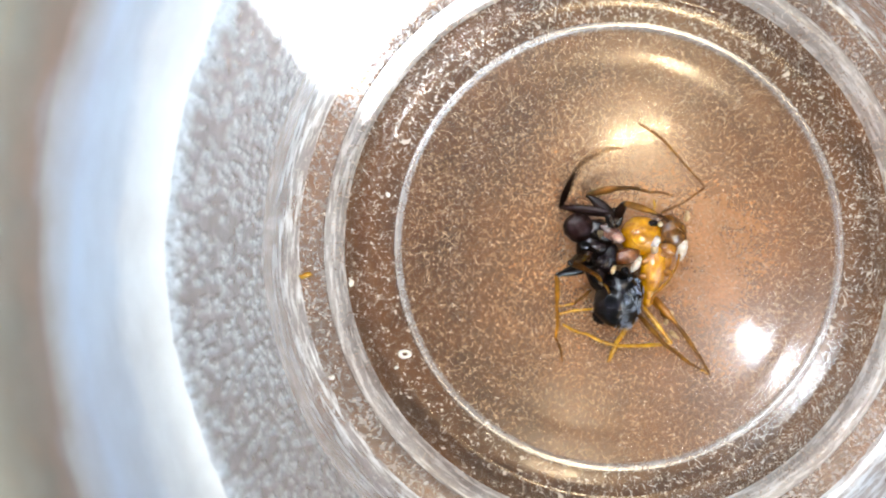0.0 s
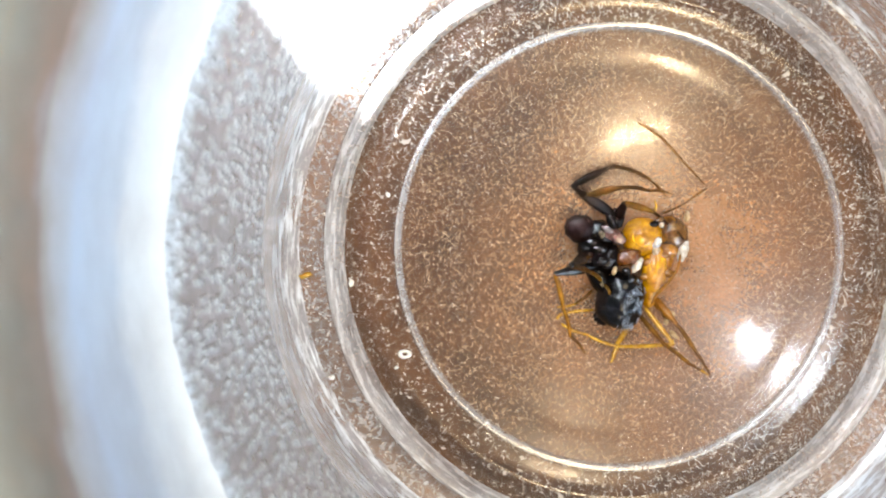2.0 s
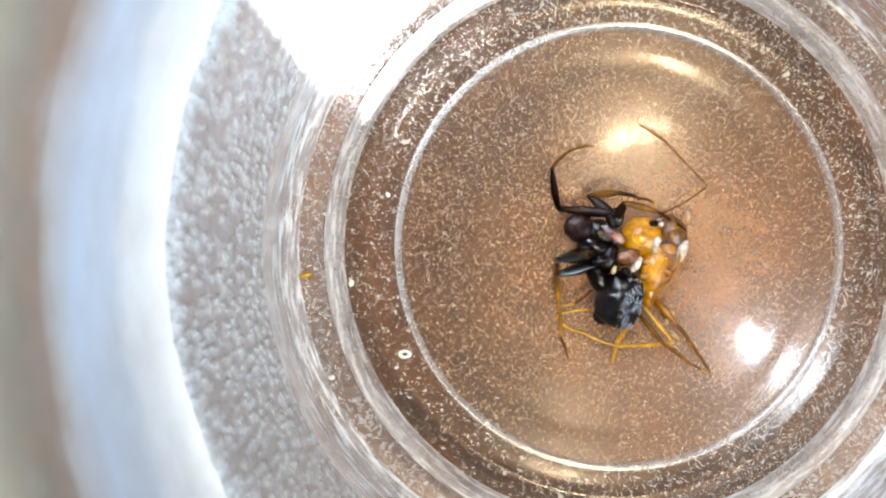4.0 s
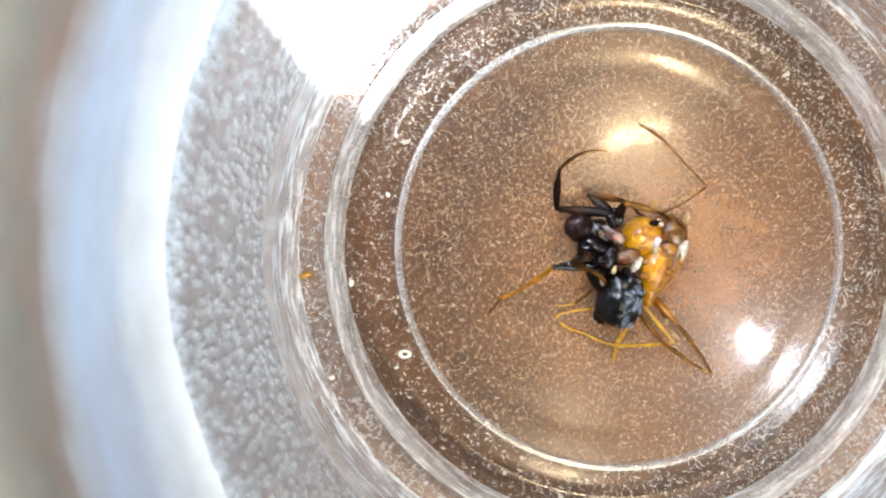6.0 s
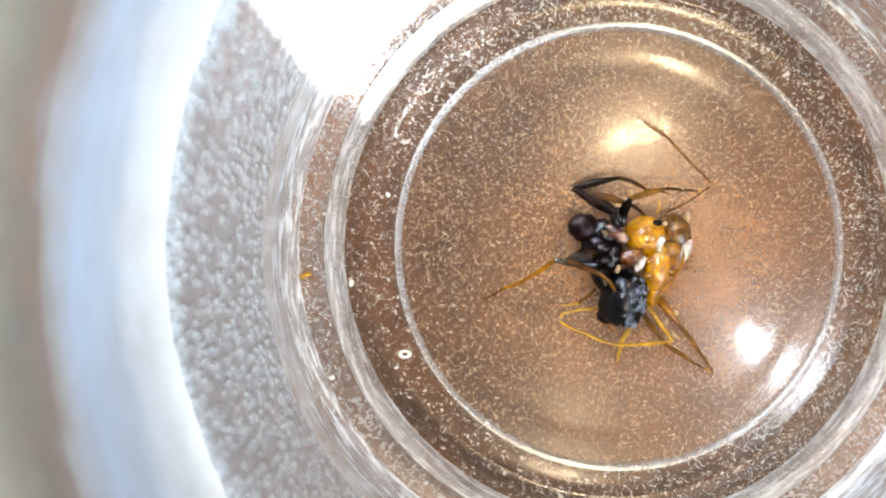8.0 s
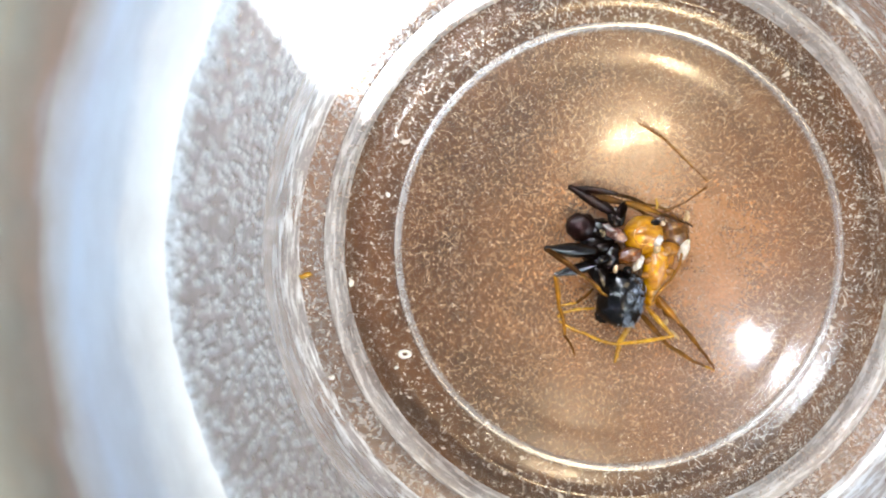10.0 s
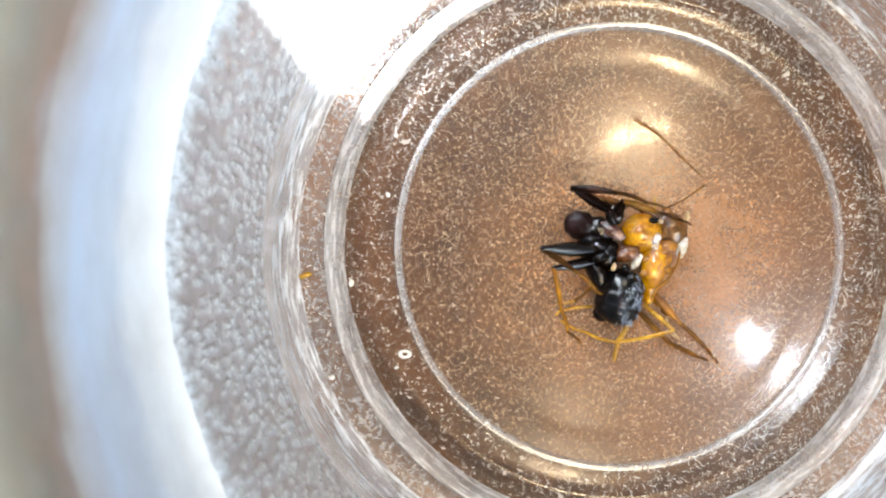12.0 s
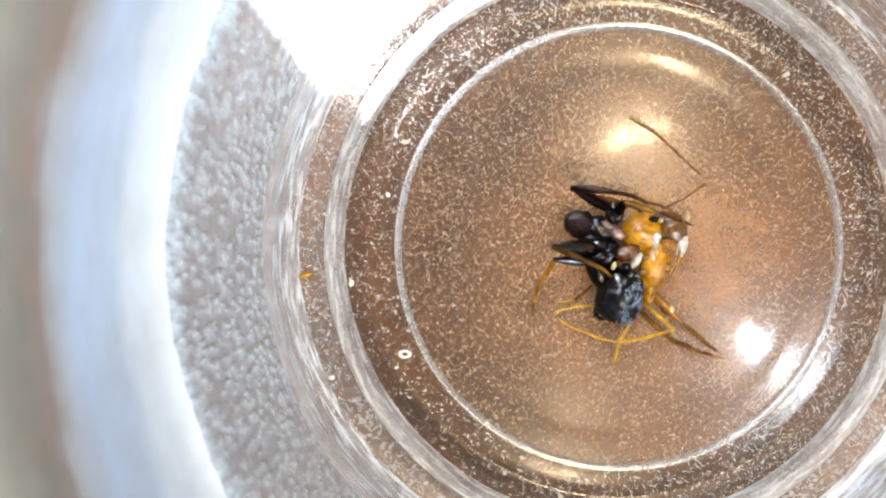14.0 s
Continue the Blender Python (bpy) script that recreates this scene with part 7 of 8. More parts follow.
    walk(LEG['E', 'thigh'], [
        (0, mm(-0.353, -0.180, 1.300, -166.2, 25.9)),
        (0.1, mm(-0.353, -0.180, 1.300, -166.6, 21.7)),
        (0.3, mm(-0.353, -0.180, 1.300, -168.0, 25.8)),
        (0.5, mm(-0.353, -0.180, 1.300, -169.9, 21.8)),
        (0.7, mm(-0.353, -0.180, 1.300, -167.3, 20.1)),
        (0.9, mm(-0.353, -0.180, 1.300, -167.5, 19.6)),
        (1, mm(-0.353, -0.180, 1.300, -167.7, 19.3)),
        (1.2, mm(-0.353, -0.180, 1.300, -178.6, 24.3)),
        (1.4, mm(-0.353, -0.180, 1.300, -172.9, 24.3)),
        (1.5, mm(-0.353, -0.180, 1.300, -166.1, 16.8)),
        (1.6, mm(-0.353, -0.180, 1.300, -168.1, 18.2)),
        (1.7, mm(-0.353, -0.180, 1.300, -183.1, 25.2)),
        (1.8, mm(-0.353, -0.180, 1.300, -167.9, 18.8)),
        (1.9, mm(-0.353, -0.180, 1.300, -167.8, 19.1)),
        (2, mm(-0.353, -0.180, 1.300, -169.1, 20.0)),
        (2.1, mm(-0.353, -0.180, 1.300, -167.5, 19.6)),
        (2.3, mm(-0.353, -0.180, 1.300, -178.1, 26.8)),
        (2.4, mm(-0.353, -0.180, 1.300, -167.2, 20.4)),
        (2.5, mm(-0.353, -0.180, 1.300, -175.8, 17.1)),
        (2.7, mm(-0.353, -0.180, 1.300, -175.3, 31.0)),
        (2.8, mm(-0.353, -0.180, 1.300, -166.7, 21.4)),
        (3, mm(-0.353, -0.180, 1.300, -166.4, 23.3)),
        (3.1, mm(-0.353, -0.180, 1.300, -166.5, 21.7)),
        (3.2, mm(-0.353, -0.180, 1.300, -166.6, 21.6)),
        (4.8, mm(-0.353, -0.180, 1.300, -167.2, 18.9)),
        (5.1, mm(-0.353, -0.180, 1.300, -178.0, 18.2)),
        (5.3, mm(-0.353, -0.180, 1.300, -178.1, 17.8)),
        (5.5, mm(-0.353, -0.180, 1.300, -176.0, 17.1)),
        (6, mm(-0.353, -0.180, 1.300, -176.7, 16.4)),
        (6.1, mm(-0.353, -0.180, 1.300, -177.3, 20.2)),
        (6.2, mm(-0.353, -0.180, 1.300, -181.3, 14.0)),
        (6.3, mm(-0.353, -0.180, 1.300, -187.2, 23.3)),
        (6.4, mm(-0.353, -0.180, 1.300, -187.1, 23.7)),
        (6.5, mm(-0.353, -0.180, 1.300, -173.3, 44.8)),
        (6.6, mm(-0.353, -0.180, 1.300, -178.3, 31.4)),
        (6.7, mm(-0.353, -0.180, 1.300, -169.6, 24.5)),
        (6.8, mm(-0.353, -0.180, 1.300, -169.4, 28.8)),
        (6.9, mm(-0.353, -0.180, 1.300, -169.6, 28.3)),
        (7, mm(-0.353, -0.180, 1.300, -194.4, 1.3)),
        (7.1, mm(-0.353, -0.180, 1.300, -184.8, 23.1)),
        (7.2, mm(-0.353, -0.180, 1.300, -171.9, 21.7)),
        (7.3, mm(-0.353, -0.180, 1.300, -166.7, 38.1)),
        (7.4, mm(-0.353, -0.180, 1.300, -169.7, 36.3)),
        (7.5, mm(-0.353, -0.180, 1.300, -178.0, 45.8)),
        (7.6, mm(-0.353, -0.180, 1.300, -188.8, 10.2)),
        (7.7, mm(-0.353, -0.180, 1.300, -187.3, 14.0)),
        (7.8, mm(-0.353, -0.180, 1.300, -177.3, 9.4)),
        (8, mm(-0.353, -0.180, 1.300, -183.5, 5.6)),
        (8.2, mm(-0.353, -0.180, 1.300, -176.6, 6.9)),
        (9.5, mm(-0.353, -0.180, 1.300, -176.3, 13.4)),
        (9.9, mm(-0.353, -0.180, 1.300, -165.6, 14.2)),
        (10.3, mm(-0.353, -0.180, 1.300, -176.0, 22.7)),
        (10.4, mm(-0.353, -0.180, 1.300, -183.5, 30.4)),
        (10.5, mm(-0.353, -0.180, 1.300, -175.2, 43.2)),
        (10.6, mm(-0.353, -0.180, 1.300, -172.8, 24.2)),
        (10.7, mm(-0.353, -0.180, 1.300, -172.7, 23.0)),
        (10.9, mm(-0.353, -0.180, 1.300, -176.8, 24.1)),
        (11, mm(-0.353, -0.180, 1.300, -188.7, 17.0)),
        (11.1, mm(-0.353, -0.180, 1.300, -183.7, 21.6)),
        (11.2, mm(-0.353, -0.180, 1.300, -185.0, 21.6)),
        (11.3, mm(-0.353, -0.180, 1.300, -182.0, 22.2)),
        (11.4, mm(-0.353, -0.180, 1.300, -186.7, 18.5)),
        (11.5, mm(-0.353, -0.180, 1.300, -189.9, 14.0)),
        (11.6, mm(-0.353, -0.180, 1.300, -189.0, 24.2)),
        (11.7, mm(-0.353, -0.180, 1.300, -174.3, 19.4)),
        (11.8, mm(-0.353, -0.180, 1.300, -174.1, 19.6)),
        (11.9, mm(-0.353, -0.180, 1.300, -174.0, 19.8)),
        (12, mm(-0.353, -0.180, 1.300, -171.7, 19.4)),
        (12.1, mm(-0.353, -0.180, 1.300, -175.2, 20.3)),
        (12.2, mm(-0.353, -0.180, 1.300, -185.3, 25.7)),
        (12.3, mm(-0.353, -0.180, 1.300, -182.3, 27.3)),
        (12.4, mm(-0.353, -0.180, 1.300, -183.6, 23.3)),
        (12.5, mm(-0.353, -0.180, 1.300, -187.9, 22.5)),
        (12.6, mm(-0.353, -0.180, 1.300, -183.5, 23.4)),
        (12.8, mm(-0.353, -0.180, 1.300, -183.3, 23.4)),
        (13, mm(-0.353, -0.180, 1.300, -185.5, 25.7)),
        (13.2, mm(-0.353, -0.180, 1.300, -184.6, 25.8)),
        (13.4, mm(-0.353, -0.180, 1.300, -182.9, 23.4)),
        (13.5, mm(-0.353, -0.180, 1.300, -184.9, 20.3)),
        (13.6, mm(-0.353, -0.180, 1.300, -181.3, 23.5)),
        (13.8, mm(-0.353, -0.180, 1.300, -177.5, 26.1)),
        (14, mm(-0.353, -0.180, 1.300, -180.9, 20.7)),
    ])
    walk(LEG['E', 'shin'], [
        (0, mm(-2.208, -0.637, 2.227, -85.4, -38.6)),
        (0.1, mm(-2.273, -0.637, 2.084, -79.9, -37.5)),
        (0.3, mm(-2.223, -0.577, 2.225, -90.1, -30.2)),
        (0.5, mm(-2.294, -0.524, 2.090, -77.7, -38.3)),
        (0.7, mm(-2.298, -0.618, 2.031, -79.9, -37.4)),
        (0.9, mm(-2.306, -0.611, 2.012, -79.9, -37.4)),
        (1, mm(-2.310, -0.608, 2.003, -78.0, -37.0)),
        (1.2, mm(-2.288, -0.227, 2.174, -80.7, -24.6)),
        (1.4, mm(-2.273, -0.418, 2.175, -112.3, -53.7)),
        (1.5, mm(-2.327, -0.668, 1.913, -85.0, -35.7)),
        (1.6, mm(-2.327, -0.596, 1.964, -79.9, -37.4)),
        (1.7, mm(-2.271, -0.074, 2.205, -138.9, -59.8)),
        (1.8, mm(-2.319, -0.602, 1.984, -79.9, -37.4)),
        (1.9, mm(-2.314, -0.605, 1.994, -79.9, -37.4)),
        (2, mm(-2.313, -0.558, 2.025, -73.7, -28.9)),
        (2.1, mm(-2.306, -0.611, 2.012, -79.9, -37.4)),
        (2.3, mm(-2.247, -0.242, 2.259, -108.6, -55.0)),
        (2.4, mm(-2.294, -0.621, 2.040, -79.9, -37.5)),
        (2.5, mm(-2.377, -0.329, 1.925, -80.0, -41.1)),
        (2.7, mm(-2.166, -0.327, 2.395, -95.3, -30.3)),
        (2.8, mm(-2.277, -0.634, 2.075, -79.9, -37.5)),
        (3, mm(-2.249, -0.639, 2.139, -75.5, -32.6)),
        (3.1, mm(-2.271, -0.639, 2.086, -79.9, -37.5)),
        (3.2, mm(-2.274, -0.638, 2.081, -79.9, -37.5)),
        (4.8, mm(-2.313, -0.624, 1.986, -79.9, -37.4)),
        (5.1, mm(-2.369, -0.249, 1.963, -143.4, -44.8)),
        (5.3, mm(-2.374, -0.247, 1.949, -143.4, -44.8)),
        (5.5, mm(-2.378, -0.320, 1.925, -148.1, -45.4)),
        (6, mm(-2.387, -0.296, 1.899, -141.1, -42.5)),
        (6.1, mm(-2.343, -0.274, 2.035, -143.4, -44.9)),
        (6.2, mm(-2.413, -0.133, 1.812, -109.0, -50.7)),
        (6.3, mm(-2.289, 0.064, 2.139, -118.4, -46.7)),
        (6.4, mm(-2.282, 0.059, 2.154, -118.4, -46.7)),
        (6.45, mm(-2.066, -0.148, 2.475, -64.7, -44.5)),
        (6.5, mm(-1.850, -0.356, 2.796, -11.1, -42.2)),
        (6.55, mm(-2.007, -0.295, 2.601, -83.7, -50.2)),
        (6.6, mm(-2.165, -0.234, 2.406, -156.4, -58.2)),
        (6.7, mm(-2.253, -0.529, 2.181, -86.0, -28.5)),
        (6.8, mm(-2.182, -0.521, 2.324, -74.3, -29.8)),
        (6.9, mm(-2.192, -0.517, 2.306, -74.4, -29.8)),
        (6.95, mm(-2.301, -0.084, 1.827, -86.7, 12.5)),
        (7, mm(-2.409, 0.349, 1.348, -99.1, 54.8)),
        (7.05, mm(-2.354, 0.167, 1.741, -98.7, -1.9)),
        (7.1, mm(-2.299, -0.015, 2.134, -98.2, -58.6)),
        (7.2, mm(-2.307, -0.456, 2.085, -83.5, -17.6)),
        (7.3, mm(-1.980, -0.564, 2.610, -76.4, -28.2)),
        (7.4, mm(-2.036, -0.486, 2.559, -77.4, -31.4)),
        (7.5, mm(-1.832, -0.232, 2.823, -12.9, -41.7)),
        (7.55, mm(-2.125, -0.046, 2.249, -78.2, 10.7)),
        (7.6, mm(-2.419, 0.140, 1.675, -143.4, 63.0)),
        (7.65, mm(-2.408, 0.111, 1.744, -132.7, 14.1)),
        (7.7, mm(-2.397, 0.081, 1.812, -122.0, -34.9)),
        (7.8, mm(-2.446, -0.280, 1.645, -143.4, -44.4)),
        (7.9, mm(-2.454, -0.166, 1.576, -146.7, 0.7)),
        (8, mm(-2.463, -0.052, 1.507, -150.0, 45.8)),
        (8.2, mm(-2.457, -0.304, 1.557, -150.2, 39.1)),
        (8.85, mm(-2.436, -0.308, 1.674, -146.8, -2.7)),
        (9.5, mm(-2.415, -0.313, 1.791, -143.4, -44.6)),
        (9.9, mm(-2.348, -0.690, 1.820, -79.9, -37.2)),
        (10.3, mm(-2.308, -0.316, 2.119, -80.7, -24.5)),
        (10.4, mm(-2.180, -0.067, 2.376, -87.8, -57.3)),
        (10.5, mm(-1.896, -0.308, 2.753, -15.7, -27.4)),
        (10.55, mm(-2.085, -0.365, 2.462, -55.9, -22.8)),
        (10.6, mm(-2.275, -0.421, 2.171, -96.0, -18.2)),
        (10.7, mm(-2.292, -0.427, 2.130, -86.8, -22.4)),
        (10.9, mm(-2.289, -0.288, 2.166, -86.8, -22.6)),
        (11, mm(-2.360, 0.126, 1.921, -60.5, -60.1)),
        (11.05, mm(-2.342, 0.037, 2.002, -109.0, -57.5)),
        (11.1, mm(-2.323, -0.052, 2.082, -157.4, -54.8)),
        (11.2, mm(-2.320, -0.007, 2.082, -118.4, -46.7)),
        (11.3, mm(-2.318, -0.111, 2.101, -100.9, -35.6)),
        (11.4, mm(-2.352, 0.057, 1.975, -87.7, -22.6)),
        (11.5, mm(-2.383, 0.175, 1.813, -62.2, -34.1)),
        (11.55, mm(-2.324, 0.148, 1.992, -111.7, -44.0)),
        (11.6, mm(-2.266, 0.122, 2.171, -161.1, -53.9)),
        (11.7, mm(-2.345, -0.380, 2.007, -99.1, -24.3)),
        (11.8, mm(-2.343, -0.385, 2.013, -92.3, -16.3)),
        (11.9, mm(-2.340, -0.390, 2.019, -85.3, -15.9)),
        (12, mm(-2.335, -0.470, 2.005, -78.7, -12.8)),
        (12.1, mm(-2.338, -0.348, 2.035, -84.2, -18.0)),
        (12.2, mm(-2.257, -0.002, 2.222, -146.7, -66.4)),
        (12.3, mm(-2.238, -0.103, 2.275, -120.7, -51.3)),
        (12.4, mm(-2.299, -0.057, 2.141, -118.4, -46.7)),
        (12.5, mm(-2.296, 0.089, 2.113, -120.2, -39.7)),
        (12.6, mm(-2.299, -0.062, 2.142, -118.4, -46.7)),
        (12.8, mm(-2.299, -0.067, 2.142, -118.4, -46.7)),
        (13, mm(-2.257, 0.003, 2.222, -131.0, -37.7)),
        (13.2, mm(-2.258, -0.027, 2.226, -117.7, -48.3)),
        (13.4, mm(-2.299, -0.082, 2.144, -118.4, -46.7)),
        (13.5, mm(-2.338, -0.011, 2.035, -104.1, -46.3)),
        (13.6, mm(-2.299, -0.137, 2.148, -98.1, -9.8)),
        (13.8, mm(-2.259, -0.264, 2.233, -85.8, -30.5)),
        (14, mm(-2.339, -0.148, 2.050, -117.2, -43.7)),
    ])
    walk(LEG['E', 'foot'], [
        (0, mm(-2.088, -2.132, 1.031, -91.7, -4.2)),
        (0.1, mm(-2.005, -2.135, 0.915, -86.5, -14.3)),
        (0.3, mm(-2.227, -2.236, 1.260, -97.7, -38.5)),
        (0.5, mm(-1.973, -1.995, 0.901, -80.3, -14.9)),
        (0.7, mm(-2.030, -2.117, 0.864, -86.5, -14.1)),
        (0.9, mm(-2.038, -2.112, 0.847, -86.5, -14.1)),
        (1, mm(-1.993, -2.108, 0.849, -92.0, -10.5)),
        (1.2, mm(-2.007, -1.948, 1.375, -65.3, -37.5)),
        (1.3, mm(-2.356, -1.708, 1.002, -90.9, 8.8)),
        (1.4, mm(-2.705, -1.468, 0.628, -116.5, 55.2)),
        (1.5, mm(-2.190, -2.221, 0.794, -91.3, -15.4)),
        (1.6, mm(-2.059, -2.097, 0.800, -86.5, -13.9)),
        (1.65, mm(-2.529, -1.403, 0.673, -121.2, 27.2)),
        (1.7, mm(-2.999, -0.708, 0.546, -156.0, 68.4)),
        (1.75, mm(-2.525, -1.406, 0.683, -121.2, 27.2)),
        (1.8, mm(-2.051, -2.103, 0.819, -86.5, -14.0)),
        (1.9, mm(-2.047, -2.106, 0.828, -86.5, -14.0)),
        (2, mm(-1.842, -2.171, 1.099, -74.2, -19.2)),
        (2.1, mm(-2.038, -2.112, 0.847, -86.5, -14.1)),
        (2.3, mm(-2.598, -1.286, 0.688, -106.2, 46.9)),
        (2.4, mm(-2.026, -2.120, 0.873, -86.5, -14.2)),
        (2.5, mm(-2.127, -1.752, 0.663, -85.0, 29.4)),
        (2.7, mm(-2.318, -1.976, 1.426, -97.3, -16.4)),
        (2.8, mm(-2.009, -2.132, 0.907, -86.5, -14.3)),
        (3, mm(-1.843, -2.204, 1.107, -78.8, -23.9)),
        (3.1, mm(-2.003, -2.137, 0.918, -86.5, -14.3)),
        (3.2, mm(-2.006, -2.136, 0.913, -86.5, -14.3)),
        (4.8, mm(-2.045, -2.125, 0.821, -86.5, -14.0)),
        (5.1, mm(-3.462, -1.061, 0.611, -155.7, 21.7)),
        (5.3, mm(-3.467, -1.059, 0.597, -155.7, 21.7)),
        (5.5, mm(-3.521, -1.033, 0.559, -155.7, 22.2)),
        (6, mm(-3.486, -1.185, 0.602, -156.6, 20.9)),
        (6.1, mm(-3.434, -1.085, 0.681, -155.8, 21.9)),
        (6.2, mm(-2.810, -1.281, 0.327, -128.8, 46.5)),
        (6.3, mm(-2.914, -1.093, 0.742, -133.5, 29.2)),
        (6.4, mm(-2.908, -1.098, 0.757, -133.5, 29.2)),
        (6.45, mm(-1.682, -0.863, 1.132, -85.5, -9.1)),
        (6.5, mm(-0.456, -0.628, 1.506, -37.4, -47.3)),
        (6.55, mm(-1.774, -0.634, 1.141, -74.2, 0.0)),
        (6.6, mm(-3.092, -0.639, 0.776, -111.1, 47.3)),
        (6.7, mm(-2.136, -2.211, 1.264, -83.2, -13.2)),
        (6.8, mm(-1.732, -2.125, 1.371, -68.5, -15.7)),
        (6.9, mm(-1.743, -2.120, 1.354, -68.5, -15.7)),
        (7, mm(-2.584, -0.743, 2.916, -93.3, -66.0)),
        (7.05, mm(-2.513, -0.873, 1.706, -100.9, -6.9)),
        (7.1, mm(-2.442, -1.004, 0.496, -108.5, 52.2)),
        (7.2, mm(-2.098, -2.273, 1.504, -76.3, -16.1)),
        (7.3, mm(-1.582, -2.207, 1.703, -57.9, -18.3)),
        (7.4, mm(-1.678, -2.085, 1.559, -54.7, -26.9)),
        (7.5, mm(-0.437, -0.552, 1.546, -34.0, -49.7)),
        (7.6, mm(-3.117, -0.378, 3.385, -99.2, -64.2)),
        (7.65, mm(-3.174, -0.815, 2.049, -109.8, -5.2)),
        (7.7, mm(-3.231, -1.252, 0.713, -120.3, 53.9)),
        (7.8, mm(-3.547, -1.097, 0.303, -155.7, 20.9)),
        (8, mm(-3.622, -0.720, 2.883, -155.9, -22.6)),
        (8.2, mm(-3.749, -1.043, 2.768, -152.4, -30.1)),
        (9.5, mm(-3.512, -1.128, 0.444, -155.7, 21.3)),
        (9.9, mm(-2.080, -2.196, 0.661, -86.5, -13.4)),
        (10.3, mm(-2.027, -2.040, 1.324, -65.3, -37.4)),
        (10.35, mm(-2.084, -1.571, 1.042, -81.9, 10.6)),
        (10.4, mm(-2.141, -1.102, 0.761, -98.5, 58.5)),
        (10.45, mm(-1.199, -0.936, 1.315, -69.0, 6.7)),
        (10.5, mm(-0.257, -0.770, 1.870, -39.4, -45.2)),
        (10.6, mm(-2.465, -2.235, 1.573, -94.6, -39.2)),
        (10.7, mm(-2.194, -2.199, 1.400, -75.6, -39.6)),
        (10.9, mm(-2.190, -2.057, 1.429, -72.4, -34.6)),
        (10.95, mm(-2.039, -1.381, 0.843, -76.0, 20.2)),
        (11, mm(-1.889, -0.706, 0.258, -79.6, 75.0)),
        (11.05, mm(-2.617, -0.591, 0.386, -120.4, 51.2)),
        (11.1, mm(-3.344, -0.476, 0.514, -161.3, 27.3)),
        (11.2, mm(-2.946, -1.166, 0.686, -133.5, 29.0)),
        (11.3, mm(-2.613, -1.643, 0.984, -108.7, 37.5)),
        (11.4, mm(-2.280, -1.713, 1.238, -76.6, -32.8)),
        (11.5, mm(-1.642, -1.230, 0.737, -71.5, 42.1)),
        (11.55, mm(-2.489, -0.737, 0.679, -116.8, 35.1)),
        (11.6, mm(-3.335, -0.244, 0.621, -162.1, 28.2)),
        (11.7, mm(-2.621, -2.107, 1.218, -96.7, -31.3)),
        (11.8, mm(-2.415, -2.225, 1.474, -78.5, -27.5)),
        (11.9, mm(-2.188, -2.229, 1.493, -72.7, -31.8)),
        (12, mm(-1.968, -2.305, 1.580, -70.7, -34.3)),
        (12.1, mm(-2.154, -2.164, 1.444, -65.9, -49.5)),
        (12.15, mm(-2.528, -1.294, 0.954, -102.9, 5.0)),
        (12.2, mm(-2.901, -0.424, 0.465, -139.9, 59.5)),
        (12.3, mm(-2.851, -1.134, 0.778, -140.8, 0.0)),
        (12.4, mm(-2.924, -1.214, 0.744, -133.5, 29.2)),
        (12.5, mm(-3.038, -1.187, 0.887, -130.1, 28.8)),
        (12.6, mm(-2.924, -1.219, 0.745, -133.5, 29.2)),
        (12.8, mm(-2.924, -1.224, 0.746, -133.5, 29.2)),
        (13, mm(-3.253, -1.144, 1.049, -142.2, 34.2)),
        (13.2, mm(-2.852, -1.157, 0.793, -148.5, 20.8)),
        (13.4, mm(-2.924, -1.239, 0.747, -133.5, 29.2)),
        (13.5, mm(-2.661, -1.296, 0.647, -108.0, -8.5)),
        (13.6, mm(-2.566, -2.008, 1.821, -96.7, -29.1)),
        (13.8, mm(-2.136, -1.914, 1.261, -72.3, -33.6)),
        (13.9, mm(-2.555, -1.648, 0.993, -93.3, 12.0)),
        (14, mm(-2.973, -1.382, 0.725, -114.2, 57.6)),
    ])
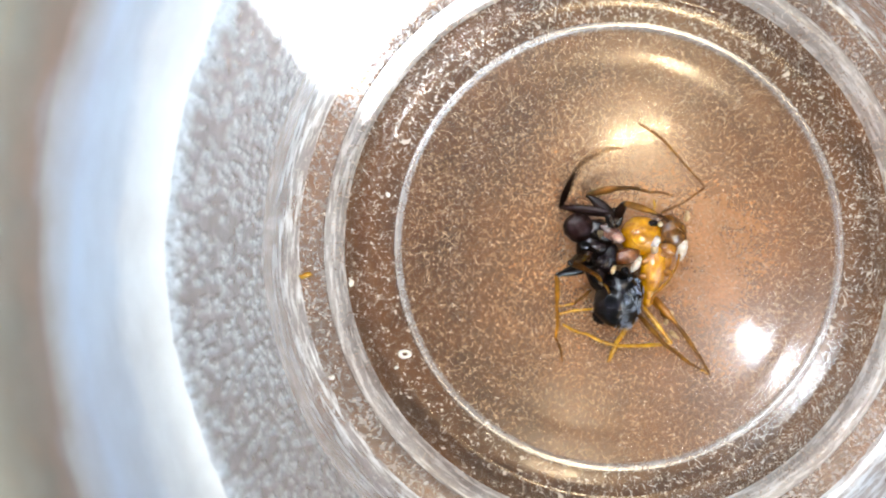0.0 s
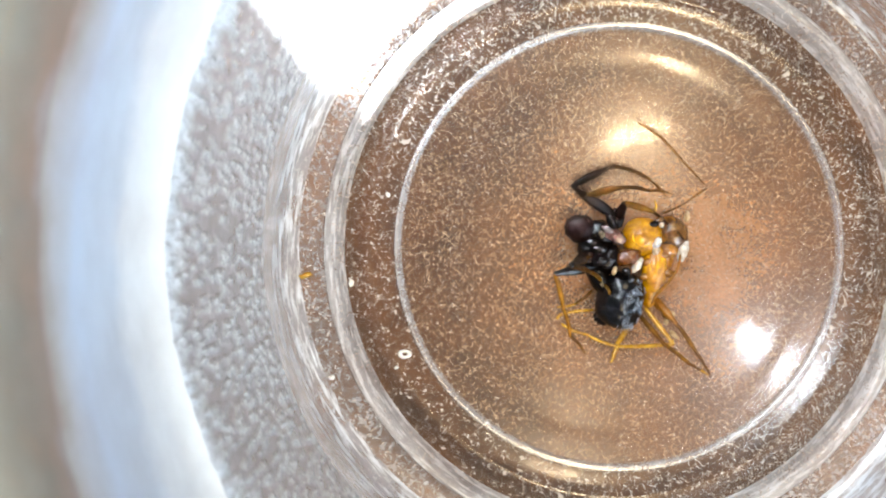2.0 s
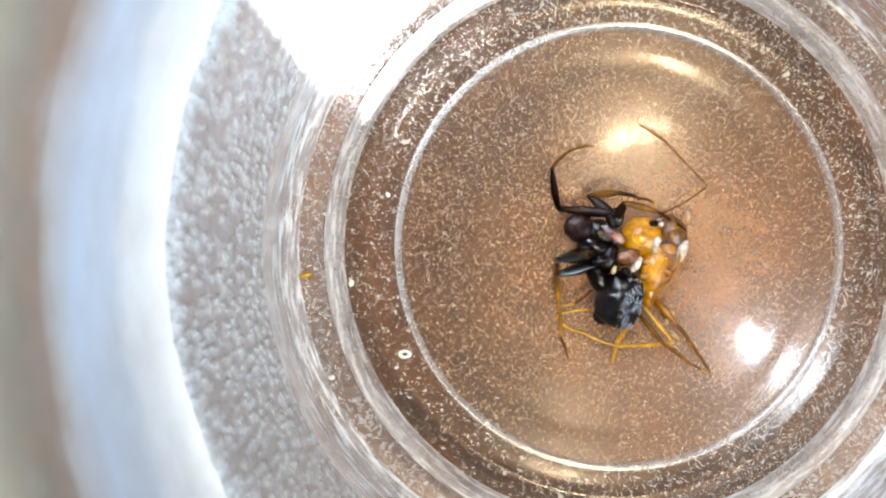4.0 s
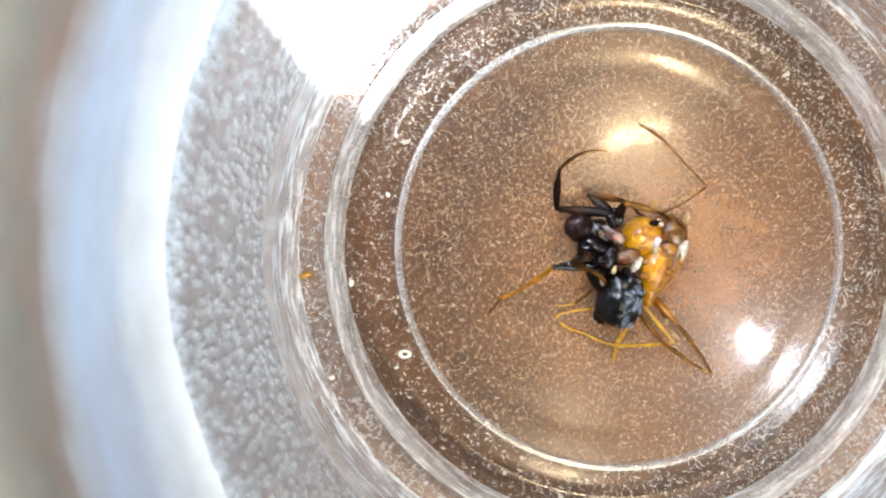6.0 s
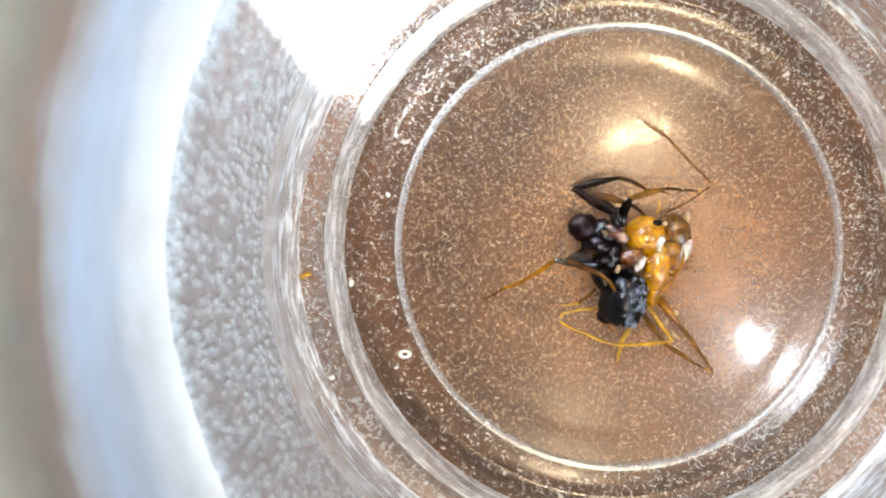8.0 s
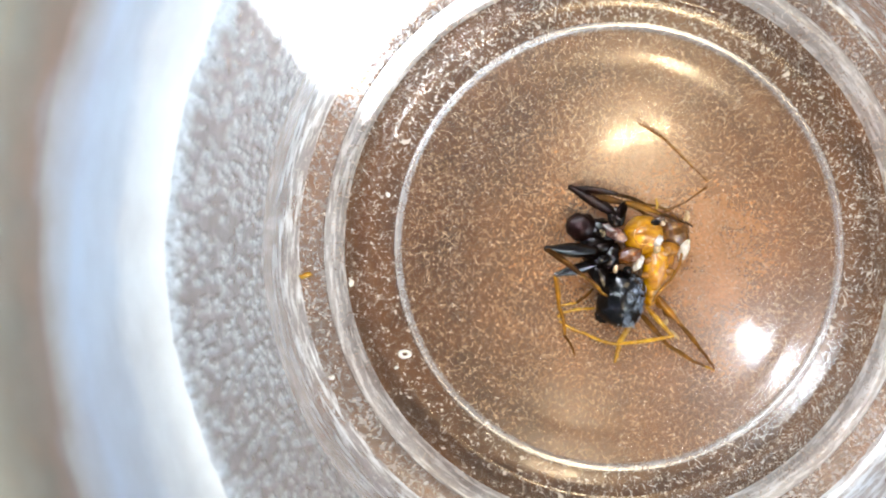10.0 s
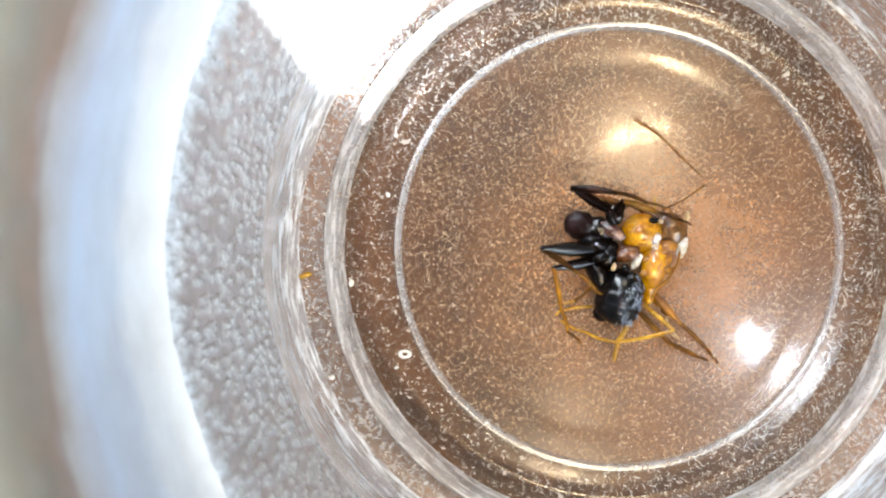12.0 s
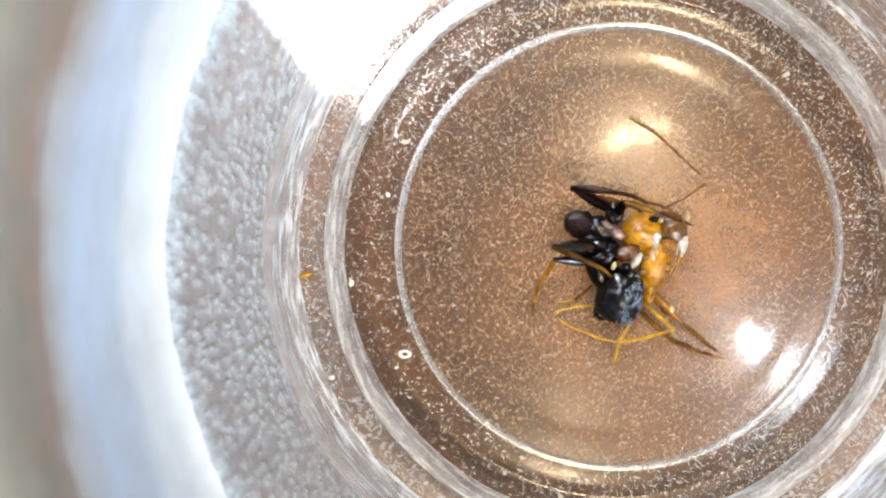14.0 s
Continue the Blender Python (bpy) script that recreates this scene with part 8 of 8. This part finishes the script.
    walk(LEG['E', 'toe'], [
        (0, mm(-2.127, -3.487, 0.932, -73.7, -4.4)),
        (0.1, mm(-1.924, -3.449, 0.580, -70.5, -12.9)),
        (0.3, mm(-2.370, -3.289, 0.414, -88.5, 46.8)),
        (0.5, mm(-1.751, -3.289, 0.552, -63.5, -13.7)),
        (0.7, mm(-1.949, -3.432, 0.533, -70.5, -12.7)),
        (0.9, mm(-1.958, -3.427, 0.516, -70.5, -12.7)),
        (1, mm(-2.039, -3.443, 0.601, -71.6, -9.5)),
        (1.2, mm(-1.557, -2.928, 0.548, -58.0, 50.6)),
        (1.3, mm(-2.304, -2.545, 1.146, -73.2, -0.5)),
        (1.4, mm(-3.050, -2.163, 1.744, -88.4, -51.6)),
        (1.45, mm(-2.635, -2.847, 1.089, -83.7, -11.5)),
        (1.5, mm(-2.219, -3.531, 0.434, -78.9, 28.6)),
        (1.6, mm(-1.978, -3.413, 0.473, -73.6, 26.9)),
        (1.65, mm(-2.717, -2.163, 1.141, -100.8, -23.3)),
        (1.7, mm(-3.455, -0.912, 1.810, -128.1, -73.5)),
        (1.75, mm(-2.713, -2.165, 1.150, -100.8, -23.3)),
        (1.8, mm(-1.970, -3.419, 0.491, -73.6, 27.0)),
        (1.9, mm(-1.966, -3.421, 0.499, -70.5, -12.6)),
        (2, mm(-1.492, -3.405, 0.652, -47.9, -18.4)),
        (2.1, mm(-1.958, -3.427, 0.516, -70.5, -12.7)),
        (2.3, mm(-2.857, -2.177, 1.680, -82.4, -41.9)),
        (2.4, mm(-1.945, -3.435, 0.541, -70.5, -12.8)),
        (2.5, mm(-2.024, -2.932, 1.330, -58.0, -20.4)),
        (2.7, mm(-2.484, -3.269, 1.043, -91.3, -14.4)),
        (2.8, mm(-1.928, -3.446, 0.572, -70.5, -12.8)),
        (3, mm(-1.602, -3.423, 0.557, -61.0, 38.4)),
        (3.1, mm(-1.922, -3.451, 0.582, -70.5, -12.9)),
        (3.2, mm(-1.924, -3.450, 0.577, -70.5, -12.9)),
        (4.8, mm(-1.964, -3.441, 0.493, -73.6, 27.0)),
        (5.1, mm(-4.612, -1.580, 1.113, -132.4, -23.8)),
        (5.3, mm(-4.618, -1.578, 1.098, -132.4, -23.8)),
        (5.5, mm(-4.667, -1.550, 1.074, -139.6, -24.9)),
        (6, mm(-4.652, -1.688, 1.085, -128.0, -25.1)),
        (6.1, mm(-4.583, -1.603, 1.187, -132.4, -24.0)),
        (6.2, mm(-3.395, -2.009, 1.312, -127.1, -47.9)),
        (6.3, mm(-3.731, -1.953, 1.404, -113.4, -29.7)),
        (6.4, mm(-3.725, -1.958, 1.419, -113.4, -29.8)),
        (6.45, mm(-1.724, -1.573, 0.964, -96.7, 14.5)),
        (6.5, mm(0.277, -1.188, 0.508, -79.9, 58.7)),
        (6.55, mm(-1.573, -1.343, 1.141, -87.3, 6.7)),
        (6.6, mm(-3.423, -1.499, 1.775, -94.8, -45.3)),
        (6.7, mm(-1.981, -3.524, 0.955, -75.2, -11.6)),
        (6.8, mm(-1.253, -3.342, 1.003, -59.0, -13.9)),
        (6.9, mm(-1.264, -3.338, 0.987, -59.0, -13.8)),
        (7, mm(-2.616, -1.294, 1.675, -62.7, -61.5)),
        (7.1, mm(-2.706, -1.794, 1.569, -75.4, -47.5)),
        (7.2, mm(-1.788, -3.541, 1.128, -61.4, -13.9)),
        (7.3, mm(-0.896, -3.299, 1.277, -46.2, -16.3)),
        (7.4, mm(-0.978, -3.073, 0.944, -42.2, -24.7)),
        (7.45, mm(-0.343, -2.058, 0.727, -61.7, 18.1)),
        (7.5, mm(0.292, -1.044, 0.510, -81.3, 60.9)),
        (7.55, mm(-1.460, -1.003, 1.336, -86.5, -0.8)),
        (7.6, mm(-3.212, -0.961, 2.162, -91.7, -62.4)),
        (7.7, mm(-3.635, -1.944, 1.810, -93.7, -51.4)),
        (7.8, mm(-4.703, -1.620, 0.787, -132.5, -23.0)),
        (8, mm(-4.767, -1.232, 2.361, -151.3, -19.9)),
        (8.2, mm(-4.791, -1.588, 2.087, -132.2, -26.1)),
        (9.5, mm(-4.666, -1.649, 0.936, -132.4, -23.4)),
        (9.9, mm(-2.000, -3.515, 0.345, -73.5, 26.5)),
        (10.3, mm(-1.577, -3.020, 0.498, -58.0, 50.5)),
        (10.35, mm(-1.912, -2.411, 1.209, -63.0, -0.9)),
        (10.4, mm(-2.246, -1.803, 1.919, -68.0, -52.4)),
        (10.45, mm(-0.882, -1.591, 1.413, -56.8, 4.3)),
        (10.5, mm(0.483, -1.378, 0.907, -45.6, 61.0)),
        (10.6, mm(-2.550, -3.284, 0.715, -92.7, 47.3)),
        (10.7, mm(-1.933, -3.213, 0.535, -67.5, 51.4)),
        (10.9, mm(-1.852, -3.122, 0.657, -57.3, 47.2)),
        (10.95, mm(-1.839, -2.088, 1.114, -53.3, -9.7)),
        (11, mm(-1.825, -1.053, 1.570, -49.3, -66.5)),
        (11.05, mm(-3.156, -0.957, 1.354, -95.7, -49.1)),
        (11.1, mm(-4.487, -0.862, 1.138, -142.1, -31.6)),
        (11.2, mm(-3.764, -2.027, 1.346, -113.5, -29.6)),
        (11.3, mm(-2.958, -2.663, 1.812, -87.1, -32.7)),
        (11.35, mm(-2.487, -2.744, 1.157, -80.1, 5.3)),
        (11.4, mm(-2.016, -2.824, 0.502, -73.1, 43.3)),
        (11.5, mm(-1.323, -2.186, 1.647, -35.1, -31.0)),
        (11.55, mm(-2.899, -1.399, 1.455, -95.8, -32.3)),
        (11.6, mm(-4.475, -0.612, 1.263, -156.4, -33.7)),
        (11.7, mm(-2.756, -3.260, 0.512, -91.1, 39.3)),
        (11.8, mm(-2.175, -3.406, 0.847, -66.5, -25.1)),
        (11.9, mm(-1.844, -3.331, 0.778, -55.2, 45.1)),
        (12, mm(-1.597, -3.363, 0.814, -41.7, 49.0)),
        (12.1, mm(-1.794, -2.969, 0.411, -59.0, 61.7)),
        (12.15, mm(-2.611, -1.919, 1.023, -79.9, 0.1)),
        (12.2, mm(-3.428, -0.869, 1.635, -100.9, -61.6)),
        (12.3, mm(-3.903, -1.993, 0.778, -128.9, 0.0)),
        (12.4, mm(-3.741, -2.074, 1.406, -113.4, -29.7)),
        (12.5, mm(-3.805, -2.097, 1.541, -118.0, -29.3)),
        (12.6, mm(-3.741, -2.079, 1.407, -113.4, -29.7)),
        (12.8, mm(-3.741, -2.084, 1.408, -113.4, -29.7)),
        (13, mm(-4.142, -1.832, 1.812, -124.2, -35.9)),
        (13.2, mm(-3.935, -1.821, 1.275, -139.7, -24.5)),
        (13.4, mm(-3.741, -2.099, 1.409, -113.4, -29.8)),
        (13.5, mm(-3.076, -2.574, 0.447, -98.9, -7.1)),
        (13.6, mm(-2.705, -3.187, 1.159, -81.7, -26.1)),
        (13.8, mm(-1.791, -2.991, 0.508, -60.8, 45.5)),
        (13.9, mm(-2.532, -2.519, 1.190, -76.5, -4.5)),
        (14, mm(-3.273, -2.047, 1.872, -92.2, -54.6)),
    ])
    walk(LEG['H', 'thigh'], [
        (0, mm(-0.213, -1.901, 1.000, -56.0, 43.3)),
        (1.5, mm(-0.213, -1.901, 1.000, -56.7, 45.3)),
        (6, mm(-0.213, -1.901, 1.000, -56.0, 41.7)),
        (8, mm(-0.212, -1.901, 1.000, -60.9, 45.1)),
        (10.5, mm(-0.213, -1.901, 1.000, -53.6, 39.4)),
        (12, mm(-0.213, -1.901, 1.000, -51.4, 28.0)),
        (14, mm(-0.213, -1.900, 1.000, -47.3, 0.0)),
    ])
    walk(LEG['H', 'shin'], [
        (0, mm(0.501, -2.960, 2.202, -53.9, -6.0)),
        (1.5, mm(0.466, -2.932, 2.247, -55.1, -5.5)),
        (6, mm(0.520, -2.987, 2.165, -51.2, -10.1)),
        (8, mm(0.390, -2.983, 2.242, -51.9, -8.5)),
        (10.5, mm(0.592, -2.992, 2.112, -47.8, -14.6)),
        (12, mm(0.753, -3.111, 1.823, -41.9, -17.5)),
        (14, mm(0.976, -3.190, 1.000, -38.3, -11.1)),
    ])
    walk(LEG['H', 'foot'], [
        (0, mm(1.505, -4.335, 2.023, -57.7, -12.3)),
        (1.5, mm(1.440, -4.329, 2.082, -56.8, -10.7)),
        (6, mm(1.577, -4.300, 1.866, -57.7, -11.9)),
        (8, mm(1.435, -4.314, 1.988, -55.9, -8.4)),
        (10.5, mm(1.706, -4.218, 1.681, -52.8, -11.3)),
        (12, mm(1.968, -4.201, 1.307, -49.0, -20.9)),
        (14, mm(2.294, -4.231, 0.670, -37.4, -20.9)),
    ])
    walk(LEG['H', 'toe'], [
        (0, mm(1.806, -4.812, 1.900, -57.6, -12.7)),
        (1.5, mm(1.751, -4.803, 1.976, -56.7, -11.2)),
        (6, mm(1.878, -4.778, 1.747, -57.7, -12.4)),
        (8, mm(1.755, -4.787, 1.903, -55.8, -9.1)),
        (10.5, mm(2.048, -4.669, 1.568, -52.7, -11.7)),
        (12, mm(2.321, -4.608, 1.101, -49.0, -20.9)),
        (14, mm(2.722, -4.558, 0.464, -37.4, -20.9)),
    ])
    walk(LEG['I', 'thigh'], [
        (0, mm(-0.955, -2.590, 0.900, -52.1, 32.9)),
        (1.5, mm(-0.954, -2.590, 0.900, -53.8, 38.5)),
        (6, mm(-0.954, -2.590, 0.900, -53.3, 34.5)),
        (8, mm(-0.953, -2.590, 0.900, -57.5, 37.3)),
        (10.5, mm(-0.954, -2.590, 0.900, -51.4, 31.7)),
        (12, mm(-0.954, -2.589, 0.900, -46.0, 0.0)),
        (14, mm(-0.954, -2.589, 0.900, -43.0, 0.0)),
    ])
    walk(LEG['I', 'shin'], [
        (0, mm(0.095, -3.940, 2.005, -36.3, -11.5)),
        (1.5, mm(-0.012, -3.876, 2.167, -37.1, -10.5)),
        (6, mm(0.048, -3.936, 2.053, -34.8, -5.4)),
        (8, mm(-0.083, -3.954, 2.135, -33.5, -4.9)),
        (10.5, mm(0.126, -3.944, 1.970, -31.8, -7.4)),
        (12, mm(0.460, -4.054, 0.900, -25.7, -6.4)),
        (14, mm(0.535, -3.977, 0.900, -22.1, -4.5)),
    ])
    walk(LEG['I', 'foot'], [
        (0, mm(1.250, -4.788, 1.714, -29.0, -24.9)),
        (1.5, mm(1.134, -4.744, 1.900, -30.2, -19.2)),
        (6, mm(1.243, -4.768, 1.915, -27.0, -24.3)),
        (8, mm(1.132, -4.759, 2.011, -26.4, -22.5)),
        (10.5, mm(1.359, -4.707, 1.783, -22.0, -17.8)),
        (12, mm(1.769, -4.683, 0.737, -21.6, -21.2)),
        (14, mm(1.885, -4.526, 0.786, -15.5, -3.6)),
    ])
    walk(LEG['I', 'toe'], [
        (0, mm(1.718, -5.048, 1.465, -29.0, -24.8)),
        (1.5, mm(1.615, -5.024, 1.706, -30.2, -19.3)),
        (6, mm(1.722, -5.012, 1.672, -27.0, -24.2)),
        (8, mm(1.621, -5.001, 1.785, -26.4, -22.5)),
        (10.5, mm(1.880, -4.918, 1.603, -22.0, -17.8)),
        (12, mm(2.281, -4.886, 0.523, -21.6, -21.2)),
        (14, mm(2.453, -4.683, 0.749, -15.5, -4.6)),
    ])
    walk(LEG['J', 'thigh'], [
        (0, mm(-0.686, -2.326, 1.100, -55.1, 21.1)),
        (6, mm(-0.686, -2.326, 1.100, -52.8, 21.7)),
        (8, mm(-0.686, -2.326, 1.100, -59.7, 34.6)),
        (12, mm(-0.686, -2.326, 1.100, -45.9, 43.8)),
        (14, mm(-0.686, -2.326, 1.100, -46.5, 42.8)),
    ])
    walk(LEG['J', 'shin'], [
        (0, mm(0.380, -3.857, 1.821, -174.4, -31.6)),
        (6, mm(0.438, -3.805, 1.840, -174.0, -25.0)),
        (8, mm(0.145, -3.749, 2.234, -172.8, -29.5)),
        (12, mm(0.320, -3.362, 2.483, -165.5, -22.3)),
        (14, mm(0.325, -3.390, 2.458, -164.2, -25.5)),
    ])
    walk(LEG['J', 'foot'], [
        (0, mm(-1.801, -4.072, 0.471, 158.6, 14.2)),
        (6, mm(-1.882, -4.047, 0.752, 160.0, -19.0)),
        (8, mm(-2.079, -4.029, 0.968, 159.9, -19.2)),
        (12, mm(-1.986, -3.959, 1.505, 163.2, -27.5)),
        (14, mm(-1.912, -4.022, 1.351, 163.4, -18.8)),
    ])
    walk(LEG['J', 'toe'], [
        (0, mm(-3.205, -3.521, 0.854, 158.5, -30.7)),
        (6, mm(-3.264, -3.544, 0.245, 155.4, 0.7)),
        (8, mm(-3.459, -3.525, 0.458, 154.3, 0.8)),
        (12, mm(-3.306, -3.559, 0.787, 154.7, -23.9)),
        (14, mm(-3.322, -3.601, 0.849, 154.5, -14.0)),
    ])
    walk(LEG['K', 'thigh'], [
        (0, mm(-0.997, -2.347, 0.700, -116.9, 6.7)),
        (6, mm(-0.996, -2.347, 0.700, -120.5, 21.1)),
        (14, mm(-0.996, -2.345, 0.700, -111.5, 10.3)),
    ])
    walk(LEG['K', 'shin'], [
        (0, mm(-1.342, -3.028, 0.789, -117.2, -22.7)),
        (6, mm(-1.360, -2.965, 0.977, -117.1, -23.3)),
        (14, mm(-1.274, -3.049, 0.838, -118.1, -3.8)),
    ])
    walk(LEG['K', 'foot'], [
        (0, mm(-1.832, -3.980, 0.340, -117.7, 22.0)),
        (6, mm(-1.846, -3.914, 0.517, -100.0, -18.3)),
        (14, mm(-1.820, -4.071, 0.760, -101.0, -9.0)),
    ])
    walk(LEG['K', 'toe'], [
        (0, mm(-2.059, -4.413, 0.538, -109.9, -20.6)),
        (6, mm(-1.933, -4.407, 0.352, -100.0, -18.6)),
        (14, mm(-1.919, -4.582, 0.677, -100.8, -10.3)),
    ])
    walk(ANT['black'], [
        (0, mm(-0.600, -0.600, -1.650)),
        (1.5, mm(-0.524, -0.650, -1.650)),
        (3, mm(-0.600, -0.600, -1.650)),
        (5.5, mm(-0.524, -0.625, -1.650)),
        (6.5, mm(-0.600, -0.575, -1.650)),
        (7.5, mm(-0.474, -0.625, -1.650)),
        (8, mm(-0.398, -0.575, -1.650)),
        (10.5, mm(-0.524, -0.550, -1.650)),
        (12, mm(-0.575, -0.474, -1.650)),
        (14, mm(-0.575, -0.424, -1.650)),
    ])
    walk(ANT['yellow'], [
        (0, mm(1.900, -0.400, -1.600)),
        (1.5, mm(1.976, -0.450, -1.600)),
        (3, mm(1.900, -0.400, -1.600)),
        (5.5, mm(1.976, -0.425, -1.600)),
        (6.5, mm(1.900, -0.375, -1.600)),
        (7.5, mm(2.026, -0.425, -1.600)),
        (8, mm(2.102, -0.375, -1.600)),
        (10.5, mm(1.976, -0.350, -1.600)),
        (12, mm(1.925, -0.274, -1.600)),
        (14, mm(1.925, -0.224, -1.600)),
    ])
    walk(ANT['feeler'], [
        (0, mm(1.935, 3.083, 1.450, 135.5)),
        (0.5, mm(1.960, 3.050, 1.450, 135.5)),
        (1, mm(1.884, 3.167, 1.450, 136.0)),
        (1.5, mm(1.959, 3.033, 1.450, 135.3)),
        (2, mm(1.859, 3.217, 1.450, 136.2)),
        (3, mm(2.010, 3.209, 1.450, 137.8)),
        (5.5, mm(1.959, 3.109, 1.450, 137.3)),
        (6.5, mm(1.935, 3.183, 1.450, 136.7)),
        (7.5, mm(2.009, 3.209, 1.450, 137.3)),
        (8, mm(2.009, 3.209, 1.450, 137.5)),
        (10.5, mm(1.884, 3.309, 1.450, 139.5)),
        (11, mm(1.776, 3.384, 1.450, 139.7)),
        (12, mm(1.809, 3.359, 1.450, 139.4)),
        (14, mm(1.759, 3.383, 1.450, 140.8)),
    ])


motions()
